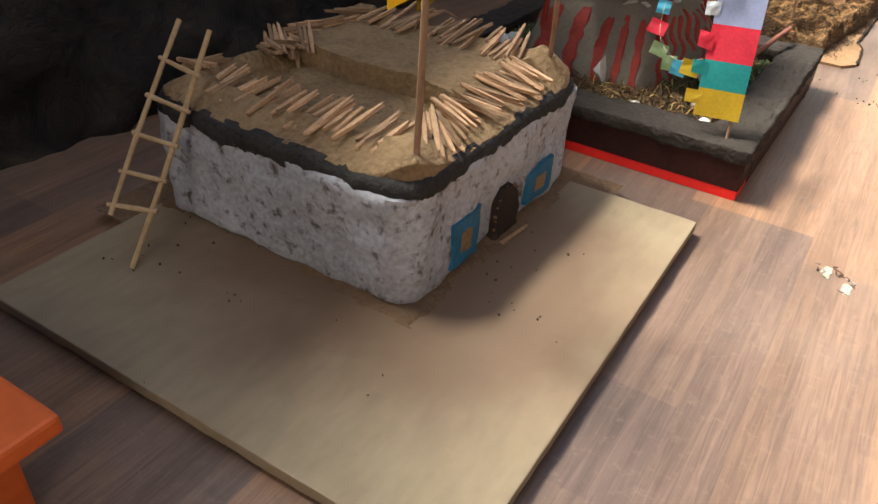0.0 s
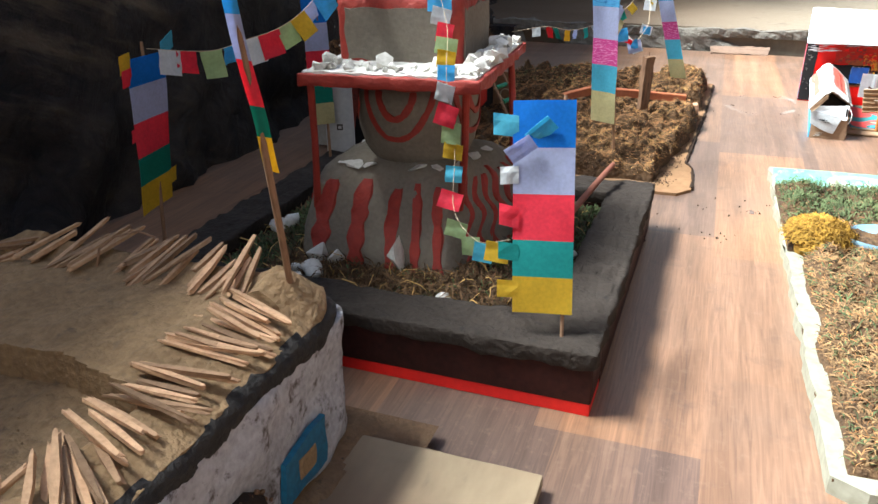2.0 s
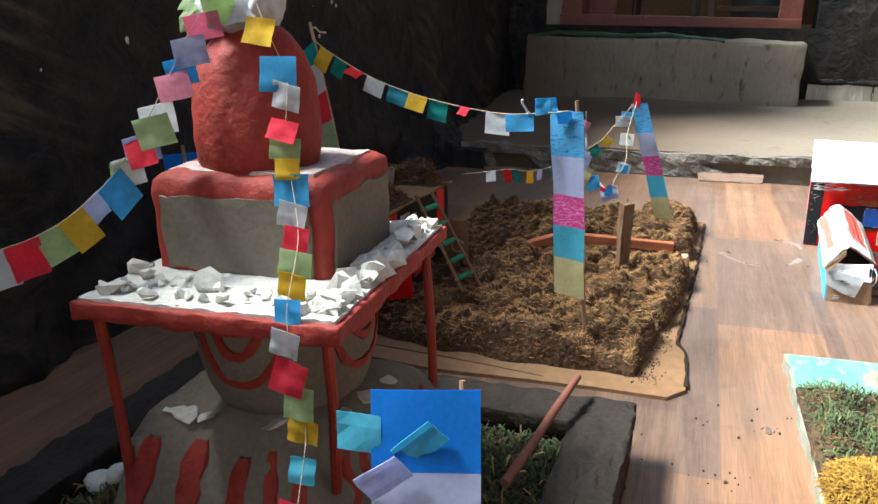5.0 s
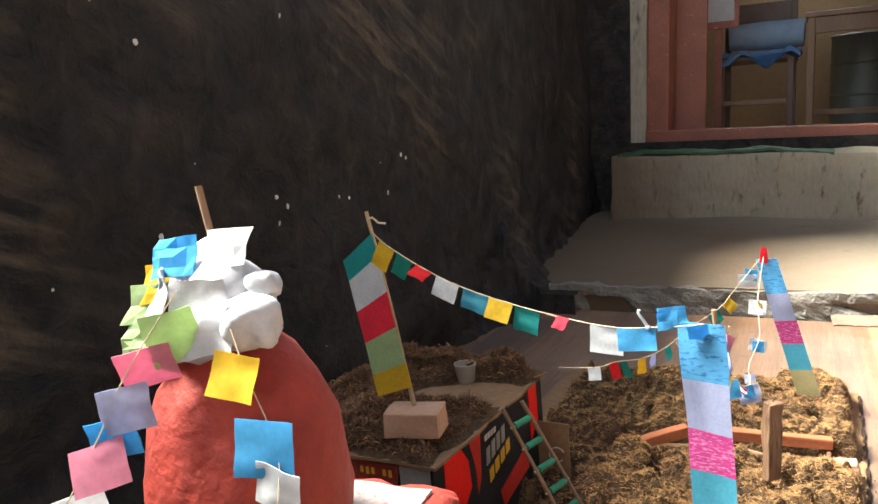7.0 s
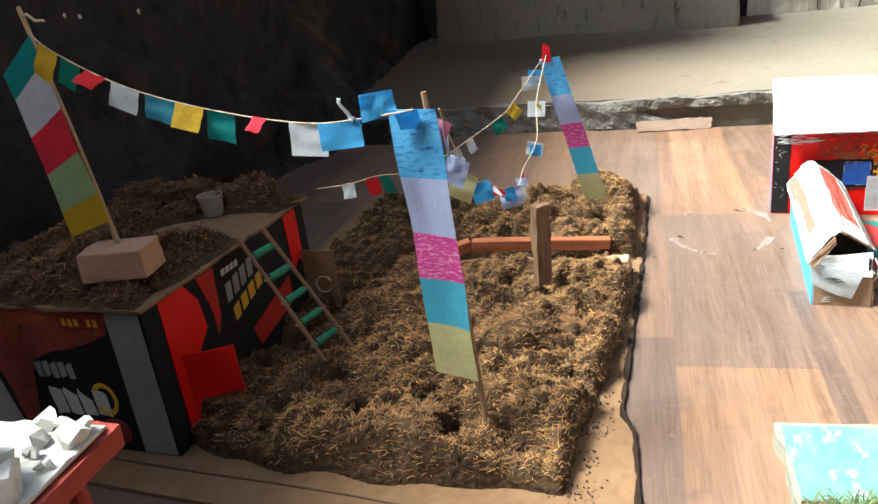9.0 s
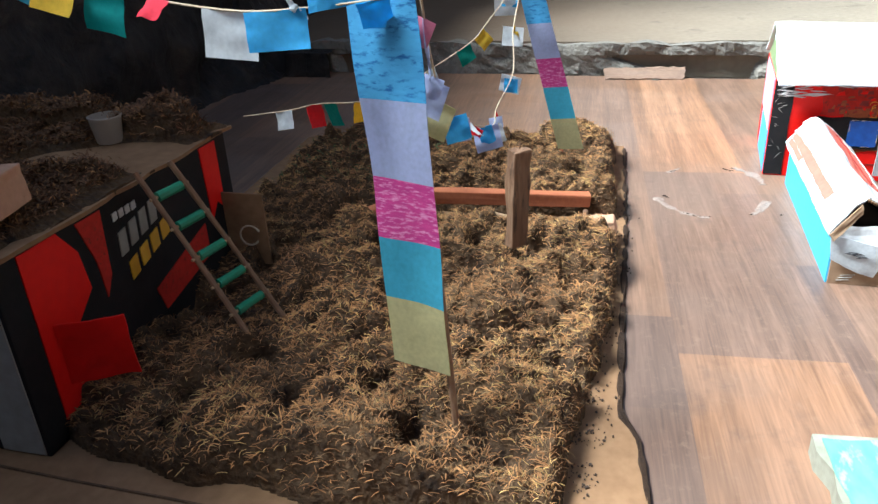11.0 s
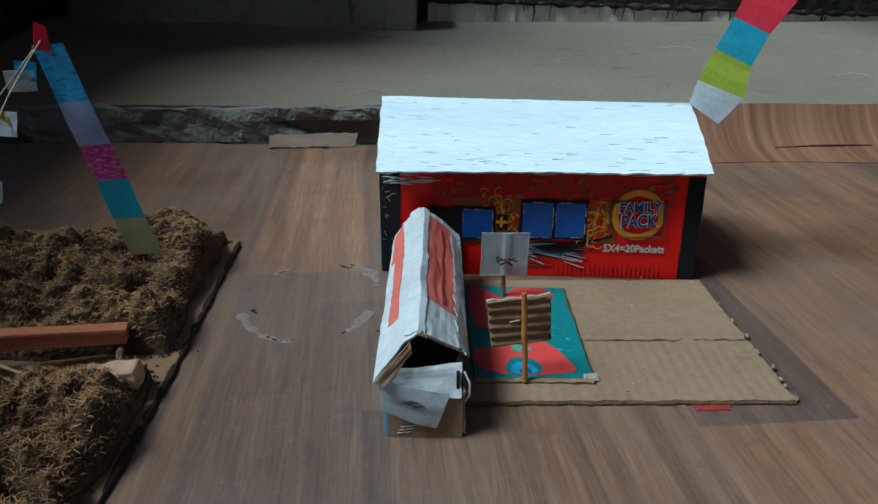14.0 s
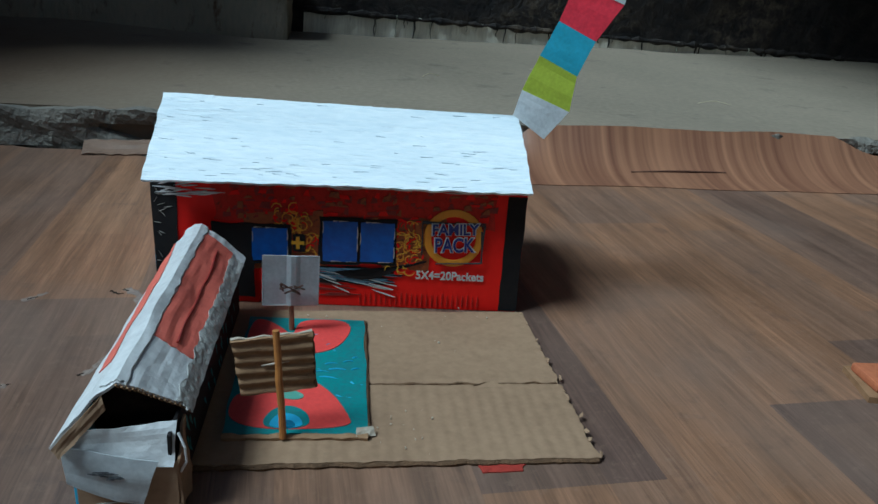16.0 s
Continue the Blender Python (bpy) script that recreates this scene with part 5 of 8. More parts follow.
    part("door_sill", rod((0.02, -0.028, 0.004), (0.026, 0.026, 0.004), 0.0025, 6, None, 0.2), STICK, d)
    # mud trodden round the foot of the walls
    b = grid(-0.25, 0.265, -0.255, 0.225, 110, 110, lambda x, y: 0.0, None)
    dead = []
    for v in b.verts:
        x, y = v.co.x, v.co.y
        e = max(abs(x) - 0.165, abs(y) - 0.172) + 0.02 * noise.fractal(Vector((x * 14, y * 14, 3)), 1, 2, 3)
        z = 0.009 * max(0.0, 1 - max(0, e) / (0.026 if x < 0.1 else 0.045)) ** 1.5
        v.co.z = z + 0.0012 * noise.noise(Vector((x * 60, y * 60, 0))) * (z > 0.0003) + 0.0012 if z > 0.0003 else -0.004
    part("mud_skirt", b, TRODMUD, h, "brown mud smeared on the board", smooth=True)
    # ladder
    l = thing("ladder", "little pale twig ladder leaning on the mud house", "ladder", Matrix.Translation((-0.154, 0.67, 0.02)))
    o = Vector((-0.154, 0.67, 0.02))
    a0, a1 = Vector((-0.154, 0.67, 0.021)), Vector((-0.083, 0.800, 0.252))
    b0, b1 = Vector((-0.18, 0.695, 0.072)), Vector((-0.129, 0.832, 0.250))
    part("rail", rod(a0 - o, a1 - o, 0.0032, 8, None, 0.12, 1, 0.002, 3), LADDERWOOD, l)
    part("rail", rod(b0 - o, b1 - o, 0.0032, 8, None, 0.12, 1, -0.002, 4), LADDERWOOD, l)
    for z in (0.078, 0.108, 0.142, 0.176, 0.21):
        p = a0.lerp(a1, (z - 0.021) / 0.231)
        q = b0.lerp(b1, (z + 0.003 - 0.072) / 0.178)
        e = (q - p) * 0.18
        part("rung", rod(p - e - o, q + e - o, 0.0028, 8, None, 0.15, 1, 0.0, int(z * 1000)), LADDERWOOD, l)
    banner("prayer_flag", "tall five-colour paper prayer flag on a roof twig", (0.134, 0.634, 0.338), (0.160, 0.670, 0.345), (0.128, 0.634, 0.512), (0.161, 0.668, 0.519),
           (("yellow", 0.9), ("green", 1.06), ("red", 1.06), ("white", 1), ("blue", 1)), ((0.158, 0.673, 0.172), (0.163, 0.668, 0.545)), 0.005, 2.0, pole_r=0.0036)
    banner("prayer_flag", "narrow twisted prayer flag on a leaning twig in the mud roof", (0.290, 0.915, 0.311), (0.300, 0.922, 0.306), (0.2785, 0.866, 0.462), (0.2875, 0.866, 0.462),
           (("yellow", 1.0), ("green", 0.8), ("rose", 1.05), ("lilac", 1.0), ("sky", 1.0)), ((0.295, 0.956, 0.180), (0.284, 0.868, 0.470)), 0.006, 5.0, pole_r=0.0030)
    b = tube([(0.0, 0.0, 0.0), (0.004, 0.006, 0.022), (0.016, 0.016, 0.032), (0.034, 0.026, 0.036), (0.05, 0.03, 0.03)], 0.0012, 6)
    solo("bent_twig", b, POLE, "thin bent twig stuck in the mud roof", "twig", HOUSE @ pose(-0.035, 0.125, 0.168))
    crumbs("roof_crumbs", 80, [(0.0, 0.06, 0.05, 0.168), (-0.05, -0.05, 0.04, 0.149), (0.04, -0.06, 0.04, 0.149)], 0.0028, MUD, "crumbs of earth on the mud roof", 3, HOUSE)
    crumbs("board_crumbs", 60, [(0.23, 0.02, 0.05, 0.0), (0.25, -0.1, 0.04, 0.0), (0.0, -0.25, 0.09, 0.0), (-0.12, -0.26, 0.04, 0.0)], 0.0035, DIRT, "dark crumbs of earth on the board", 5, HOUSE)


# ---- walled plot with the stupa ----
GREYCARD = mat("grey_card", (0.42, 0.42, 0.42), (0.34, 0.34, 0.34), 0.7, 12, 120, 0.2, 0.001)
WRAP = mat("grey_white_paper", (0.50, 0.50, 0.52), (0.38, 0.38, 0.40), 0.85, 30, 160, 0.4, 0.002)
SMEARED = mat("smeared_white_paint", (0.52, 0.45, 0.42), (0.42, 0.32, 0.28), 0.85, 40, 200, 0.7, 0.002, (0.40, 0.10, 0.07), 0.56)
PLOT = pose(0.585, 0.98, 0, 0, 0, -28)
STUPA = pose(0.452, 1.385, 0, 0, 0, -24)


def plot():
    p = thing("plinth", "low walled plot with grey clay rim and dark brown sides", "plinth", PLOT)
    W, L, R, H = 0.60, 0.55, 0.066, 0.078
    for name, c, s in (("front", (-W / 2, R / 2), (W, R)), ("back", (-W / 2, L - R / 2), (W, R)), ("side", (-R / 2, L / 2), (R, L - 2 * R)), ("side", (-W + R / 2, L / 2), (R, L - 2 * R))):
        b = box((s[0] - 0.004, s[1] - 0.004, 0.046), (c[0], c[1], 0.038), 0.002)
        part("side_wall", b, OXBLOOD, p, "glossy dark brown paint")
        b = box((s[0] + 0.002, s[1] + 0.002, 0.020), (c[0], c[1], H - 0.010), 0.003)
        bmesh.ops.subdivide_edges(b, edges=[e for e in b.edges if e.calc_length() > 0.05], cuts=54, use_grid_fill=True)
        rough_up(b, 0.0045, 0.025, c[0] * 9 + c[1] * 5, amp2=0.003, size2=0.1)
        if c[0] > -0.1:        # joints scored across the rim
            for v in b.verts:
                row = math.floor((v.co.y + 0.006 * noise.noise(Vector((v.co.x * 40, v.co.y * 4, 0)))) / 0.047)
                f = (v.co.y + 0.006 * noise.noise(Vector((v.co.x * 40, v.co.y * 4, 0)))) / 0.047 - row
                if v.co.z > 0.06 and f < 0.18:
                    v.co.z -= 0.0030
        part("rim", b, RIMCLAY, p, "rough grey clay rim", smooth=True)
        part("stripe", box((s[0] - 0.006, s[1] - 0.006, 0.0150), (c[0], c[1], 0.0075), 0.001), REDSTRIPE if name == "front" else OXBLOOD, p, "bright red painted stripe" if name == "front" else "")

    def ground(x, y):
        return 0.052 + 0.007 * noise.fractal(Vector((x * 12, y * 12, 8)), 1, 2, 3)
    part("soil", grid(-W + R - 0.004, -R + 0.004, R - 0.004, L - R + 0.004, 60, 60, ground, 0.02), SOIL, p, "dark peaty soil", smooth=True)

    def clear(rnd, green):
        x, y = rnd.uniform(-W + R + 0.008, -R - 0.004), rnd.uniform(R + 0.004, L - R - 0.006)
        q = STUPA.inverted() @ (PLOT @ Vector((x, y, 0)))
        if -0.128 < q.x < 0.085 and abs(q.y) < 0.118:
            return None
        g = (x > -0.2 and y > 0.2) or (y > 0.36) or x < -0.45
        if green != g and rnd.uniform() < 0.85:
            return None
        return x, y
    strands("moss", 15000, lambda r: clear(r, False), ground, 0.026, MOSSD, p, 3, 0.0008, 0.62, label="dry brown moss")
    strands("moss", 900, lambda r: clear(r, False), ground, 0.036, MOSSY, p, 4, 0.0008, 0.6, label="pale straw-coloured moss")
    strands("moss", 11000, lambda r: clear(r, True), ground, 0.015, MOSSG, p, 5, 0.0009, 0.8, label="green moss")
    rnd = random.Random(5)
    spots = [(-0.422, 0.074), (-0.396, 0.072), (-0.389, 0.111), (-0.353, 0.070), (-0.323, 0.070), (-0.198, 0.089), (-0.093, 0.165), (-0.52, 0.237), (-0.505, 0.25), (-0.418, 0.117), (-0.383, 0.102),
             (-0.09, 0.13), (-0.1, 0.225), (-0.085, 0.27), (-0.11, 0.31), (-0.12, 0.16), (-0.455, 0.38), (-0.09, 0.095)]
    for i, (x, y) in enumerate(spots):
        s = rnd.uniform(0.011, 0.017)
        solo("white_stone", pebble(s * 0.9, i + 3, rnd.uniform(0.6, 0.9), 2), STONE, "small chalky white stone on the soil of the plot", "stone", PLOT @ pose(x, y, ground(x, y) + s * 0.72, rnd.uniform(-30, 30), rnd.uniform(-30, 30), rnd.uniform(0, 360)), "white stones in the plot", smooth=True)
    # pointed white stones set up against the stupa
    for i, (x, y, s) in enumerate(((-0.100, -0.146, 0.017), (-0.074, -0.146, 0.012), (0.012, -0.142, 0.024), (-0.150, -0.05, 0.012))):
        solo("white_stone", shard(s, i + 60, 1.4), STONE, "pointed white stone leaning on the stupa's foot", "stone", STUPA @ pose(x, y, 0.055 + s * 0.8, 10, 8 * (i % 2), 40 * i), "white stones in the plot")
    b = rod((0.650, 1.318, 0.088), (0.778, 1.49, 0.106), 0.0052, 10, None, 0.08, 0.85, 0.0, 3)
    solo("red_stick", b, DULLRED, "dull red round stick lying across the rim of the plot", "stick", smooth=True)
    crumbs("floor_crumbs", 34, [(0.90, 1.50, 0.05, 0.0), (0.93, 1.43, 0.03, 0.0), (1.05, 1.52, 0.04, 0.0)], 0.0042, DIRT, "dark crumbs of earth on the vinyl floor", 8)


def shard(r, seed, flat=0.7):
    """A broken, angular stone."""
    rnd = random.Random(seed)
    b = bmesh.new()
    for i in range(11):
        a, z = rnd.uniform(0, 6.28), rnd.uniform(-1, 1)
        k = math.sqrt(1 - z * z) * rnd.uniform(0.75, 1.1)
        b.verts.new((r * k * math.cos(a) * 1.15, r * k * math.sin(a) * rnd.uniform(0.6, 1.0), r * z * flat))
    bmesh.ops.convex_hull(b, input=b.verts)
    loose = [v for v in b.verts if not v.link_faces]
    bmesh.ops.delete(b, geom=loose, context="VERTS")
    return b


def stupa():
    t = thing("stupa", "grey clay and red painted model stupa", "model stupa", STUPA)
    lv = [(0.046, 0.137, 0.140, 0.024), (0.07, 0.134, 0.133, 0.024), (0.09, 0.130, 0.125, 0.024), (0.11, 0.125, 0.116, 0.024), (0.13, 0.118, 0.107, 0.024), (0.15, 0.109, 0.097, 0.025), (0.166, 0.100, 0.087, 0.026), (0.178, 0.088, 0.076, 0.026), (0.187, 0.062, 0.05, 0.02)]

    def skew(bm):
        """The base is out of square: narrower in front than behind, steep on one side."""
        for v in bm.verts:
            if v.co.x > 0:
                v.co.x *= 1.1 - 0.48 * max(0.0, min(1.0, (0.05 - v.co.y) / 0.16))
            else:
                v.co.x *= 1 + 1.5 * max(0.0, min(0.11, v.co.z - 0.05))
    b = loft(lv, 160)
    rough_up(b, 0.005, 0.04, 2.0, amp2=0.003, size2=0.09)
    skew(b)
    base = part("base", b, CLAY, t, "rounded clay base with red stripes", smooth=True)

    def half(z, axis):
        for r0, r1 in zip(lv, lv[1:]):
            if z <= r1[0]:
                return r0[axis] + (r1[axis] - r0[axis]) * (z - r0[0]) / (r1[0] - r0[0])
        return lv[-1][axis]
    for side in range(4):
        turn = pose(0, 0, 0, 0, 0, 90 * side)
        wide = (side + 1) % 2 == 1
        n = 5 if wide else 7
        span = 0.104 if wide else 0.088
        for k in range(n):
            x0 = -span + 2 * span * k / (n - 1)
            s = bmesh.new()
            rows = []
            for j in range(17):
                f = j / 16
                z = 0.056 + (0.104 + 0.005 * math.sin(k * 2.3 + side)) * f
                w = (0.0126 if wide else 0.0052) * (1 + 0.5 * noise.noise(Vector((k * 3.1, z * 60, side)))) * (0.45 if j == 16 else 0.8 if j == 15 else 1.0)
                wav = 0.0045 * noise.noise(Vector((k * 1.7, z * 34, side + 4))) if wide else 0.008 * math.sin(z * 120 + k * 0.8)
                y = -(half(z, 2 if wide else 1) + 0.0034)
                rows.append([s.verts.new(((x0 + wav) * (half(z, 1 if wide else 2) / half(0.06, 1 if wide else 2)) + d * w, y + (0.007 if abs(d) > 0.9 else 0.0), z)) for d in (-1, -0.75, 0.75, 1)])
            for r0, r1 in zip(rows, rows[1:]):
                for i in range(3):
                    s.faces.new((r0[i], r0[i + 1], r1[i + 1], r1[i]))
            s.transform(turn)
            skew(s)
            part("stripe", s, REDCLAY, base, "red painted stripe", smooth=True)
    prof = [(0.060, 0.176), (0.068, 0.183), (0.077, 0.20), (0.0825, 0.225), (0.084, 0.245), (0.082, 0.268), (0.077, 0.288), (0.072, 0.30)]
    b = lathe(prof, 64)
    rough_up(b, 0.003, 0.03, 5.0)
    drum = part("drum", b, CLAY, t, "bulging clay drum with red rings", smooth=True)

    def drum_r(z):
        for (r0, z0), (r1, z1) in zip(prof, prof[1:]):
            if z <= z1:
                return r0 + (r1 - r0) * (z - z0) / (z1 - z0)
        return prof[-1][0]
    for side in range(4):
        a0 = radians(-94 + 90 * side)
        for rad, th, lo, hi in ((0.050, 0.0042, -190, 12), (0.024, 0.0046, -200, 20)):
            pts = []
            for i in range(25):
                a = radians(lo + (hi - lo) * i / 24)
                k = rad * (1 + 0.08 * math.sin(3 * a + side))
                x, z = k * math.cos(a), min(0.294, 0.270 + k * math.sin(a) * 0.98)
                r = drum_r(z) + 0.0005
                ang = a0 + x / r
                pts.append((r * math.cos(ang), r * math.sin(ang), z))
            b = tube(pts, th, 8, None, 0.2, 1, side)
            for v in b.verts:      # flattened paint ring
                rr = math.hypot(v.co.x, v.co.y)
                lim = drum_r(min(0.299, max(0.177, v.co.z))) + 0.0022
                if rr > lim:
                    v.co.x *= lim / rr
                    v.co.y *= lim / rr
            part("ring", b, REDCLAY, drum, "red painted ring", smooth=True)
    # white shards lying on the shoulder of the base
    rnd = random.Random(3)
    for i, (x, y, s) in enumerate(((-0.080, -0.062, 0.021), (-0.066, -0.078, 0.016), (-0.086, -0.03, 0.02), (-0.046, -0.080, 0.012), (0.022, -0.078, 0.016), (0.045, -0.068, 0.013), (0.070, -0.045, 0.019), (0.080, -0.01, 0.014), (0.088, 0.03, 0.015), (-0.088, 0.02, 0.013))):
        solo("white_shard", shard(s, i + 20, 0.3), STONE, "flat white shard lying on the stupa base", "stone", STUPA @ pose(x, y, 0.179, rnd.uniform(-14, 14), rnd.uniform(-14, 14), rnd.uniform(0, 360)), "white shards on the stupa")
    for i, (foot, head) in enumerate((((-0.120, -0.100, 0.10), (-0.096, -0.134, 0.30)), ((0.082, -0.088, 0.13), (0.102, -0.128, 0.30)), ((-0.104, 0.10, 0.12), (-0.092, 0.110, 0.30)), ((0.116, 0.09, 0.12), (0.106, 0.106, 0.30)))):
        part("post", rod(foot, head, 0.0048, 10, None, 0.1, 1.0, 0.002, i), REDCLAY, t, "red stick post")
    b = pebble(0.015, 14, 0.9, 3)
    b.transform(pose(-0.112, -0.088, 0.142))
    part("post_footing", b, CLAY, t, "lump of clay round the foot of a post", smooth=True)
    b = box((0.228, 0.282, 0.015), (0.010, -0.012, 0.305), 0.002)
    bmesh.ops.subdivide_edges(b, edges=[e for e in b.edges if e.calc_length() > 0.1], cuts=34, use_grid_fill=True)
    rough_up(b, 0.0032, 0.022, 4)
    slab = part("slab", b, REDCLAY, t, "red edged slab strewn with white stones", smooth=True)
    b = grid(-0.099, 0.119, -0.148, 0.124, 60, 70, lambda x, y: 0.3150 + 0.0022 * noise.fractal(Vector((x * 60, y * 60, 0)), 1, 2, 3), 0.3125)
    part("whitewash", b, STONE, slab, "white painted top", smooth=True)
    for i in range(120):
        side = rnd.randrange(4) if i > 70 else (0 if i % 2 else 1)
        s = rnd.uniform(0.003, 0.0085) if i % 4 else rnd.uniform(0.009, 0.016)
        f = rnd.random()
        if side in (0, 2):
            x, y = rnd.uniform(-0.11, 0.11), (0.088 + 0.045 * f) * (-1 if side == 0 else 1)
        else:
            x, y = (0.090 + 0.023 * f) * (1 if side == 1 else -1), rnd.uniform(-0.13, 0.13)
        solo("white_stone", shard(s, i + 100, rnd.uniform(0.6, 1.0)), STONE, "broken white stone on the stupa's slab", "stone", STUPA @ pose(x * 0.93 + 0.010, y - 0.010, 0.316 + s * 0.35, rnd.uniform(-35, 35), rnd.uniform(-35, 35), rnd.uniform(0, 360)), "white stones on the slab")
    # square tower: red all over, with bare grey fields
    CX, CY = 0.082, 0.076
    lv2 = [(0.312, CX, CY, 0.010), (0.325, CX, CY, 0.010), (0.345, CX - 0.001, CY, 0.011), (0.365, CX, CY + 0.001, 0.011), (0.380, CX + 0.001, CY + 0.001, 0.012), (0.391, CX, CY, 0.013), (0.397, CX - 0.006, CY - 0.006, 0.012), (0.398, CX - 0.016, CY - 0.016, 0.01)]
    b = loft(lv2, 144)
    rough_up(b, 0.0035, 0.024, 7)
    b.transform(pose(-0.003, 0.008, 0))
    cube = part("tower", b, REDCLAY, t, "square red-edged tower with grey clay fields", smooth=True)
    for side in range(4):
        hx, off = (CX, CY) if side % 2 == 0 else (CY, CX)
        out = wavy_outline([(-hx + 0.014, 0.316), (hx - 0.014, 0.316), (hx - 0.013, 0.380), (-hx + 0.013, 0.380)], 0.006, 0.006, side * 3.0)
        g = prism(out, -0.004, 0.0026)
        g.transform(pose(-0.003, 0.008, 0, 0, 0, 90 * side) @ pose(0, -off, 0, 90, 0, 0))
        part("clay_field", g, CLAY, cube, "bare grey clay field")
    b = grid(-CX + 0.014, CX - 0.014, -CY + 0.014, CY - 0.014, 24, 24, lambda x, y: 0.4000 + 0.002 * noise.noise(Vector((x * 40, y * 40, 2))), 0.39)
    b.transform(pose(-0.003, 0.008, 0))
    part("whitewash", b, SMEARED, cube, "smeared white top", smooth=True)
    b = lathe([(0.050, 0.396), (0.0535, 0.405), (0.0555, 0.425), (0.0545, 0.448), (0.050, 0.471), (0.0425, 0.492), (0.033, 0.508), (0.021, 0.518), (0.006, 0.523)], 64)
    rough_up(b, 0.0045, 0.030, 9.0, amp2=0.0014, size2=0.010)
    b.transform(pose(-0.009, -0.004, 0))
    part("dome", b, REDCLAY, t, "tall red painted clay dome", smooth=True)
    b = pebble(0.029, 3, 1.12, 3)
    rough_up(b, 0.004, 0.026, 2, amp2=0.0012, size2=0.008)
    b.transform(pose(-0.011, -0.010, 0.536))
    part("finial", b, WRAP, t, "white paper-wrapped finial", smooth=True)
    for r, x, y, z, seed in ((0.0150, 0.021, -0.026, 0.531, 8), (0.0085, 0.022, -0.016, 0.547, 9)):
        b = pebble(r, seed, 0.95, 3)
        rough_up(b, 0.0022, 0.014, seed)
        b.transform(pose(x, y, z))
        part("finial_knob", b, WRAP, t, "white paper knob", smooth=True)
    for i, (x, y, z, ang, tip) in enumerate(((-0.028, -0.036, 0.540, -38, 10), (0.000, -0.041, 0.536, 10, 8))):
        w = sheet((-0.017, 0, -0.020), (0.017, 0, -0.018), (-0.013, 0, 0.020), (0.015, 0, 0.018), 9, 9, 0.0006, 0.005, i * 2.3 + 1, ragged=0.002)
        w.transform(pose(x, y, z, -tip, 0, ang))
        part("paper_wrap", w, WRAP, t, "folded white paper wrap", smooth=True)
    part("ribbon", sheet((0.010, -0.037, 0.516), (0.014, -0.036, 0.518), (0.004, -0.034, 0.548), (0.008, -0.033, 0.550), 2, 6, 0.0008, 0.002), CLOTH["red"], t, "red ribbon")
    part("pole", rod((-0.010, 0, 0.516), (-0.020, -0.004, 0.598), 0.0020, 8, None, 0.1), POLE, t)
    for i, (c, p) in enumerate((("sky", (-0.022, -0.024, 0.564)), ("white", (0.004, -0.016, 0.567)), ("yellow", (-0.034, -0.022, 0.550)), ("leaf", (-0.042, -0.026, 0.540)), ("leaf", (-0.040, -0.034, 0.524)))):
        x, y, z = p[0] - 0.002, p[1], p[2] - 0.002
        part("paper_flag", sheet((x - 0.014, y - 0.004, z - 0.010), (x + 0.014, y - 0.006, z - 0.006), (x - 0.012, y + 0.004, z + 0.010), (x + 0.016, y + 0.002, z + 0.012), 4, 4, 0.0006, 0.005, i * 3.0), CLOTH[c], t)
    for i, (x, y, c, ang) in enumerate(((0.598, 1.342, "sky", 30), (0.603, 1.325, "yellow", -40), (0.588, 1.345, "white", 75), (0.590, 1.268, "pink", 15), (0.575, 1.285, "white", 50), (0.606, 1.225, "white", -20))):
        b = sheet((-0.011, -0.009, 0), (0.011, -0.009, 0), (-0.011, 0.009, 0.004), (0.011, 0.009, 0.002), 5, 5, 0.0006, 0.006, i * 2.1)
        solo("paper_scrap", b, CLOTH[c], "fallen " + c + " paper scrap lying on the green moss", "paper", pose(x, y, 0.072, 22, 0, ang))
    # flags at the corners of the plot
    banner("prayer_flag", "tall paper prayer flag with cut tabs standing on the plot's corner", (0.510, 1.034, 0.106), (0.570, 1.020, 0.104), (0.521, 1.102, 0.312), (0.583, 1.088, 0.313),
           (("yellow", 1.0), ("teal", 1.0), ("rose", 1.25), ("lilac", 1.25), ("blue", 1.25)), ((0.560, 1.018, 0.074), (0.574, 1.096, 0.316)), 0.003, 3.0,
           teeth=(("yellow", 0.07, -1, 0.016, 0.018, 0.0), ("teal", 0.245, -1, 0.015, 0.018, 0.002), ("rose", 0.40, -1, 0.014, 0.022, 0.004), ("white", 0.615, -1, 0.013, 0.018, -0.002), ("aqua", 0.83, -1, 0.02, 0.022, 0.002)), pole_r=0.0022)
    for i, (x, z, ang) in enumerate(((0.526, 0.268, 35), (0.548, 0.284, 42))):
        b = sheet((-0.015, 0, -0.009), (0.015, 0, -0.009), (-0.015, 0, 0.009), (0.015, 0, 0.009), 4, 4, 0.0006, 0.002, i)
        solo("paper_slip", b, CLOTH["lilac"] if i == 0 else CLOTH["aqua"], "small pale blue paper slip stuck on the tall prayer flag", "paper", pose(x, 1.084 + 0.3 * (z - 0.268), z, 0, 0, -13) @ pose(0, -0.006, 0, 8, -ang, 0))
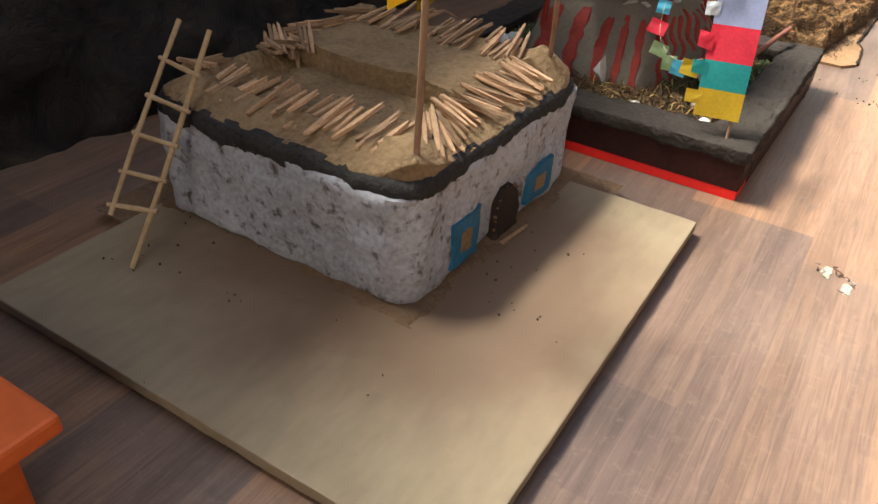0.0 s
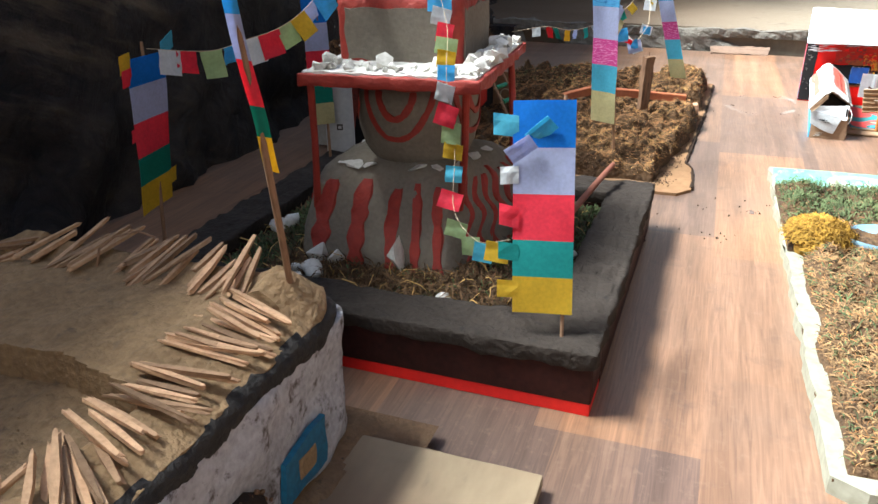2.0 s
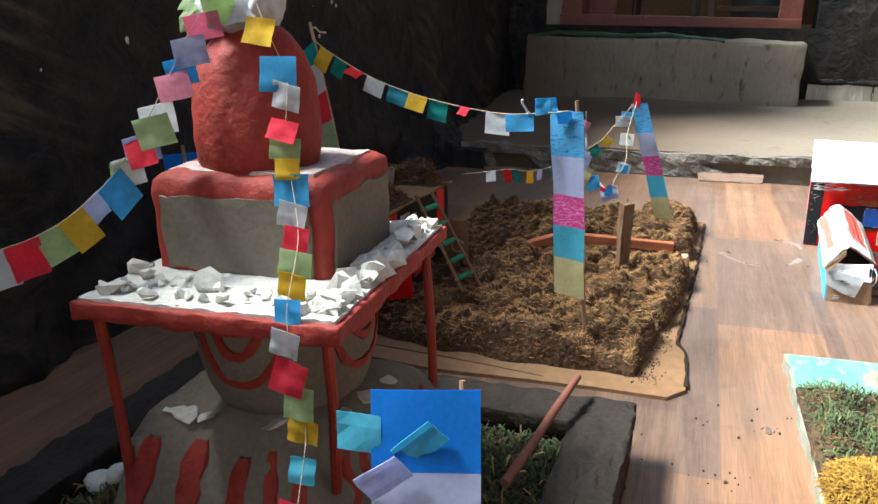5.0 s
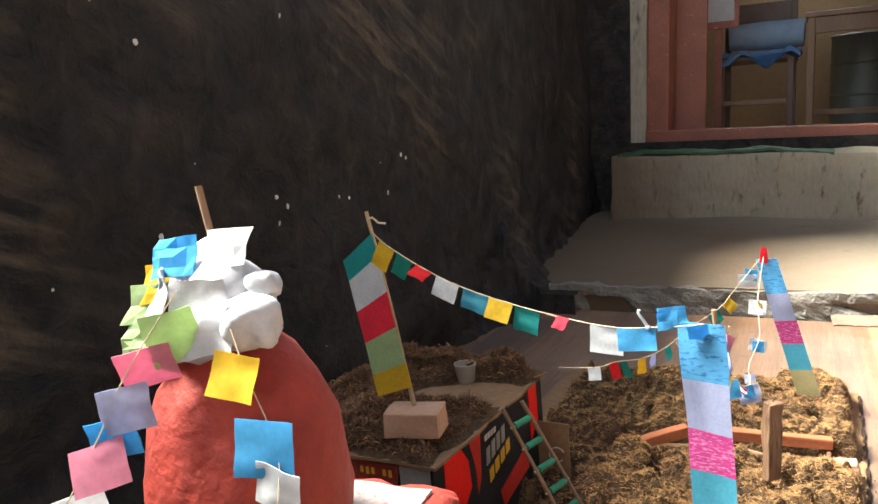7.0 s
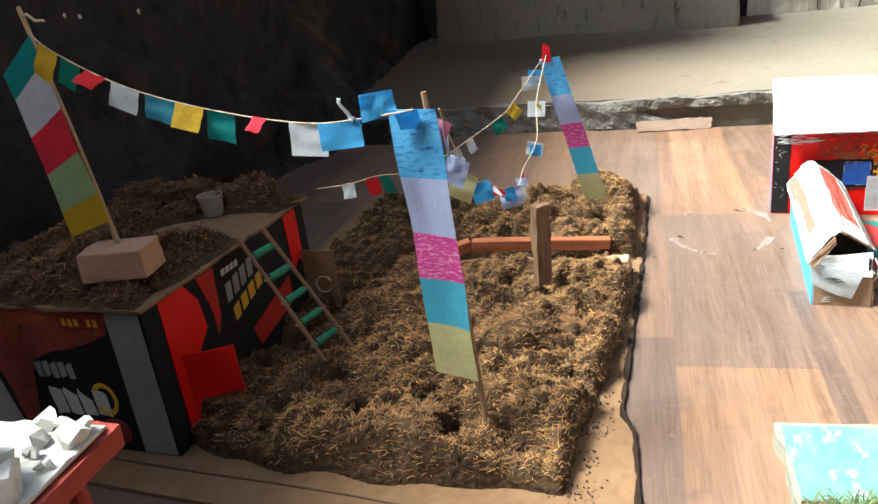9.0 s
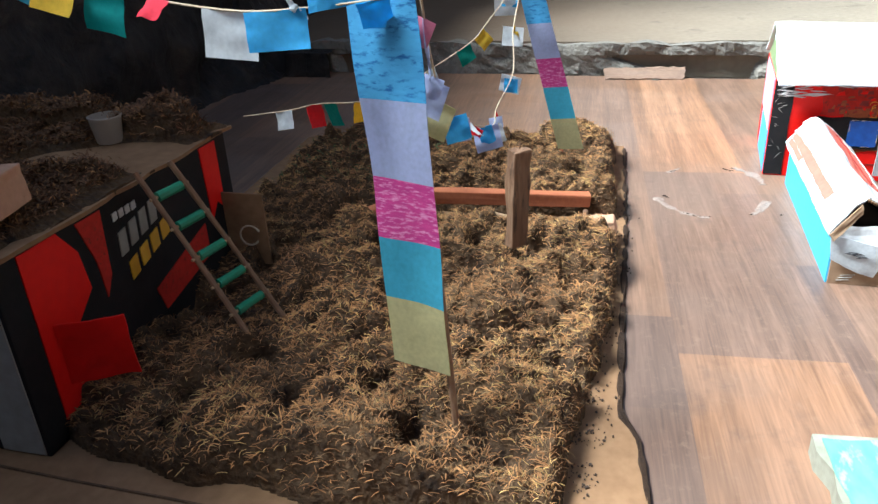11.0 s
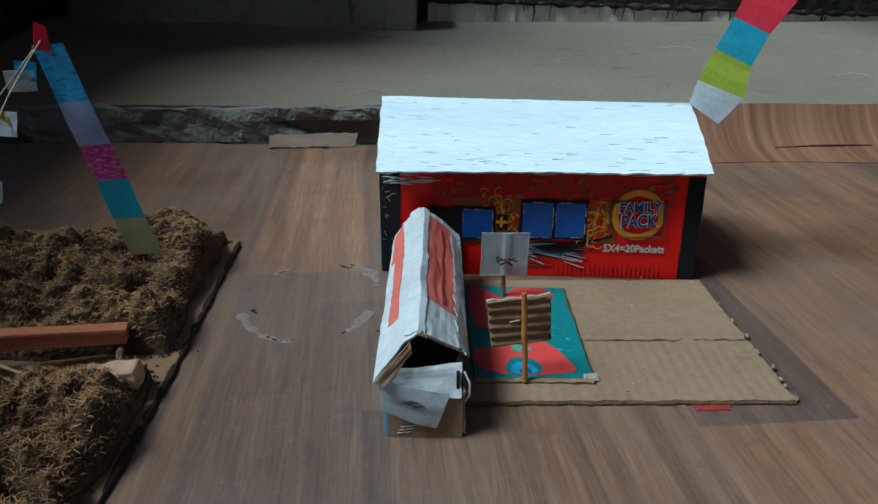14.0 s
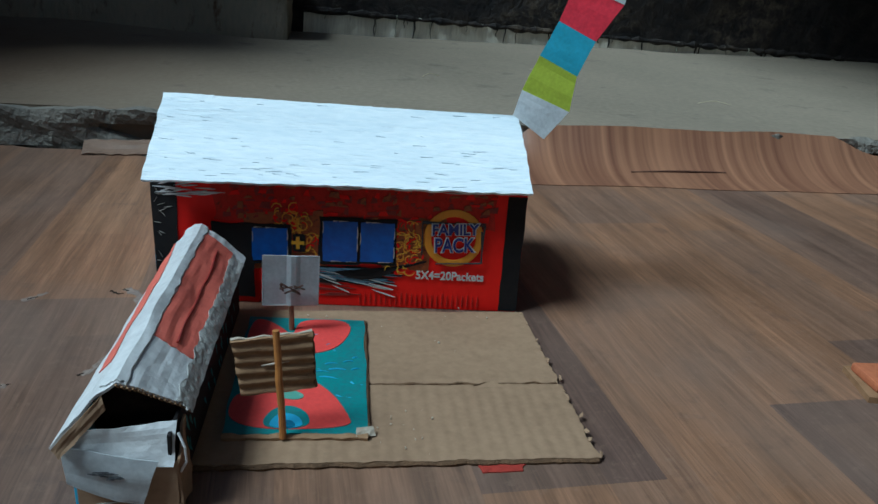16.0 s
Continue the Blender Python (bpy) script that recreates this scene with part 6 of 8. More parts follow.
    banner("prayer_flag", "tall paper prayer flag at the plot's corner by the dark wall", (0.086, 1.290, 0.140), (0.110, 1.346, 0.146), (0.101, 1.286, 0.336), (0.133, 1.336, 0.338),
           (("yellow", 1.1), ("green", 1.0), ("rose", 1.2), ("lilac", 1.2), ("blue", 0.9)), ((0.096, 1.324, 0.076), (0.114, 1.318, 0.352)), 0.004, 7.0,
           teeth=(("yellow", 0.1, 1, 0.012, 0.02, 0.0), ("rose", 0.5, -1, 0.006, 0.016, 0.0), ("rose", 0.85, -1, 0.012, 0.02, 0.0), ("aqua", 0.96, 1, 0.02, 0.02, 0.008), ("yellow", 0.93, -1, 0.014, 0.022, 0.0)), pole_r=0.0028)
    banner("prayer_flag", "paper prayer flag behind the stupa", (0.290, 1.70, 0.14), (0.328, 1.715, 0.14), (0.286, 1.695, 0.36), (0.326, 1.71, 0.36),
           (("cream", 1.0), ("green", 1.2), ("rose", 1.2), ("lilac", 1.2), ("blue", 1.1)), ((0.315, 1.715, 0.076), (0.31, 1.705, 0.37)), 0.004, 9.0, pole_r=0.0028)
    card = thing("pale_card", "pale grey card with a small square hole standing behind the stupa", "card", pose(0.336, 1.763, 0.0, 0, 0, -8))
    part("panel", box((0.054, 0.004, 0.225), (0, 0, 0.1125), 0.001, cuts=2), GREYCARD, card)
    part("hole_edge", box((0.011, 0.001, 0.011), (0, -0.0026, 0.119)), DARKHOLE, card, "small dark square")
    part("hole", box((0.006, 0.001, 0.006), (0, -0.0034, 0.119)), GREYCARD, card)
    garland("flag_string", "small paper prayer flags hanging down the stupa's front", [(0.452, 1.340, 0.535), (0.461, 1.328, 0.510), (0.473, 1.317, 0.479), (0.472, 1.308, 0.455), (0.470, 1.302, 0.430), (0.472, 1.296, 0.400), (0.476, 1.262, 0.360), (0.467, 1.208, 0.318), (0.473, 1.206, 0.26), (0.474, 1.195, 0.225), (0.466, 1.15, 0.178), (0.484, 1.10, 0.160), (0.512, 1.062, 0.176)],
            [(0.03, "yellow", 0.1, 1.15), (0.092, "sky", 0.1, 1.15), (0.134, "white", 0.1, 1.1), (0.187, "rose", 0.6, 0.9), (0.211, "leaf", 0.1), (0.242, "yellow", 0.3, 0.9), (0.265, "sky", 0.1, 1.15), (0.31, "white", 0.1), (0.35, "rose", 0.1), (0.39, "leaf", 0.1),
             (0.43, "yellow", 0.1), (0.472, "sky", 0.1), (0.515, "white", 0.1), (0.56, "rose", 0.3), (0.60, "leaf", 0.1), (0.645, "yellow", 0.1), (0.695, "aqua", 0.3), (0.755, "rose", 0.4), (0.83, "leaf", 0.1), (0.885, "leaf", 0.2), (0.93, "aqua", 0.1), (0.97, "yellow", 0.2)], 4, (0.0235, 0.021), r=0.00035, across=(0.9, -0.3, 0))
    garland("flag_string", "small paper prayer flags strung from stupa to corner flag", [(0.43, 1.340, 0.552), (0.402, 1.338, 0.515), (0.384, 1.340, 0.485), (0.36, 1.332, 0.444), (0.335, 1.322, 0.408), (0.305, 1.304, 0.380), (0.275, 1.292, 0.364), (0.241, 1.285, 0.355), (0.20, 1.270, 0.346), (0.122, 1.305, 0.346)],
            [(0.03, "leaf", 0.1), (0.08, "pink", 0.2), (0.13, "lilac", 0.1), (0.175, "sky", 0.3), (0.205, "pink", -0.4), (0.225, "yellow", 0.6, 0.55), (0.27, "white", 0.2), (0.295, "leaf", -0.4, 1.1), (0.335, "lilac", 0.3), (0.345, "rose", -0.5), (0.385, "white", 0.2), (0.395, "leaf", 0.7, 0.8),
             (0.435, "sky", -0.3), (0.49, "lilac", 0.2), (0.53, "yellow", -0.4), (0.575, "leaf", 0.1), (0.625, "rose", -0.2), (0.68, "white", 0.1, 1.15), (0.73, "sky", 0.5), (0.795, "leaf", 0.1, 1.15), (0.87, "rose", 0.1), (0.925, "white", 0.1, 1.15)], 5, (0.0245, 0.025), r=0.0004)


# ---- moss field with the carton hut ----
FIELD = pose(0.97, 1.62, 0, 0, 0, -28)
HUT = pose(0.535, 1.888, 0.006, 0, 0, -31)


def field():
    f = thing("field", "brown moss mats on a torn cardboard sheet", "model field", FIELD)
    out = wavy_outline([(-0.62, -0.02), (-0.36, -0.045), (-0.11, -0.03), (-0.012, -0.03), (0.012, 0.0), (0.010, 0.06), (0.005, 0.135), (-0.010, 0.165), (-0.007, 0.25), (-0.003, 0.36), (0.006, 0.57), (0.014, 0.97), (-0.45, 1.06), (-0.62, 1.0)], 0.03, 0.002, 2)
    part("cardboard", prism(out, 0.0, 0.0055), CARD, f, "torn brown cardboard sheet")

    part("crease", tube([(-0.62, 0.022, 0.0054), (-0.55, 0.015, 0.0056), (-0.46, 0.007, 0.0054), (-0.378, 0.001, 0.0056), (-0.28, -0.008, 0.0052), (-0.19, -0.02, 0.005)], 0.0016, 5), CARDEDGE, f, "dark crease")
    # dark tube paints in the shadowed gap under the lifted board
    part("edge", tube([Vector((float(np.interp(y, (0.0, 0.06, 0.135, 0.165, 0.25, 0.36, 0.57, 0.97), (0.012, 0.010, 0.005, -0.010, -0.007, -0.003, 0.006, 0.014))), y, 0.0022)) for y in (0.01 + 0.015 * i for i in range(64))], 0.0042, 6, None, 0.4), EDGESHADE, f, "dark line along the torn edge")

    def turf(x, y):
        e = min((-0.006 - 0.058 * max(0, 1 - y / 0.42)) - x + 0.012 * noise.noise(Vector((y * 14, 3, 0))), y - 0.018 - 0.05 * max(0, (-0.36 - x) / 0.2) + 0.012 * noise.noise(Vector((x * 14, 7, 0))), 0.965 - y, x + 0.56)
        gap = abs(y - (0.595 + 0.02 * noise.noise(Vector((x * 10, 1, 0))))) - 0.028 if x > -0.40 else 1
        k = max(0.0, min(1.0, min(e, gap) / 0.011))
        if k <= 0:
            return -0.002
        pit = max(0.0, noise.noise(Vector((x * 24, y * 24, 8))) - 0.12) + 0.75 * max(0.0, 0.11 - abs(noise.noise(Vector((x * 15, y * 15, 15)))))
        return max(0.006, 0.004 + 0.038 * math.sqrt(k) + (0.030 * noise.fractal(Vector((x * 10, y * 10, 1)), 1, 2, 5) + 0.012 * noise.noise(Vector((x * 60, y * 60, 4))) - 0.075 * pit) * k)
    part("turf", grid(-0.58, 0.012, 0.0, 0.98, 240, 370, turf, -0.003), TURF, f, "peaty underside of the moss", smooth=True)

    def on(rnd):
        x, y = rnd.uniform(-0.56, 0.005), rnd.uniform(0.015, 0.97)
        if turf(x, y) < 0.015 or (turf(x, y) < 0.026 and rnd.uniform() < 0.5):
            return None
        q = HUT.inverted() @ (FIELD @ Vector((x, y, 0)))
        if -0.31 < q.x < 0.0 and 0 < q.y < 0.38:
            return None
        return x, y

    def on_y(rnd):
        p = on(rnd)
        if p is None or noise.noise(Vector((p[0] * 8, p[1] * 8, 5))) < -0.05:
            return None
        return p
    crumbs("field_crumbs", 640, [(-0.048 + 0.0035 * i, 0.02 + 0.055 * i, 0.011, 0.006) for i in range(12)], 0.0028, DIRT, "dark moss crumbs on the cardboard edge", 31, FIELD)
    strands("moss", 76000, on, turf, 0.0095, MOSSB, f, 11, 0.00042, 0.34, label="dry brown moss")
    strands("moss", 20000, on_y, turf, 0.0105, MOSSY, f, 12, 0.00036, 0.30, label="pale straw-coloured moss")

    def on_right(rnd):
        p = on(rnd)
        return p if p and p[0] > -0.24 + 0.08 * noise.noise(Vector((p[0] * 9, p[1] * 9, 3))) else None
    strands("moss", 38000, on_right, turf, 0.009, MOSSH, f, 14, 0.00042, 0.34, label="greyish dry moss")

    def far_on(rnd):
        p = on(rnd)
        return p if p and p[1] > 0.66 and p[0] < -0.3 else None
    strands("moss", 5000, far_on, turf, 0.013, MOSSG, f, 13, 0.0008, 0.6, label="greenish moss")
    # two brick-red wooden bars round the bare strip
    for p, q, name in (((0.868, 2.262, 0.03), (0.998, 2.262, 0.052), "a"), ((1.0, 2.258, 0.052), (1.222, 2.188, 0.036), "b")):
        p, q = Vector(p), Vector(q)
        d = (q - p)
        b = box((d.length, 0.020, 0.020), (d.length / 2, 0, 0), 0.002, cuts=3)
        if name == "a":
            for v in b.verts:
                k = v.co.x / d.length
                v.co.z *= 0.25 + 0.75 * min(1, k * 1.6)
        rough_up(b, 0.002, 0.02, 3)
        solo("wooden_bar", b, BRICKWOOD, "brick-red bar of wood laid in the moss", "bar", Matrix.Translation(p) @ d.to_track_quat("X", "Z").to_matrix().to_4x4(), "red bars in the moss")
    b = box((0.023, 0.019, 0.125), (0, 0, 0.0625), 0.002, cuts=5)
    rough_up(b, 0.0030, 0.018, 9)
    b = rod((0.001, 0, 0.12), (0.002, 0.001, 0.134), 0.0012, 6, b)
    solo("wooden_post", b, BROWNPOST, "split wooden post standing in the moss", "post", pose(1.056, 2.066, 0.045, 0, 2, 10))
    rnd = random.Random(6)
    for i, (x, y) in enumerate(((1.205, 2.155), (1.19, 2.165), (1.02, 2.17), (1.06, 2.155), (1.215, 2.14), (0.93, 2.2))):
        a = rnd.uniform(0, 180)
        solo("wood_chip", box((0.03 * rnd.uniform(0.7, 1.3), 0.008, 0.007), (0, 0, 0), 0.001), BRICKWOOD if i != 1 else LADDERWOOD, "small chip of reddish wood on the cardboard", "wood chip", pose(x, y, 0.012, rnd.uniform(-12, 12), rnd.uniform(-20, 20), a), "wood chips")
    p, q = Vector((1.082, 2.236, 0.020)), Vector((1.116, 2.160, 0.032))
    solo("wood_chip", rod(p - p, q - p, 0.0028, 6, None, 0.3, 0.4), LADDERWOOD, "pale split stick lying against the moss", "wood chip", Matrix.Translation(p), "wood chips")
    b = box((0.052, 0.026, 0.022), (0, 0, 0), 0.003, cuts=3)
    rough_up(b, 0.004, 0.02, 12)
    solo("brick_chip", b, PINKBLOCK, "broken pinkish brick chip at the moss edge", "brick chip", pose(1.192, 2.112, 0.030, 4, -6, -28))
    solo("wooden_peg", rod((0, 0, 0), (0.010, 0.018, 0.014), 0.004, 7, None, 0.2), BROWNPOST, "short brown wooden peg by the red bar", "peg", pose(1.200, 2.160, 0.010))
    # flags of the field
    banner("prayer_flag", "long blue-topped paper prayer flag standing in the moss", (0.839, 1.792, 0.102), (0.873, 1.755, 0.098), (0.827, 1.803, 0.386), (0.865, 1.764, 0.387),
           (("cream", 1.1), ("aqua", 0.95), (BROCADE, 0.9), ("lilac", 1.1), (INKEDBLUE, 1.25)), ((0.879, 1.764, 0.045), (0.858, 1.776, 0.402)), 0.006, 4.0, pole_mat=POLE, pole_r=0.0035)
    banner("prayer_flag", "narrow tapering paper prayer flag leaning over the moss", (1.266, 2.392, 0.046), (1.303, 2.372, 0.048), (1.200, 2.420, 0.322), (1.233, 2.401, 0.325),
           (("cream", 1.0), ("aqua", 1.0), (BROCADE, 0.9), ("lilac", 1.05), (INKEDBLUE, 1.3)), ((1.278, 2.400, 0.03), (1.212, 2.415, 0.338)), 0.004, 6.0, pole_mat=REDCLAY, pole_r=0.003)
    banner("prayer_flag", "paper prayer flag on a twig set in a clay block", (0.470, 1.972, 0.270), (0.516, 1.952, 0.286), (0.434, 2.030, 0.452), (0.480, 2.008, 0.490),
           (("yellow", 0.8), ("leaf", 1.2), ("rose", 1.2), ("white", 1.2), ("teal", 0.8)), ((0.517, 1.960, 0.257), (0.474, 2.016, 0.520)), 0.004, 8.0, pole_mat=LADDERWOOD, pole_r=0.003)
    cap = sheet((-0.010, -0.001, -0.016), (0.008, -0.002, -0.018), (-0.005, 0.0, 0.016), (0.007, 0.0, 0.010), 4, 5, 0.0006, 0.002, 3.0)
    solo("paper_flag", cap, CLOTH["rose"], "rose paper scrap wrapped on the tip of a flagpole", "prayer flag", pose(1.2115, 2.411, 0.334))
    knot = tube([(0.0, 0, 0), (-0.003, 0.002, 0.006), (-0.007, 0.002, 0.012), (-0.010, 0.001, 0.017), (-0.009, 0, 0.021)], 0.0017, 7, None, 0.2)
    for e in ((0.003, 0.002, -0.010), (0.008, 0.0, -0.008), (0.006, -0.002, -0.003), (0.0, 0.001, -0.008)):
        knot = tube([(0, 0, 0.001), (e[0] * 0.7, e[1], e[2] * 0.4), e], 0.0011, 6, knot, 0.2)
    join(knot, pebble(0.0032, 4, 0.9, 2))
    solo("string_knot", knot, CLOTH["white"], "loose knot of white cotton string", "string", pose(0.790, 1.794, 0.384))
    b = sheet((-0.017, -0.001, -0.012), (0.017, -0.004, -0.008), (-0.016, 0.004, 0.013), (0.015, 0.002, 0.014), 6, 6, 0.0006, 0.004, 5.0)
    solo("paper_flag", b, CLOTH["sky"], "bright blue paper flag tied to the string beside a flagpole", "prayer flag", pose(0.815, 1.785, 0.393))
    solo("string_end", tube([(0.474, 2.015, 0.508), (0.482, 2.008, 0.512), (0.490, 2.004, 0.504), (0.500, 2.0, 0.503)], 0.0016, 6), STRING, "frayed end of cotton string tied to the flagpole", "string")
    garland("flag_string", "string of small paper prayer flags between two flagpoles", [(0.476, 2.014, 0.495), (0.507, 1.975, 0.470), (0.577, 1.929, 0.429), (0.66, 1.879, 0.400), (0.746, 1.815, 0.384), (0.80, 1.79, 0.384), (0.845, 1.772, 0.388)],
            [(0.095, "yellow", 0.2, 1.25), (0.165, "green", 0.1, 1.05), (0.235, "red", 2.4, 0.95), (0.315, "white", 0.1, 1.45), (0.405, "aqua", 0.1, 1.45), (0.48, "yellow", 0.5, 1.2), (0.555, "teal", 0.1, 1.3), (0.66, "rose", 1.5, 0.7), (0.775, "white", 0.1, 1.45), (0.845, "sky", 0.1, 1.45), (0.985, "sky", -0.4, 0.8)], 8, (0.026, 0.022))
    garland("flag_string", "slack string of small paper prayer flags between two flagpoles", [(0.866, 1.756, 0.388), (0.895, 1.84, 0.33), (0.935, 1.94, 0.262), (1.005, 2.03, 0.214), (1.05, 2.12, 0.19), (1.08, 2.19, 0.19), (1.128, 2.253, 0.218), (1.152, 2.31, 0.27), (1.212, 2.412, 0.33)],
            [(0.035, "pink", 0.5, 0.75, -0.5), (0.05, "lilac", 0.2, 1.2), (0.175, "lilac", 0.2, 1.25, -0.5), (0.165, "lilac", 0.1, 0.8, -0.4), (0.24, "cream", 0.1, 1.25, -0.5), (0.255, "yellow", -0.4, 0.8, -0.4), (0.31, "sky", 0.1, 1.15, 0.3), (0.322, "lilac", -0.3, 0.9, 0.1), (0.36, "white", 0.9, 0.8), (0.385, "rose", -0.9, 1.0, -0.6), (0.425, "sky", -0.3, 0.8, 0.4), (0.43, "lilac", 0.1, 1.1, 0.3), (0.49, "white", 0.1, 1.0, 0.4), (0.51, "yellow", -0.3, 0.7, 0.5), (0.615, "red", 0.2, 0.8), (0.595, "lilac", 0.3, 0.7, 0.2), (0.735, "white", 0.1, 1.1, -0.25), (0.728, "sky", 0.2, 0.8, -0.1), (0.84, "white", 0.1, 1.15, -0.1), (0.835, "yellow", 0.6, 0.5)], 9, (0.024, 0.024))
    garland("flag_string", "small paper prayer flags strung from carton hut to flagpole", [(0.755, 2.17, 0.222), (0.80, 2.10, 0.240), (0.84, 2.13, 0.236), (0.90, 2.19, 0.218), (0.964, 2.26, 0.212), (1.04, 2.36, 0.212), (1.118, 2.40, 0.238), (1.15, 2.415, 0.262), (1.212, 2.416, 0.33)],
            [(0.12, "white", 0.1), (0.19, "red", 0.4, 1.2), (0.235, "green", 0.2, 1.2), (0.33, "yellow", 0.1, 1.3), (0.39, "lilac", 0.1), (0.485, "teal", 0.1, 1.2), (0.57, "white", 0.6, 1.2), (0.66, "white", 0.4, 1.2), (0.77, "green", 0.2, 1.5), (0.83, "yellow", 0.6, 1.1), (0.93, "white", -0.2, 1.5, 0.0), (0.95, "sky", 0.3, 1.25, -0.1)], 10, (0.022, 0.020))


DULLRED = mat("worn_red_wood", (0.26, 0.095, 0.06), (0.19, 0.07, 0.05), 0.8, 20, 160, 0.4, 0.001)
BROWNPOST = mat("raw_wood", (0.21, 0.118, 0.068), (0.14, 0.075, 0.045), 0.8, 40, 240, 0.7, 0.002, (0.075, 0.042, 0.028), 0.56, stretch=(1, 1, 0.15))


FADEDRED = mat("faded_red_print", (0.30, 0.045, 0.025), (0.20, 0.035, 0.02), 0.7, 20, 120, 0.4, 0.001, (0.07, 0.025, 0.018), 0.54)


def hut():
    h = thing("carton_hut", "printed carton turned into a hut with a moss roof", "model house", HUT)
    W, L, H = 0.30, 0.375, 0.192
    part("body", box((W, L, H), (-W / 2, L / 2, H / 2), 0.0015), BLACKPRINT, h, "black printed carton")

    def front(x0, x1, z0, z1, m, name="print", lift=0.0012, pts=None):
        """A printed patch on the near end; x runs from the corner to the left."""
        out = pts or [(-x1, z0), (-x0, z0), (-x0, z1), (-x1, z1)]
        b = prism(out, 0, lift)
        b.transform(pose(0, 0, 0, 90, 0, 0))
        part(name, b, m, h)

    def side(pts, m, name="print", lift=0.0012):
        b = prism(pts, 0, lift)
        b.transform(pose(0, 0, 0, 90, 0, 90))
        part(name, b, m, h)
    front(0.004, 0.050, 0.002, 0.188, GREYPRINT)
    front(0, 0, 0, 0, FADEDRED, pts=wavy_outline([(-0.262, 0.188), (-0.052, 0.188), (-0.056, 0.160), (-0.11, 0.140), (-0.150, 0.132), (-0.176, 0.120), (-0.190, 0.080), (-0.204, 0.040), (-0.222, 0.030), (-0.236, 0.090), (-0.252, 0.140)], 0.006, 0.004, 3))
    front(0, 0, 0, 0, ORANGEPRINT, pts=wavy_outline([(-0.200, 0.184), (-0.130, 0.184), (-0.150, 0.172), (-0.180, 0.170), (-0.194, 0.140), (-0.200, 0.160)], 0.005, 0.003, 5), lift=0.0018)
    front(0, 0, 0, 0, GREYPRINT, pts=[(-0.296, 0.002), (-0.225, 0.002), (-0.262, 0.150), (-0.296, 0.188)])
    front(0.056, 0.118, 0.166, 0.187, DEEPRED, lift=0.0022)
    for i in range(6):
        front(0.062 + 0.009 * i, 0.067 + 0.009 * i, 0.170 + 0.001 * (i % 2), 0.180, YELLOWPRINT if i != 2 else DEEPRED, "bar", 0.0030)
    for i in range(5):
        front(0, 0, 0, 0, GREYPRINT, "bar", 0.0012, [(-0.178 + 0.012 * i, 0.098), (-0.170 + 0.012 * i, 0.098 + 0.004 * (i % 2)), (-0.171 + 0.012 * i, 0.120), (-0.180 + 0.012 * i, 0.116 + 0.003 * (i % 2))])
    for i in range(4):
        front(0, 0, 0, 0, WHITEPRINT, "bar", 0.0012, wavy_outline([(-0.168 + 0.022 * i, 0.046 + 0.004 * (i % 2)), (-0.150 + 0.022 * i, 0.048), (-0.152 + 0.022 * i, 0.080 - 0.006 * (i % 3)), (-0.170 + 0.022 * i, 0.084)], 0.006, 0.004, i))
    b = lathe([(0.02, 0), (0.021, 0.001), (0.0205, 0.0016), (0.001, 0.0018)], 28)
    b.transform(pose(-0.084, 0, 0.028, 90, 0, 0) @ Matrix.Diagonal((1.0, 0.85, 1, 1)))
    part("print", b, DEEPRED, h)
    b = tube([(0.016 * math.cos(a), 0.016 * math.sin(a), 0) for a in (radians(-150 + 290 * i / 16) for i in range(17))], 0.003, 6)
    b.transform(pose(-0.088, -0.0005, 0.072, 90, 0, 0) @ Matrix.Diagonal((1, 1.2, 0.4, 1)))
    part("print", b, YELLOWPRINT, h)
    side([(0.028, 0.10), (0.06, 0.085), (0.10, 0.12), (0.095, 0.16), (0.075, 0.187), (0.028, 0.187)], REDPRINT)
    side([(0.028, 0.02), (0.075, 0.03), (0.06, 0.085), (0.028, 0.10)], REDPRINT)
    side([(0.10, 0.185), (0.135, 0.185), (0.13, 0.12), (0.118, 0.10), (0.115, 0.14)], REDBROWN)
    side([(0.315, 0.187), (0.350, 0.187), (0.350, 0.10), (0.335, 0.115), (0.318, 0.095)], REDPRINT)
    side([(0.19, 0.07), (0.30, 0.10), (0.30, 0.06), (0.2, 0.04)], REDBROWN)
    for i in range(4):
        side([(0.150 + 0.018 * i, 0.128 + 0.004 * i), (0.162 + 0.018 * i, 0.130 + 0.004 * i), (0.164 + 0.018 * i, 0.155 + 0.004 * i), (0.152 + 0.018 * i, 0.153 + 0.004 * i)], GREYPRINT, "bar")
        side([(0.158 + 0.02 * i, 0.098 + 0.006 * i), (0.172 + 0.02 * i, 0.102 + 0.006 * i), (0.172 + 0.02 * i, 0.122 + 0.006 * i), (0.158 + 0.02 * i, 0.118 + 0.006 * i)], YELLOWPRINT, "bar")
        side([(0.150 + 0.010 * i, 0.166), (0.157 + 0.010 * i, 0.167), (0.157 + 0.010 * i, 0.175), (0.150 + 0.010 * i, 0.174)], WHITEPRINT, "bar")
    # cut-out red flap that stands off the side
    b = sheet((0.0015, 0.045, 0.050), (0.062, 0.066, 0.056), (0.0015, 0.045, 0.113), (0.060, 0.064, 0.118), 6, 5, 0.002, 0.003, 2.0, ragged=0.0015)
    part("flap", b, REDPRINT, h, "cut-out red cardboard flap")
    b = box((0.055, 0.003, 0.095), (0.0285, 0.345, 0.075), 0.0008)
    part("door", b, CARD, h, "open brown cardboard door")
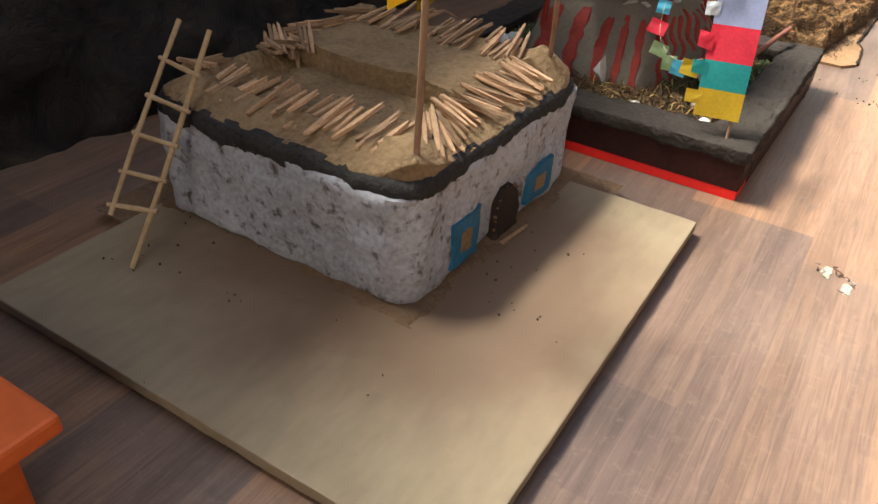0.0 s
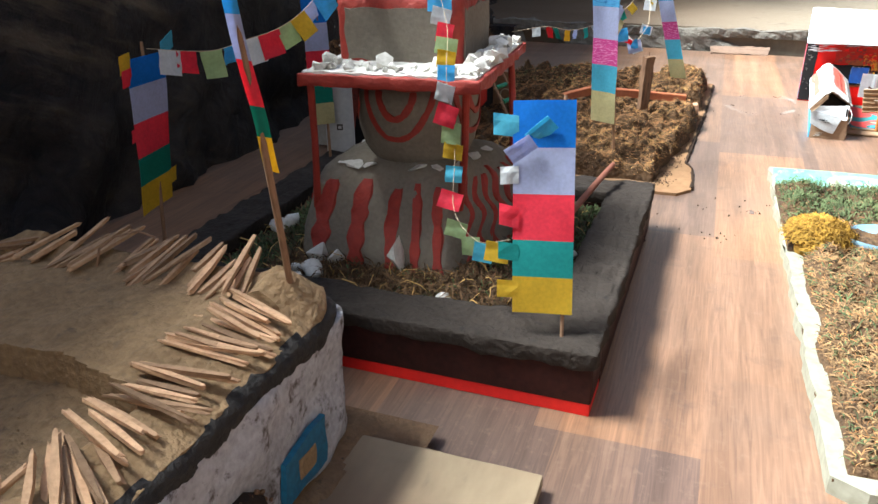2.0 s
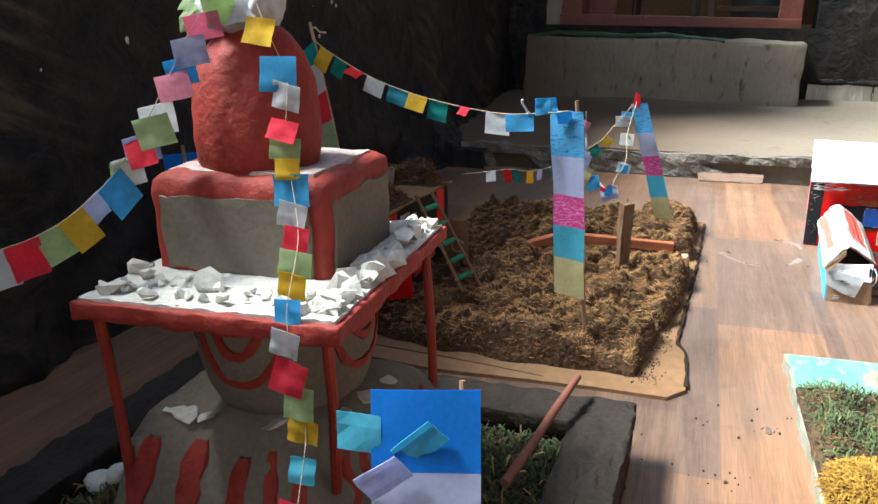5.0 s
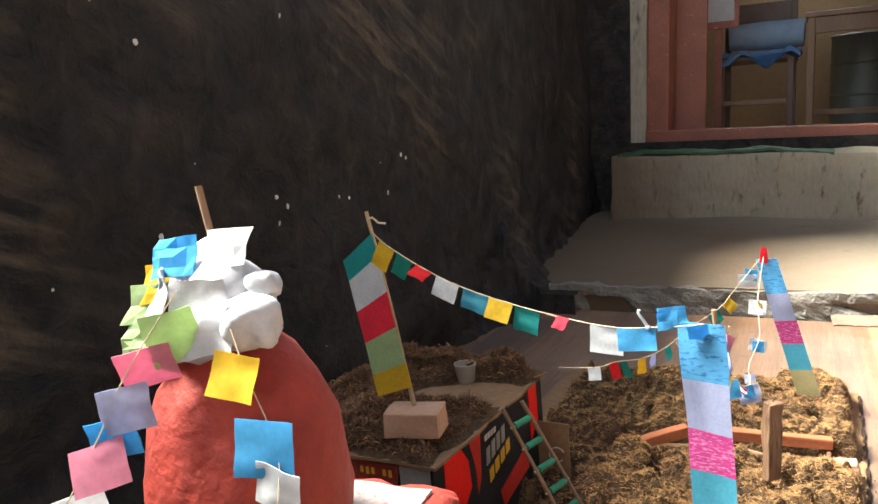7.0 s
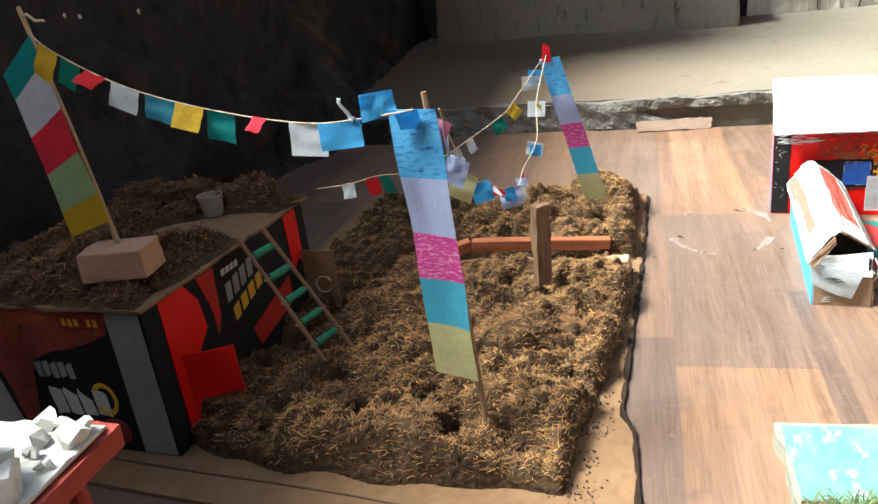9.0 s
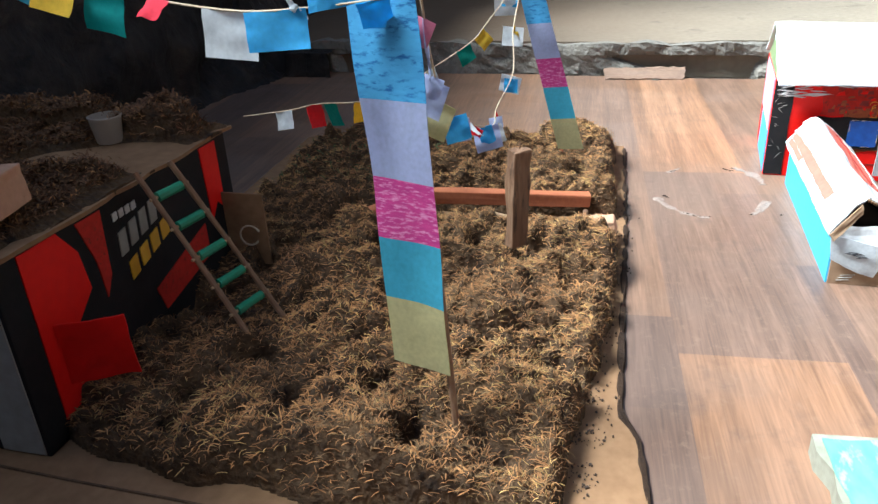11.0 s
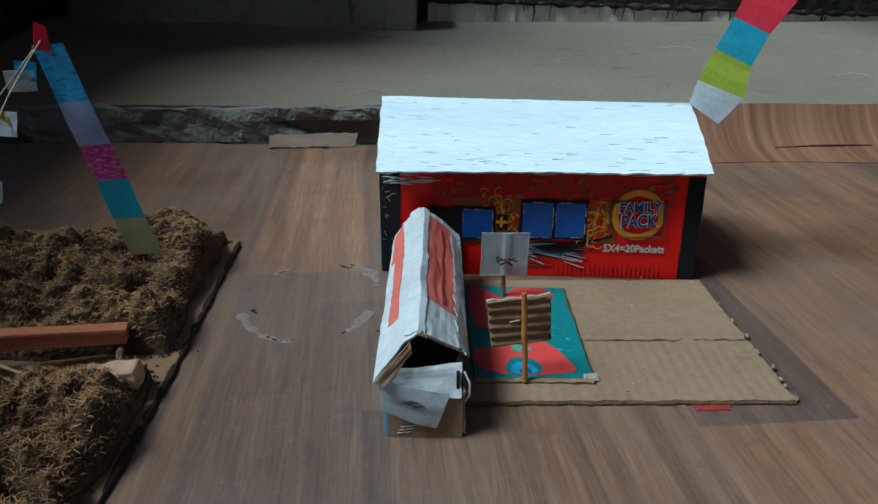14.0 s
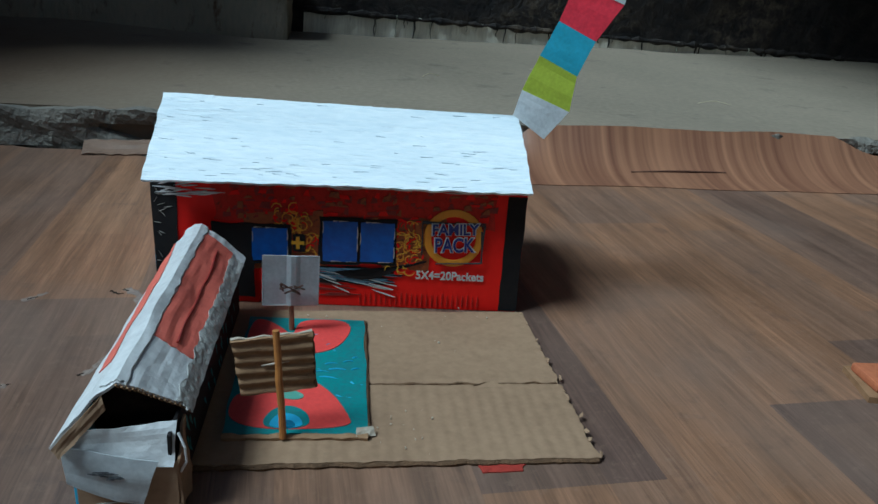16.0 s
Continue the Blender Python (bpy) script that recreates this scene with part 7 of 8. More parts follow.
    part("door_handle", tube([(0.036 + 0.012 * math.cos(a), 0.3405 - 0.006 * math.sin(a * 0.5), 0.070 + 0.013 * math.sin(a)) for a in (radians(20 + 300 * i / 14) for i in range(15))], 0.0012, 6, None, 0.2), STRING, h, "loop of white string")
    # wavy top edge and the moss roof
    out = wavy_outline([(-W - 0.008, -0.008), (0.008, -0.008), (0.008, L + 0.008), (-W - 0.008, L + 0.008)], 0.02, 0.006, 5)
    part("top_board", prism(out, H, H + 0.004), CARD, h, "brown cardboard top")

    def turf(x, y):
        e = min(-x, x + W, y, L - y)
        k = max(0.0, min(1.0, (e + 0.002 + 0.010 * noise.noise(Vector((x * 30, y * 30, 2)))) / 0.024))
        bare = math.hypot((x + 0.066) / 0.102, (y - 0.246 - 0.25 * (x + 0.06)) / 0.058) + 0.25 * noise.noise(Vector((x * 28, y * 28, 9)))
        kb = max(0.0, min(1.0, (bare - 1) / 0.35))
        return H + 0.0035 + (0.020 * math.sqrt(k) + 0.021 * noise.fractal(Vector((x * 15, y * 15, 6)), 1, 2, 4) + (0.016 if y > 0.315 else 0) * k) * kb * (0.3 + 0.7 * k)
    part("turf", grid(-W - 0.006, 0.006, -0.006, L + 0.006, 116, 136, turf, H + 0.001), TURF, h, "peaty turf", smooth=True)

    def on(rnd):
        x, y = rnd.uniform(-W - 0.005, 0.004), rnd.uniform(-0.004, L + 0.004)
        return (x, y) if turf(x, y) > H + 0.010 else None
    strands("moss", 22000, on, turf, 0.011, MOSSR, h, 21, 0.0007, 0.5, label="dry brown moss")
    strands("moss", 5000, on, turf, 0.011, MOSSB, h, 22, 0.0007, 0.5, label="pale straw-coloured moss")
    q = HUT.inverted()
    b = box((0.075, 0.052, 0.034), (0, 0, 0), 0.002, cuts=3)
    rough_up(b, 0.002, 0.03, 8)
    solo("clay_block", b, PINKBLOCK, "pinkish clay block on the moss roof holding a flag", "block", pose(0.518, 1.952, 0.240, 0, 0, -16))
    b = lathe([(0.016, 0.0), (0.017, 0.001), (0.0215, 0.034), (0.0225, 0.0345), (0.0225, 0.036), (0.0208, 0.036), (0.0165, 0.003), (0.001, 0.0025)], 32)
    solo("plastic_cup", b, PLASTIC, "small cloudy plastic cup on the moss roof", "cup", pose(0.601, 2.198, 0.2035) @ Matrix.Diagonal((0.85, 0.85, 0.88, 1)), smooth=True)
    l = thing("ladder", "twig ladder with green rungs leaning on the carton hut", "ladder", Matrix.Translation((0.722, 1.98, 0.04)))
    o = Vector((0.722, 1.98, 0.04))
    a0, a1 = Vector((0.722, 1.980, 0.035)), Vector((0.642, 2.020, 0.218))
    b0, b1 = Vector((0.760, 2.010, 0.035)), Vector((0.673, 2.042, 0.218))
    part("rail", rod(a0 - o, a1 - o, 0.0030, 8, None, 0.1, 1, 0.001, 1), POLE, l)
    part("rail", rod(b0 - o, b1 - o, 0.0030, 8, None, 0.1, 1, 0.001, 2), POLE, l)
    for k in (0.16, 0.33, 0.50, 0.68, 0.85):
        p, r = a0.lerp(a1, k), b0.lerp(b1, k + 0.02)
        d = (r - p)
        g = rod(p + d * 0.12 - o, r - d * 0.12 - o, 0.0050, 10, None, 0.05)
        part("rung", g, GREENRUNG, l, "rung wrapped in green paper")
        part("rung_core", rod(p - d * 0.1 - o, r + d * 0.1 - o, 0.0018, 6), LADDERWOOD, l)


# ---- garden on the pale board ----
GARDEN = pose(0.757, 0.834, 0, 0, 0, -26)


def garden():
    g = thing("garden", "moss garden on a pale foam board", "model garden", GARDEN)
    out = wavy_outline([(0.0, 0.012), (0.03, -0.004), (0.46, -0.01), (0.46, 0.935), (0.0, 0.935)], 0.022, 0.010, 12)
    part("board", prism(out, 0.0, 0.02), PALEBOARD, g, "dirty white foam board")
    part("paint", prism(wavy_outline([(0.004, 0.815), (0.455, 0.80), (0.455, 0.929), (0.006, 0.929)], 0.02, 0.004, 3), 0.0195, 0.0212), MINT, g, "mint green paint")
    b = tube([(0.15 + 0.045 * math.cos(a), 0.868 + 0.035 * math.sin(a), 0.0212) for a in (radians(20 + 330 * i / 24) for i in range(25))], 0.010, 8)
    b.transform(Matrix.Translation((0, 0, 0.0212)) @ Matrix.Diagonal((1, 1, 0.12, 1)) @ Matrix.Translation((0, 0, -0.0212)))
    part("paint_loop", b, PALEBOARD, g, "beige painted loop")

    def turf(x, y):
        left = 0.018 + 0.016 * noise.noise(Vector((y * 11, 0, 2))) - (0.03 if y > 0.52 else 0)
        e = min(x - left, y - 0.018 - 0.014 * noise.noise(Vector((x * 9, 4, 0))), 0.81 - y, 0.45 - x)
        k = max(0.0, min(1.0, e / 0.03))
        if k <= 0:
            return 0.018
        return 0.019 + 0.022 * math.sqrt(k) + 0.015 * noise.fractal(Vector((x * 16, y * 16, 3)), 1, 2, 4) * k
    part("turf", grid(0.002, 0.455, 0.01, 0.83, 150, 250, turf, 0.015), TURF, g, "peaty turf", smooth=True)

    def zone(green):
        def pick(rnd):
            x, y = rnd.uniform(0.005, 0.45), rnd.uniform(0.02, 0.81)
            if turf(x, y) < 0.026 or math.hypot((x - 0.045) / 0.045, (y - 0.545) / 0.055) < 1 or math.hypot((x - 0.135) / 0.055, (y - 0.545) / 0.045) < 1:
                return None
            if (y > 0.60 + 0.03 * noise.noise(Vector((x * 9, y * 3, 1)))) != green and rnd.uniform() < 0.93:
                return None
            return x, y
        return pick
    strands("moss", 34000, zone(False), turf, 0.0105, MOSSH, g, 31, 0.0006, 0.4, label="greyish dry moss")
    strands("moss", 9000, zone(False), turf, 0.011, MOSSB, g, 32, 0.0005, 0.35, label="straw-brown moss")
    strands("moss", 5000, zone(False), turf, 0.012, MOSSG, g, 35, 0.0006, 0.4, label="greenish moss")
    strands("moss", 20000, zone(True), turf, 0.014, MOSSG, g, 33, 0.0007, 0.8, label="green moss")
    dome = lambda x, y: 0.03 + 0.03 * math.sqrt(max(0.0, 1 - ((x - 0.045) / 0.047) ** 2 - ((y - 0.545) / 0.057) ** 2))

    def on(rnd):
        a, r = rnd.uniform(0, 6.28), math.sqrt(rnd.uniform())
        return 0.045 + 0.046 * r * math.cos(a), 0.545 + 0.056 * r * math.sin(a)
    strands("moss", 5000, on, dome, 0.010, MOSSO, g, 34, 0.0008, 0.6, label="ochre moss clump")
    b = pebble(0.043, 5, 0.55, 3)
    part("moss_core", b, MOSSO, g, "ochre moss clump", m=pose(0.045, 0.545, 0.03) @ Matrix.Diagonal((1.05, 1.28, 1, 1)))
    b = lathe([(0.001, 0.03), (0.05, 0.031), (0.062, 0.040), (0.066, 0.043), (0.067, 0.038), (0.055, 0.022), (0.001, 0.02)], 36)
    solo("pond_dish", b, WATER, "pale blue plastic dish set in the moss as a pond", "dish", GARDEN @ pose(0.140, 0.545, 0.006, 0, 0, 0) @ Matrix.Diagonal((1.0, 0.7, 1, 1)), smooth=True)
    # brick chip that lies alone on the floor
    CH = pose(2.150, 1.652, 0, 0, 0, -35)
    solo("card_scrap", prism(wavy_outline([(-0.035, -0.03), (0.06, -0.04), (0.07, 0.05), (-0.025, 0.035)], 0.01, 0.003, 5), 0.0, 0.007), CARD, "torn pale scrap of corrugated card on the vinyl floor", "cardboard", CH)
    solo("brick_chip", box((0.07, 0.05, 0.010), (0.012, 0.002, 0.012), 0.003), BRICKWOOD, "flat orange brick chip on a card scrap", "brick chip", CH)


# ---- red carton house ----
SHOP = pose(1.575, 2.256, 0, 0, 0, -35.7)
TUNNEL = pose(1.428, 1.897, 0, 0, 0, -32)


SLATE = mat("slate_blue_paint", (0.13, 0.23, 0.31), (0.07, 0.13, 0.18), 0.7, 30, 200, 0.4, 0.001)
CARDRIB = mat("fluted_cardboard", (0.31, 0.19, 0.105), (0.22, 0.13, 0.07), 0.9, 12, 120, 0.5, 0.002, (0.14, 0.08, 0.045), 0.62)
FLATCARD = mat("dusty_flat_cardboard", (0.295, 0.192, 0.118), (0.230, 0.145, 0.088), 0.88, 7, 120, 0.3, 0.0008, (0.21, 0.14, 0.088), 0.62)
TORNPAPER = mat("torn_paper", (0.52, 0.46, 0.38), (0.40, 0.33, 0.25), 0.9, 30, 200, 0.5, 0.001)
PINKPRINT = mat("pink_print", (0.80, 0.36, 0.46), (0.70, 0.30, 0.40), 0.6, 20, 120, 0.2, 0.001)
BADGEYELLOW = mat("amber_print", (0.74, 0.30, 0.015), (0.66, 0.24, 0.012), 0.5, 30, 90, 0.2, 0.001)


def flat_pieces(shapes, z0, bm=None):
    """Many flat painted marks on one sheet, each a little higher than the last."""
    for i, pts in enumerate(shapes):
        bm = prism(pts, 0.0, z0 + 0.000004 * i, bm)
    return bm


def streak(x, z, ln, rise, wd, rnd):
    """A brush streak: pointed at both ends."""
    w = wd * rnd.uniform(0.6, 1.3)
    return [(x, z), (x + ln * 0.3, z + rise * 0.3 - w), (x + ln * 0.75, z + rise * 0.8 - w * 0.6), (x + ln, z + rise), (x + ln * 0.6, z + rise * 0.6 + w), (x + ln * 0.2, z + rise * 0.25 + w * 0.7)]


def rounded(pts, times=3):
    """Cut the corners of an outline until it is smooth."""
    for _ in range(times):
        pts = [q for a, b in zip(pts, pts[1:] + pts[:1]) for q in ((a[0] * 0.75 + b[0] * 0.25, a[1] * 0.75 + b[1] * 0.25), (a[0] * 0.25 + b[0] * 0.75, a[1] * 0.25 + b[1] * 0.75))]
    return pts


def shop():
    s = thing("carton_house", "bright red printed carton house with a white painted roof", "model house", SHOP)
    W, D, H = 0.437, 0.215, 0.160
    K = lambda x: 0.0035 + 1.016 * x
    part("body", box((W, D, H), (W / 2, D / 2, H / 2), 0.002, cuts=0), REDPRINT, s, "red printed carton")
    FRONT = pose(0, 0, 0, 90, 0, 0)

    def face(pts, m, name="print", lift=0.001, label=""):
        b = prism([(K(x), z) for x, z in pts], 0, lift)
        b.transform(FRONT)
        return part(name, b, m, s, label)

    def marks(shapes, m, name, lift, label):
        b = flat_pieces([[(K(x), z) for x, z in p] for p in shapes], lift)
        b.transform(FRONT)
        return tagged(part(name, b, m, s), label, "", "", "stuff")

    def rect(x0, x1, z0, z1, m, name="print", lift=0.001, ragged=0.0, seed=1, label=""):
        c = [(x0, z0), (x1, z0), (x1, z1), (x0, z1)]
        return face(wavy_outline(c, 0.006, ragged, seed) if ragged else c, m, name, lift, label)
    rnd = random.Random(2)
    rect(-0.003, 0.025, 0.002, 0.157, BLACKPRINT, ragged=0.0015, seed=8)
    rect(0.4045, 0.4265, 0.002, 0.150, BLACKPRINT, ragged=0.0018, seed=9)
    # the rubbed and scratched upper print
    rect(0.066, 0.392, 0.106, 0.157, REDBROWN, "scratched_print", 0.0008, 0.006, 2, "rubbed dull red print")
    patches = {0: [], 1: [], 2: []}
    for i in range(150):
        x, z = rnd.uniform(0.07, 0.385), rnd.uniform(0.108, 0.156)
        w, h = rnd.uniform(0.003, 0.013), rnd.uniform(0.002, 0.008)
        p = [(x, z), (x + w, z + rnd.uniform(-0.002, 0.002)), (x + w * rnd.uniform(0.7, 1.1), min(0.157, z + h)), (x + rnd.uniform(0, 0.004), min(0.157, z + h * rnd.uniform(0.7, 1.1)))]
        patches[(0, 1, 1, 2)[i % 4]].append(p)
    marks(patches[1], DEEPRED, "rubbed_spot", 0.0012, "dark rubbed spots")
    marks(patches[0], REDPRINT, "rubbed_spot", 0.0018, "bright red spots")
    marks(patches[2], ORANGEPRINT, "rubbed_spot", 0.0024, "brown rubbed spots")
    # orange printed ground behind the windows, with yellow curls
    rect(0.10, 0.196, 0.048, 0.118, ORANGEPRINT, "scratched_print", 0.0011, 0.006, 3)
    rect(0.262, 0.316, 0.050, 0.116, ORANGEPRINT, "scratched_print", 0.0011, 0.007, 13)
    for m, n0, rr, lift in ((YELLOWPRINT, 60, 0.00075, 0.0030), (BADGEYELLOW, 60, 0.0010, 0.0026), (REDPRINT, 46, 0.0013, 0.0022)):
        g = None
        for i in range(n0):
            x, z = rnd.choice(((0.163, 0.10), (0.29, 0.094), (0.172, 0.075), (0.296, 0.078), (0.282, 0.068), (0.15, 0.109)))
            x, z = x + rnd.uniform(-0.013, 0.013), z + rnd.uniform(-0.017, 0.017)
            a0, da, r = rnd.uniform(0, 6.3), rnd.uniform(0.35, 0.6), rnd.uniform(0.003, 0.007)
            g = tube([(K(x) + r * math.cos(a0 + da * k), 0, z + r * math.sin(a0 + da * k)) for k in range(6)], rr, 5, g, 0.2, 0.5, i)
        for v in g.verts:
            v.co.y = -lift + 0.3 * v.co.y
        tagged(part("printed_curl", g, m, s), "printed curls", "", "", "stuff")
    rect(0.063, 0.111, 0.008, 0.103, BLACKPRINT, "doorway", 0.0031, 0.003, 4, "black painted doorway")
    # painted windows in ragged black frames
    for i, (x0, x1, z0, z1) in enumerate(((0.110, 0.150, 0.057, 0.099), (0.191, 0.231, 0.060, 0.111), (0.2345, 0.274, 0.061, 0.111))):
        w = rect(x0 - 0.0045, x1 + 0.0035, z0 - 0.004, z1 + 0.0045, BLACKPRINT, "window", 0.0032, 0.0024, i, "black edged painted window")
        b = prism(wavy_outline([(K(x0), z0), (K(x1), z0 + 0.001), (K(x1), z1), (K(x0), z1 - 0.001)], 0.006, 0.0016, i + 5), 0, 0.0040)
        b.transform(FRONT)
        part("pane", b, BLUEWIN, w, "blue painted pane")
        edge = None
        for j in range(7):
            f = rnd.random()
            e = [((x0, z0), (x1, z0)), ((x1, z0), (x1, z1)), ((x0, z1), (x1, z1)), ((x0, z0), (x0, z1))][j % 4]
            p, q = [(K(e[0][0] + (e[1][0] - e[0][0]) * k), 0, e[0][1] + (e[1][1] - e[0][1]) * k) for k in (f * 0.7, f * 0.7 + 0.3)]
            edge = rod(p, q, 0.0006, 5, edge, 0.6, 0.5, 0.0006, j, 4)
        for v in edge.verts:
            v.co.y = -0.0042 + 0.3 * v.co.y
        tagged(part("torn_edge", edge, TORNPAPER, w), "pale torn paper edge", "", "", "stuff")
    # brush streaks under the windows
    marks([streak(rnd.uniform(0.15, 0.24), rnd.uniform(0.034, 0.054), rnd.uniform(0.03, 0.07), rnd.uniform(-0.010, -0.001), 0.0012, rnd) for _ in range(34)], BLACKPRINT, "brush_stroke", 0.0014, "black brush strokes")
    marks([streak(rnd.uniform(0.155, 0.235), rnd.uniform(0.036, 0.052), rnd.uniform(0.03, 0.07), rnd.uniform(-0.008, 0.0), 0.0011, rnd) for _ in range(22)], SLATE, "brush_stroke", 0.0019, "slate blue brush strokes")
    marks([streak(rnd.uniform(0.17, 0.25), rnd.uniform(0.024, 0.048), rnd.uniform(0.02, 0.05), rnd.uniform(-0.010, -0.004), 0.0004, rnd) for _ in range(16)], WHITEPRINT, "scratch", 0.0024, "fine white scratches")
    marks([streak(rnd.uniform(0.14, 0.22), rnd.uniform(0.014, 0.036), rnd.uniform(0.02, 0.05), rnd.uniform(-0.004, 0.002), 0.0011, rnd) for _ in range(16)], DEEPRED, "brush_stroke", 0.0012, "dark red smears")
    sweep = [(0.205 + 0.108 * k / 10, 0.046 - 0.009 * math.sin(math.pi * min(1, k / 7)) + 0.018 * (k / 10) ** 2) for k in range(11)]
    face([(x, z - 0.0022 * math.sin(math.pi * (i + 1) / 12)) for i, (x, z) in enumerate(sweep)] + [(x, z + 0.0026 * math.sin(math.pi * (i + 1) / 12)) for i, (x, z) in reversed(list(enumerate(sweep)))], BLACKPRINT, "brush_stroke", 0.0028, "black sweeping stroke")
    marks([[(x, 0.005), (x + 0.0014, 0.005), (x + 0.0012, 0.020 + rnd.uniform(-0.005, 0.003)), (x + 0.0003, 0.020)] for x in (0.235 + 0.0062 * i for i in range(24))], REDBROWN, "ridge_mark", 0.0010, "faint marks of the corrugation")
    marks([streak(rnd.uniform(0.0, 0.05), rnd.uniform(0.132, 0.154), rnd.uniform(0.012, 0.034), rnd.uniform(-0.003, 0.007), 0.0008, rnd) for _ in range(30)], TAPE, "paint_smear", 0.0022, "white paint smears below the eave")
    marks([streak(rnd.uniform(0.08, 0.36), rnd.uniform(0.150, 0.1545), rnd.uniform(0.008, 0.03), rnd.uniform(-0.001, 0.002), 0.0006, rnd) for _ in range(18)], TAPE, "paint_smear", 0.0030, "white paint smears below the eave")
    marks([streak(rnd.uniform(-0.002, 0.012), rnd.uniform(0.03, 0.15), rnd.uniform(0.004, 0.010), rnd.uniform(-0.012, 0.012), 0.0004, rnd) for _ in range(14)], GREYPRINT, "scratch", 0.0016, "pale scratches on the black edge")
    face([(x + 0.0105, z - 0.006) for x, z in ((0.146, 0.098), (0.160, 0.098), (0.160, 0.076), (0.146, 0.076))], BLACKPRINT, "print", 0.0034)
    face([(x + 0.010, z - 0.005) for x, z in ((0.15, 0.094), (0.154, 0.094), (0.154, 0.0885), (0.1595, 0.0885), (0.1595, 0.0845), (0.154, 0.0845), (0.154, 0.079), (0.15, 0.079), (0.15, 0.0845), (0.1445, 0.0845), (0.1445, 0.0885), (0.15, 0.0885))], YELLOWPRINT, "plus_mark", 0.0040)
    # round badge
    C = Vector((K(0.3435), 0, 0.0955))
    b = tube([(C.x + 0.0312 * math.cos(2 * math.pi * i / 40), 0, C.z + 0.0318 * math.sin(2 * math.pi * i / 40)) for i in range(41)], 0.0046, 8)
    for v in b.verts:
        v.co.y = -0.0026 + 0.15 * v.co.y
    badge = part("badge", b, BADGEYELLOW, s, "amber ring badge")
    g = lathe([(0.0310, 0), (0.0310, 0.0018), (0.001, 0.0020)], 32)
    g.transform(pose(C.x, 0, C.z, 90, 0, 0))
    part("badge_ground", g, REDPRINT, badge, "red badge ground")
    for x0, z0, x1, z1 in ((-0.038, 0.020, 0.036, 0.018), (0.036, 0.018, 0.035, -0.030), (0.035, -0.030, -0.020, -0.033), (-0.037, -0.022, -0.038, 0.020), (-0.037, 0.018, 0.036, 0.0205), (0.033, 0.010, 0.036, -0.030)):
        part("ink_stroke", rod((C.x + x0, -0.0042, C.z + z0), (C.x + x1, -0.0042, C.z + z1), 0.0009, 5, None, 0.5), INK, badge, "rough black pen line")
    R = FRONT @ pose(0, 0, 0, 0, 0, 3)
    for dz, word, size, wide in ((0.0115, "FAMILY", 0.0190, 0.055), (-0.0085, "PACK", 0.0250, 0.047)):
        lettering("lettering", word, size, pose(C.x + 0.001, -0.0052, C.z + dz) @ R, WHITEPRINT, s, 0.0004, "white outline of lettering", 0.0014, wide + 0.004)
        lettering("lettering", word, size, pose(C.x + 0.001, -0.0062, C.z + dz) @ R, BLUETEXT, s, 0.0004, "blue lettering", 0.0004, wide)
    lettering("lettering", "5X4=20Packets", 0.0150, pose(K(0.3425), -0.0016, 0.0455) @ FRONT, WHITEPRINT, s, 0.0004, "white lettering", 0.0003, 0.083)
    # ends
    for (y0, y1, z0, z1, m) in ((0.03, 0.207, 0.075, 0.157, PINKPRINT), (0.06, 0.210, 0.004, 0.074, SKYBLUE)):
        b = prism([(y0, z0), (y1, z0), (y1, z1), (y0, z1)], 0, 0.0015)
        b.transform(pose(0, D, 0, 90, 0, -90))
        part("print", b, m, s)
    for x in (0.002, W - 0.002):
        b = prism([(0.002, H - 0.002), (D - 0.002, H - 0.002), (D / 2, H + 0.056)], -0.0015, 0.0015)
        b.transform(pose(x, 0, 0, 90, 0, 90))
        part("gable", b, CLOTH["leaf"] if x < 0.1 else CARD, s, "green painted gable" if x < 0.1 else "brown cardboard gable")
    # folded white roof, a little skewed
    bl, br, tl, tr = (Vector(p) for p in ((0.001, -0.031, 0.1565), (0.437, -0.026, 0.1625), (-0.006, 0.095, 0.229), (0.435, 0.118, 0.220)))
    b = sheet(bl, br, tl, tr, 60, 20, 0.003, 0.004, 2.0, ragged=0.0016)
    slope = part("roof_slope", b, ROOFWHITE, s, "roughly painted white cardboard roof")
    nrm = (br - bl).cross(tl - bl).normalized()
    g = None
    for i in range(60):          # bare grey cracks between the brush strokes
        f, k = rnd.random(), rnd.choice((rnd.uniform(0.02, 0.3), rnd.uniform(0.02, 0.97)))
        p = bl.lerp(br, f).lerp(tl.lerp(tr, f), k)
        ln = rnd.uniform(0.003, 0.020)
        d = ((br - bl).normalized() + (tl - bl).normalized() * rnd.uniform(-0.12, 0.12)).normalized() * ln
        p = p + nrm * (0.0032 + 0.004 * noise.noise(Vector((f * 1.7 + 2.0, k * 2.3 + 1.4, 2.0))))
        g = tube([p, p + d * 0.5, p + d], 0.00045, 5, g, 0.5, 0.4, i)
    tagged(part("bare_streak", g, ROOFGREY, slope), "grey streaks where the paint is thin", "", "", "stuff")
    b = sheet((W + 0.001, D + 0.024, 0.160), (-0.004, D + 0.024, 0.158), tr + Vector((0, 0.001, 0)), tl + Vector((0, 0.001, 0)), 20, 6, 0.003, 0.003, 5.0)
    part("roof_slope", b, ROOFWHITE, s)
    tunnel()
    forecourt()
    signs()


ROOFGREY = mat("thin_grey_paint", (0.40, 0.47, 0.54), (0.26, 0.33, 0.41), 0.85, 40, 200, 0.2, 0.001)
TAPEGREY = mat("crumpled_grey_tape", (0.43, 0.42, 0.40), (0.30, 0.29, 0.27), 0.6, 22, 160, 0.7, 0.003, (0.22, 0.19, 0.16), 0.62)


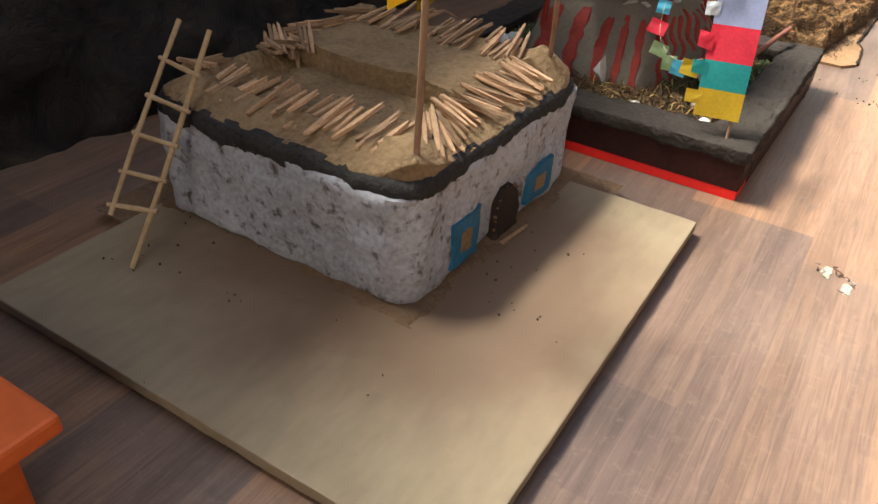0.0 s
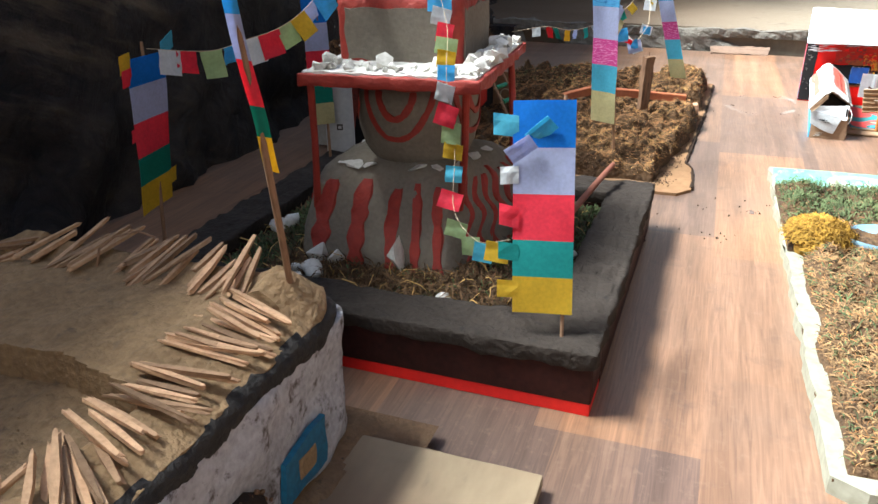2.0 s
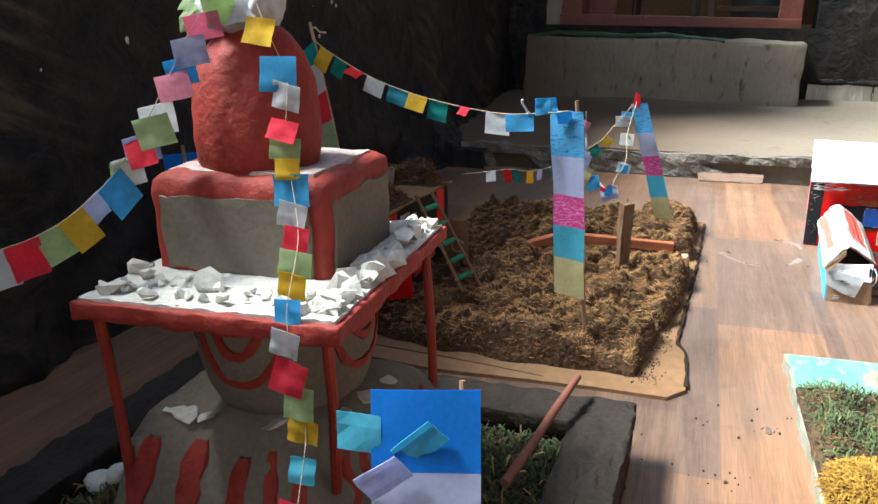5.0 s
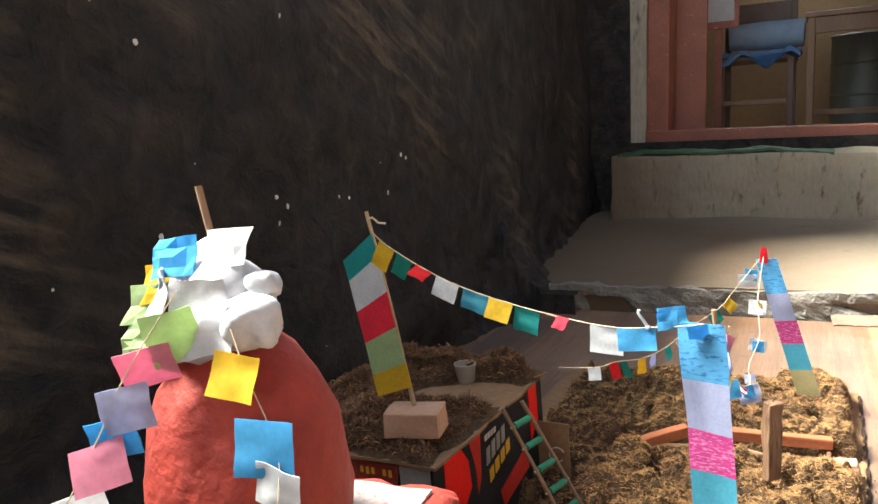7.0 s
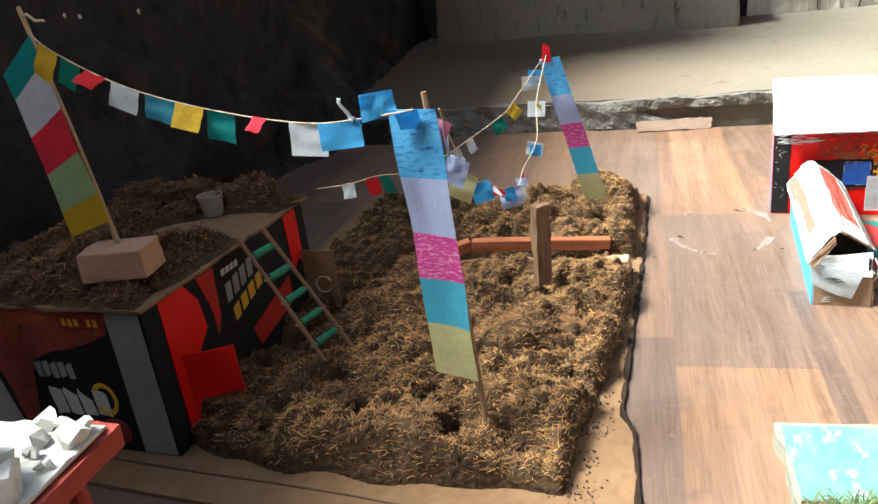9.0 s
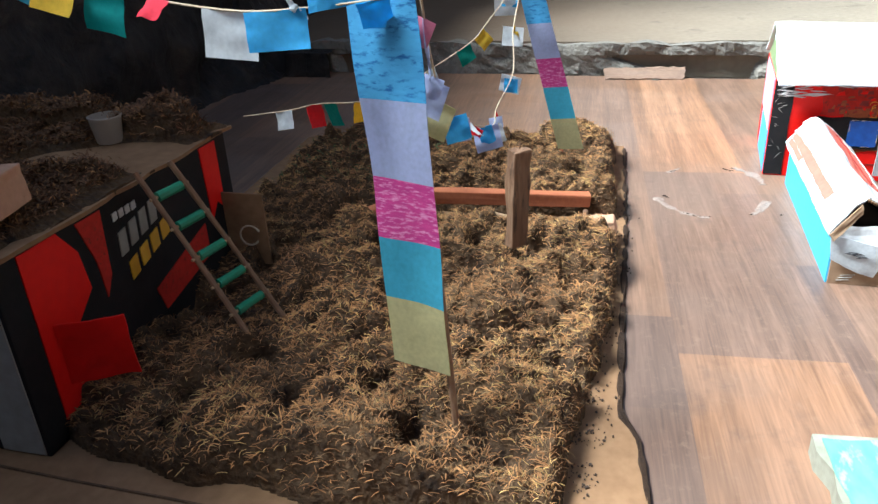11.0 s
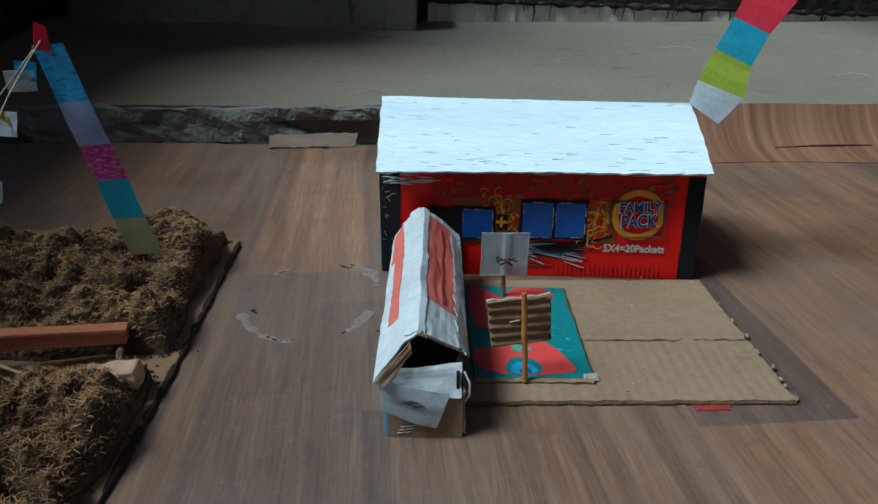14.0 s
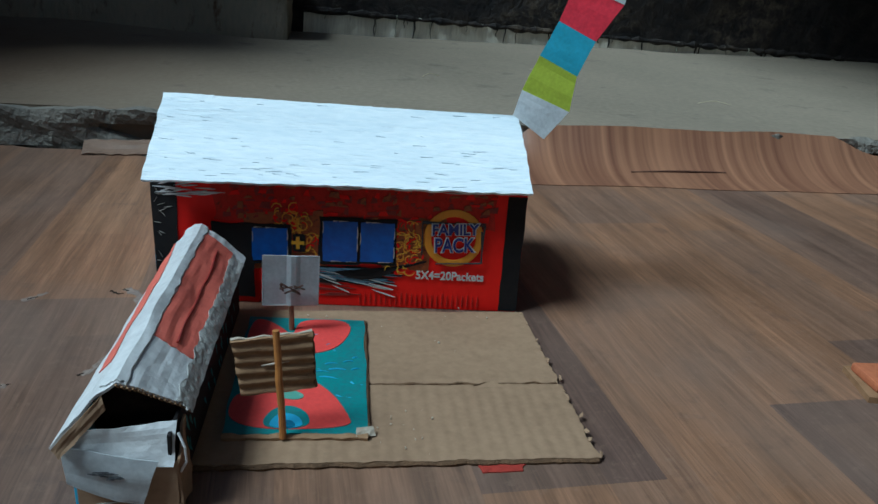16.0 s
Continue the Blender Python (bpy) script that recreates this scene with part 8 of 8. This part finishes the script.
def tunnel():
    """Long taped porch: its ridge is a crumpled band of white tape, its slopes painted salmon."""
    t = thing("entrance_tunnel", "long taped cardboard porch with a white and salmon ridge roof", "model porch", TUNNEL)
    w, L, h = 0.034, 0.345, 0.070
    part("wall", box((0.003, L, h), (-w, L / 2, h / 2), 0.0008), SKYBLUE, t, "light blue side wall")
    wall = part("wall", box((0.003, L, h), (w, L / 2, h / 2), 0.0008), BLACKPRINT, t, "dark printed side wall")
    rnd = random.Random(14)
    b = None
    for i in range(26):          # teal drips on the dark side
        y, z = rnd.uniform(0.02, 0.30), rnd.uniform(0.012, 0.060)
        b = prism([(y, z), (y + 0.002, z - 0.004), (y + rnd.uniform(0.004, 0.012), z - 0.012), (y + 0.004, z)], 0.0, 0.0019 + 0.00001 * i, b)
    b.transform(pose(w, 0, 0, 90, 0, 90))
    tagged(part("brush_stroke", b, TEAL, wall), "teal brush marks", "", "", "stuff")
    part("back", box((2 * w - 0.003, 0.003, h), (0, L - 0.002, h / 2)), CARD, t)
    part("front", box((2 * w + 0.004, 0.003, 0.048), (0.003, 0.000, 0.024), 0.0006), FLATCARD, t, "torn brown cardboard front")
    side = sheet((w + 0.006, -0.001, 0.002), (w + 0.004, 0.030, 0.002), (w + 0.005, -0.001, 0.050), (w + 0.003, 0.034, 0.066), 8, 10, 0.002, 0.004, 4.0, ragged=0.002)
    part("corner_flap", side, FLATCARD, t, "torn cardboard corner flap")
    section = ((-0.043, 0.066), (-0.0335, 0.0765), (-0.024, 0.087), (-0.0145, 0.0975), (-0.003, 0.1045), (0.010, 0.0965), (0.021, 0.0875), (0.033, 0.0775), (0.043, 0.067))

    def top(u, y):
        """A point of the roof: u from eave to eave, y along the ridge."""
        k = min(len(section) - 2, int(u * (len(section) - 1)))
        f = u * (len(section) - 1) - k
        x, z = (section[k][i] + (section[k + 1][i] - section[k][i]) * f for i in (0, 1))
        x += 0.002 * noise.noise(Vector((u * 4, y * 18, 1))) - 0.006 * max(0, (y - 0.25) / 0.1) * (0.2 < u < 0.5)
        z += 0.0022 * noise.noise(Vector((u * 5, y * 11, 5))) + 0.0009 * noise.noise(Vector((u * 17, y * 34, 2)))
        return Vector((x, y, z))

    def cloth(u0, u1, y0, y1, nu, ny, thick, lift, ragged, seed):
        b = bmesh.new()
        lay = []
        for side in (0, 1):
            g = []
            for j in range(ny + 1):
                for i in range(nu + 1):
                    f, k = i / nu, j / ny
                    y = y0(u0 + (u1 - u0) * f) + (y1 - y0(u0 + (u1 - u0) * f)) * k
                    u = u0 + (u1 - u0) * f
                    if ragged and i in (0, nu):
                        u += ragged * noise.noise(Vector((y * 70, i, seed)))
                    if ragged and j in (0, ny):
                        y += 0.2 * ragged * noise.noise(Vector((u * 40, j, seed)))
                    p = top(min(0.999, max(0.0, u)), y)
                    out = Vector((u - 0.5, 0, 0.7)).normalized()
                    g.append(b.verts.new(p + out * (lift + (thick if side else 0))))
            lay.append(g)
        w1 = nu + 1
        for k, g in enumerate(lay):
            for j in range(ny):
                for i in range(nu):
                    q = (g[j * w1 + i], g[j * w1 + i + 1], g[(j + 1) * w1 + i + 1], g[(j + 1) * w1 + i])
                    b.faces.new(q if k else q[::-1])
        rim = [i for i in range(nu)] + [j * w1 + nu for j in range(ny)] + [ny * w1 + i for i in range(nu, 0, -1)] + [j * w1 for j in range(ny, 0, -1)]
        for p, q in zip(rim, rim[1:] + rim[:1]):
            b.faces.new((lay[0][p], lay[0][q], lay[1][q], lay[1][p]))
        return b
    gable = lambda u: 0.010 + (0.026 * max(0.0, u - 0.42) / 0.58 if u > 0.42 else -0.020 * (0.42 - u) / 0.42)
    roof = part("roof", cloth(0.0, 1.0, gable, L + 0.004, 40, 80, 0.0022, 0.0, 0.02, 1.0), TAPE, t, "cardboard roof under crumpled white tape")
    part("paint", cloth(0.115, 0.235, lambda u: 0.075, L - 0.004, 6, 60, 0.0006, 0.0024, 0.012, 2.0), SALMON, roof, "salmon painted strip")
    part("paint", cloth(0.045, 0.115, lambda u: 0.235, L - 0.010, 4, 20, 0.0006, 0.0024, 0.012, 2.5), SALMON, roof, "salmon painted patch")
    part("paint", cloth(0.565, 0.865, lambda u: 0.092, L - 0.012, 14, 60, 0.0006, 0.0024, 0.014, 3.0), SALMON, roof, "salmon painted panel")
    part("tape", cloth(0.86, 0.995, lambda u: 0.030, L - 0.02, 8, 70, 0.0014, 0.0026, 0.025, 6.0), TAPEGREY, roof, "crumpled grey tape along the eave")
    part("crease", tube([top(0.73, 0.10 + 0.01 * i) + Vector((0.0012, 0, 0.0034)) for i in range(22)], 0.0009, 5, None, 0.5), DEEPRED, roof, "dark crease in the painted panel")
    part("tape", cloth(0.36, 0.56, lambda u: 0.016, L + 0.006, 10, 70, 0.0012, 0.0026, 0.02, 4.0), TAPE, roof, "white tape folded over the ridge")
    # torn gable edges: fluted board on one slope, a bare strip on the other
    g = None
    for i in range(15):
        u = 0.50 + 0.47 * i / 14
        p = top(u, gable(u)) + Vector((0, -0.0010, 0.0006))
        g = tube([p, p + Vector((0.0012, 0.003, -0.0040)), p + Vector((0.0028, 0.002, -0.0005))], 0.0008, 5, g, 0.3)
    tagged(part("fluting", g, CARDRIB, roof), "open flutes of the torn cardboard", "", "", "stuff")
    g = sheet(top(0.03, -0.009) + Vector((0.003, -0.002, -0.009)), top(0.42, 0.006) + Vector((0.002, -0.002, -0.010)), top(0.0, -0.009) + Vector((0.0, -0.001, 0.001)), top(0.42, 0.006) + Vector((0, -0.001, 0.002)), 10, 4, 0.002, 0.002, 3.0, ragged=0.001)
    part("gable_strip", g, FLATCARD, roof, "bare strip of cardboard under the gable")
    # near-black panel paints the shade inside the porch
    b = prism([(-w + 0.002, 0.036), (w - 0.002, 0.036), (w - 0.002, h), (0.0, 0.094), (-w + 0.002, h)], -0.002, 0.0)
    b.transform(pose(0, 0.045, 0, 90, 0, 0))
    part("opening", b, DARKHOLE, t, "dark panel for the shade inside the opening")
    # tape and a bellied paper label across the front
    b = sheet((-w - 0.003, -0.0030, 0.046), (w + 0.003, -0.0030, 0.046), (-w - 0.001, 0.002, 0.073), (w + 0.004, 0.010, 0.076), 14, 8, 0.0008, 0.003, 8.0, ragged=0.0012)
    part("tape", b, TAPE, t, "strip of white tape")
    b = sheet((-w - 0.002, -0.0048, 0.036), (w * 0.42, -0.0048, 0.018), (-w - 0.006, -0.0042, 0.066), (w * 0.80, -0.0042, 0.052), 18, 12, 0.0008, 0.002, 3.0, ragged=0.0008)
    for v in b.verts:      # the label bellies out and its lower edge is rounded
        f = max(0.0, (0.064 - v.co.z) / 0.045)
        v.co.y -= 0.006 * f * (1.2 - f)
        v.co.z -= 0.006 * f * (1 - ((v.co.x + 0.006) / 0.034) ** 2)
    label = part("paper", b, CLOTH["white"], t, "white paper label over the opening")
    g = None
    for i in range(22):          # smudged print that cannot be read
        a, r = rnd.uniform(0, 6.28), math.sqrt(rnd.random())
        x, z = -0.010 + 0.013 * r * math.cos(a), 0.041 + 0.0042 * r * math.sin(a) - 0.05 * (-0.010 + 0.013 * r * math.cos(a))
        g = rod((x - 0.003, -0.0088, z), (x + 0.003, -0.0088, z + rnd.uniform(-0.001, 0.0015)), 0.0005, 5, g, 0.4, 0.6, 0.0, i, 3)
    tagged(part("label_print", g, INK, label), "smudged grey print", "", "", "stuff")
    for i in range(3):
        part("staple", rod((-0.024 + 0.002 * i, -0.0020, 0.005 + 0.0035 * i), (-0.010 + 0.003 * i, -0.0020, 0.007 + 0.0035 * i), 0.0006, 5), GREYPRINT, t)
    part("tape_loop", tube([(w + 0.006, 0.004, 0.070), (w + 0.011, 0.000, 0.060), (w + 0.011, 0.002, 0.046), (w + 0.006, 0.004, 0.036)], 0.0011, 6), TAPE, t, "curled end of tape")


def forecourt():
    """Flat sheet of corrugated board whose flutes show through, with a torn edge and a crease."""
    C, A, B = Vector((1.782, 1.741, 0)), Vector((-0.300, 0.184, 0)), Vector((0.150, 0.249, 0))

    def height(a, b):
        near = 1.0 if b < 0.42 else max(0.12, 1 - (b - 0.42) * 8)
        flute = 0.00017 * near * math.sin(2 * math.pi * a * 27 + 0.5 * noise.noise(Vector((a * 5, b * 4, 1))))
        return 0.0046 + flute + 0.0010 * noise.fractal(Vector((a * 6, b * 6, 2)), 1, 2, 3) - 0.0024 * math.exp(-((b - 0.43 + 0.02 * noise.noise(Vector((a * 7, 0, 4)))) / 0.008) ** 2)
    bm = grid(0, 1, 0, 1, 240, 60, height, 0.0)
    for v in bm.verts:
        a, b = v.co.x, v.co.y
        if a < 0.001:
            a += 0.012 * noise.fractal(Vector((b * 22, 0, 7)), 1, 2, 3) + (0.03 * max(0, b - 0.43) if b > 0.43 else 0)
        if b < 0.001:
            b += 0.008 * noise.fractal(Vector((a * 16, 3, 7)), 1, 2, 3)
        p = C + A * a + B * b
        v.co.x, v.co.y = p.x, p.y
    f = solo("forecourt", bm, FLATCARD, "flat corrugated cardboard forecourt before the carton house", "cardboard", smooth=True)
    at = lambda a, b, z: C + A * a + B * b + Vector((0, 0, z))
    rnd = random.Random(9)
    part("edge", tube([at(i / 60, -0.004 + 0.008 * noise.noise(Vector((i * 0.27, 3, 7))), 0.0018) for i in range(61)], 0.0021, 6, None, 0.4), CARDEDGE, f, "dark line along the torn edge")
    # dark line in the groove paints the crease's shade
    part("crease", tube([at(0.01 + 0.62 * i / 40, 0.43 + 0.012 * noise.noise(Vector((i * 0.35, 0, 4))), 0.0036) for i in range(41)], 0.0011, 5, None, 0.6), CARDEDGE, f, "crease across the board, its shade drawn as a dark line")
    g = None
    for i in range(13):          # curled paper torn along the far side
        k = (i + rnd.uniform(-0.5, 0.5)) / 13
        p = at(0.004 + rnd.uniform(-0.008, 0.006) + 0.03 * max(0, k - 0.43), k, 0.0050)
        d = (B.normalized() + A.normalized() * rnd.uniform(-0.6, 0.6)).normalized() * rnd.uniform(0.004, 0.011)
        e = Vector((0.0025, -0.0015, rnd.uniform(0.0, 0.003)))
        g = sheet(p, p + d, p + e, p + d * 0.8 + e, 3, 2, 0.0006, 0.001, i, g, 0.001)
    tagged(part("torn_edge", g, FLATCARD, f), "curled torn paper edge", "", "", "stuff")
    g = prism(wavy_outline([(x, y) for x, y in (at(p, q, 0)[:2] for p, q in ((0.18, -0.004), (0.31, -0.004), (0.30, -0.045), (0.20, -0.04)))], 0.004, 0.004, 3), 0.0, 0.0012)
    part("red_stain", g, REDCLAY, f, "scrap of red print under the torn edge")
    crumbs("card_crumbs", 42, [(1.80, 2.02, 0.05, 0.005), (1.70, 2.08, 0.03, 0.006), (1.66, 1.87, 0.02, 0.005)], 0.0022, TORNPAPER, "pale crumbs on the cardboard forecourt", 12)
    # painted mat
    M = [Vector((1.522, 1.944, 0)), Vector((1.628, 1.876, 0)), Vector((1.746, 2.064, 0)), Vector((1.640, 2.140, 0))]

    def on_mat(a, b):
        return M[0].lerp(M[1], a).lerp(M[3].lerp(M[2], a), b)
    out = wavy_outline([(v.x, v.y) for v in M], 0.008, 0.0022, 6)
    m = solo("painted_mat", prism(out, 0.0050, 0.0086), TEAL, "teal and red painted cardboard mat on the forecourt", "mat")

    def blob(pts, mm, z, label=""):
        o = [on_mat(*p) for p in rounded(pts, 3)]
        part("paint", prism([(v.x, v.y) for v in o], 0.0080, z), mm, m, label)
    blob([(0.01, 0.03), (0.90, 0.03), (0.86, 0.14), (0.74, 0.30), (0.55, 0.42), (0.36, 0.38), (0.22, 0.26), (0.01, 0.30)], CORAL, 0.0093, "coral red paint")
    blob([(0.02, 0.50), (0.22, 0.46), (0.42, 0.56), (0.40, 0.82), (0.14, 0.98), (0.02, 0.95)], CORAL, 0.0093)
    blob([(0.38, 0.70), (0.58, 0.62), (0.82, 0.72), (0.92, 0.99), (0.46, 0.99), (0.40, 0.86)], CORAL, 0.0093)
    blob([(0.24, 0.03), (0.60, 0.03), (0.58, 0.14), (0.44, 0.20), (0.30, 0.16)], TEAL, 0.0099)
    blob([(0.30, 0.03), (0.56, 0.03), (0.52, 0.11), (0.40, 0.14), (0.33, 0.10)], SKYBLUE, 0.0104, "light blue paint")
    blob([(0.37, 0.03), (0.50, 0.03), (0.48, 0.075), (0.41, 0.08)], BLUEPAINT, 0.0109)
    blob([(0.34, 0.25), (0.50, 0.23), (0.55, 0.27), (0.45, 0.31), (0.36, 0.30)], MINT, 0.0099, "mint paint")
    g = None
    for i in range(14):          # lighter brush marks in the teal
        a, b = rnd.uniform(0.55, 0.9), rnd.uniform(0.42, 0.6) if i % 2 else rnd.uniform(0.2, 0.98)
        p, q = on_mat(a, b), on_mat(min(0.97, a + rnd.uniform(0.03, 0.14)), b + rnd.uniform(-0.02, 0.02))
        g = rod((p.x, p.y, 0.0086), (q.x, q.y, 0.0086), 0.0009, 5, g, 0.5, 0.4, 0.001, i, 4)
    tagged(part("brush_stroke", g, SKYBLUE, m), "light blue brush marks", "", "", "stuff")
    edge = [M[0].lerp(M[1], i / 16) + Vector((-0.001, -0.002, 0.0066 + 0.0006 * math.sin(i * 2.3))) for i in range(17)]
    part("edge", tube(edge, 0.0030, 6, None, 0.4), CARDRIB, m, "torn corrugated edge")
    part("edge", tube([M[1].lerp(M[2], i / 16) + Vector((0.001, 0, 0.0064)) for i in range(17)], 0.0018, 6, None, 0.5), CARDEDGE, m, "dark cut edge")
    part("torn_paper", sheet(M[1] + Vector((-0.012, 0.002, 0.006)), M[1] + Vector((0.006, -0.004, 0.006)), M[1] + Vector((-0.006, 0.008, 0.012)), M[1] + Vector((0.008, 0.004, 0.012)), 4, 3, 0.001, 0.002, 3.0, None, 0.002), TORNPAPER, m, "pale torn paper corner")


def signs():
    g = thing("signpost", "white paper sign on a twig before the carton house", "sign", pose(1.662, 2.080, 0.0078))
    o = Vector((1.662, 2.080, 0.0078))
    part("stick", rod((0.003, 0.007, 0), (0.004, 0.010, 0.062), 0.003, 8, None, 0.1), POLE, g)
    V3 = lambda x, y, z: Vector((x, y, z)) - o
    q = [V3(1.636, 2.098, 0.042), V3(1.689, 2.071, 0.040), V3(1.637, 2.098, 0.100), V3(1.690, 2.070, 0.098)]
    panel = sheet(*q, 12, 12, 0.0016, 0.001, 4.0)
    ux = (q[1] - q[0]).normalized()
    nrm = Vector((-0.45, -0.89, 0))
    for v in panel.verts:        # a fold down the middle
        d = (v.co - q[0]).dot(ux) / (q[1] - q[0]).length - 0.53
        v.co += nrm * 0.0022 * max(0.0, 1 - abs(d) * 9)
    part("panel", panel, CLOTH["white"], g, "white paper panel with a fold")
    part("rim", tube([q[0] + nrm * 0.0012, q[1] + nrm * 0.0012, q[3] + nrm * 0.0012, q[2] + nrm * 0.0012, q[0] + nrm * 0.0012], 0.0007, 5, None, 0.3), GREYCARD, g, "grey cut edge")
    for a in ((-0.012, 0.005, 0.008, -0.006), (-0.008, -0.007, 0.012, 0.003), (-0.013, -0.001, 0.001, 0.001), (0.0, -0.003, 0.009, -0.008), (0.002, 0.002, 0.014, -0.002), (-0.012, 0.004, -0.009, -0.004)):
        c = V3(1.6625, 2.0815, 0.064) + nrm * 0.0038
        part("ink_stroke", rod(c + ux * a[0] + Vector((0, 0, a[1])), c + ux * a[2] + Vector((0, 0, a[3])), 0.0010, 5, None, 0.4), DARKWOOD, g)
    g = thing("signpost", "corrugated cardboard sign seen from behind on a twig", "sign", pose(1.564, 1.912, 0.0078))
    o = Vector((1.564, 1.912, 0.0078))
    twig = [Vector((0.0, 0.0, 0.0)), Vector((-0.0004, 0.001, 0.03)), Vector((-0.0016, 0.003, 0.058)), Vector((-0.0012, 0.0035, 0.066)), Vector((-0.002, 0.006, 0.102))]
    part("stick", tube(twig, 0.0034, 10, None, 0.12, 0.95, 4), mat("varnished_twig", (0.42, 0.17, 0.04), (0.3, 0.11, 0.03), 0.5, 20, 150), g)
    V3 = lambda x, y, z: Vector((x, y, z)) - o
    q = [V3(1.5395, 1.941, 0.044), V3(1.598, 1.916, 0.047), V3(1.533, 1.943, 0.098), V3(1.595, 1.917, 0.101)]
    nrm = Vector((-0.40, -0.92, 0))
    panel = sheet(*q, 10, 48, 0.0034, 0.0008, 2.0, ragged=0.0014)
    for v in panel.verts:        # flutes of the board
        k = (v.co.z - 0.036) / 0.056
        v.co += nrm * 0.0013 * math.sin(2 * math.pi * k * 5.4 + 0.6 * noise.noise(v.co * 40))
    part("panel", panel, CARDRIB, g, "brown corrugated panel")
    part("torn_edge", tube([q[2].lerp(q[3], i / 10) + nrm * 0.001 + Vector((0, 0, 0.001 * math.sin(i * 2.1))) for i in range(11)], 0.0012, 6, None, 0.5), TORNPAPER, g, "pale torn top edge")
    part("torn_edge", tube([q[1].lerp(q[3], i / 14) + nrm * 0.0014 + Vector((0.0008 * math.sin(i * 3.1), 0, 0)) for i in range(15)], 0.0014, 6, None, 0.6), CARDEDGE, g, "open flutes at the side")
    for sx, ln in ((-1, 0.012), (1, 0.010)):       # thread that ties the board to the twig
        c = q[0].lerp(q[3], 0.5) + nrm * 0.004
        part("thread", rod(c + Vector((0.002 * sx, 0, 0.002)), c + Vector((ln * sx, -0.004 * sx, 0.002 + 0.001 * sx)), 0.0010, 5, None, 0.4), TORNPAPER, g)
    # banner that hangs behind the roof's end
    E0 = [(1.965, 2.075, 0.232), (1.996, 2.053, 0.208), (1.971, 2.07, 0.263), (2.016, 2.037, 0.245), (1.985, 2.06, 0.305), (2.020, 2.034, 0.286), (2.000, 2.049, 0.346), (2.034, 2.024, 0.327), (2.012, 2.041, 0.389), (2.056, 2.010, 0.370), (2.03, 2.03, 0.45), (2.07, 2.0, 0.43)]
    e = thing("prayer_flag", "hanging paper prayer flag by the carton house roof", "prayer flag", pose(1.98, 2.064, 0.22))
    o = Vector((1.98, 2.064, 0.22))
    for i, c in enumerate(("white", "lime", "aqua", "rose", "white")):
        p = [Vector(v) - o for v in E0[2 * i:2 * i + 4]]
        for k in (1, 3):         # the paper is twisted towards the window
            d = p[k] - p[k - 1]
            p[k] = p[k - 1] + Vector((0.40, -0.92, 0)) * 1.12 * Vector((d.x, d.y, 0)).length + Vector((0, 0, d.z))
        part("panel", sheet(*p, 5, 5, 0.0007, 0.002, i * 1.0), CLOTH[c], e)


def orange_house():
    o = thing("orange_house", "small orange painted model with a jutting flat roof", "model house", pose(-0.180, 0.336, 0, 0, 0, -27))
    part("body", box((0.16, 0.14, 0.085), (-0.03, 0.0, 0.0425), 0.004), ORANGE, o)
    b = box((0.22, 0.19, 0.018), (-0.03, 0.0, 0.094), 0.004)
    part("roof", b, ORANGE, o, "orange painted flat roof")
    solo("paper_note", sheet((-0.04, -0.05, 0), (0.04, -0.04, 0), (-0.04, 0.06, 0), (0.03, 0.06, 0.004), 4, 4, 0.0008, 0.002), CLOTH["white"], "white paper lying on the orange model", "paper", pose(-0.220, 0.413, 0.1035, 0, 0, 20))
    solo("wood_block", box((0.05, 0.03, 0.02), (0, 0, 0.01), 0.002), LADDERWOOD, "pale wooden block on the floor", "block", pose(-0.075, 0.325, 0, 0, 0, 10))


floor()
walls()
platform()
doorway()
mud_house()
plot()
stupa()
field()
hut()
garden()
shop()
orange_house()
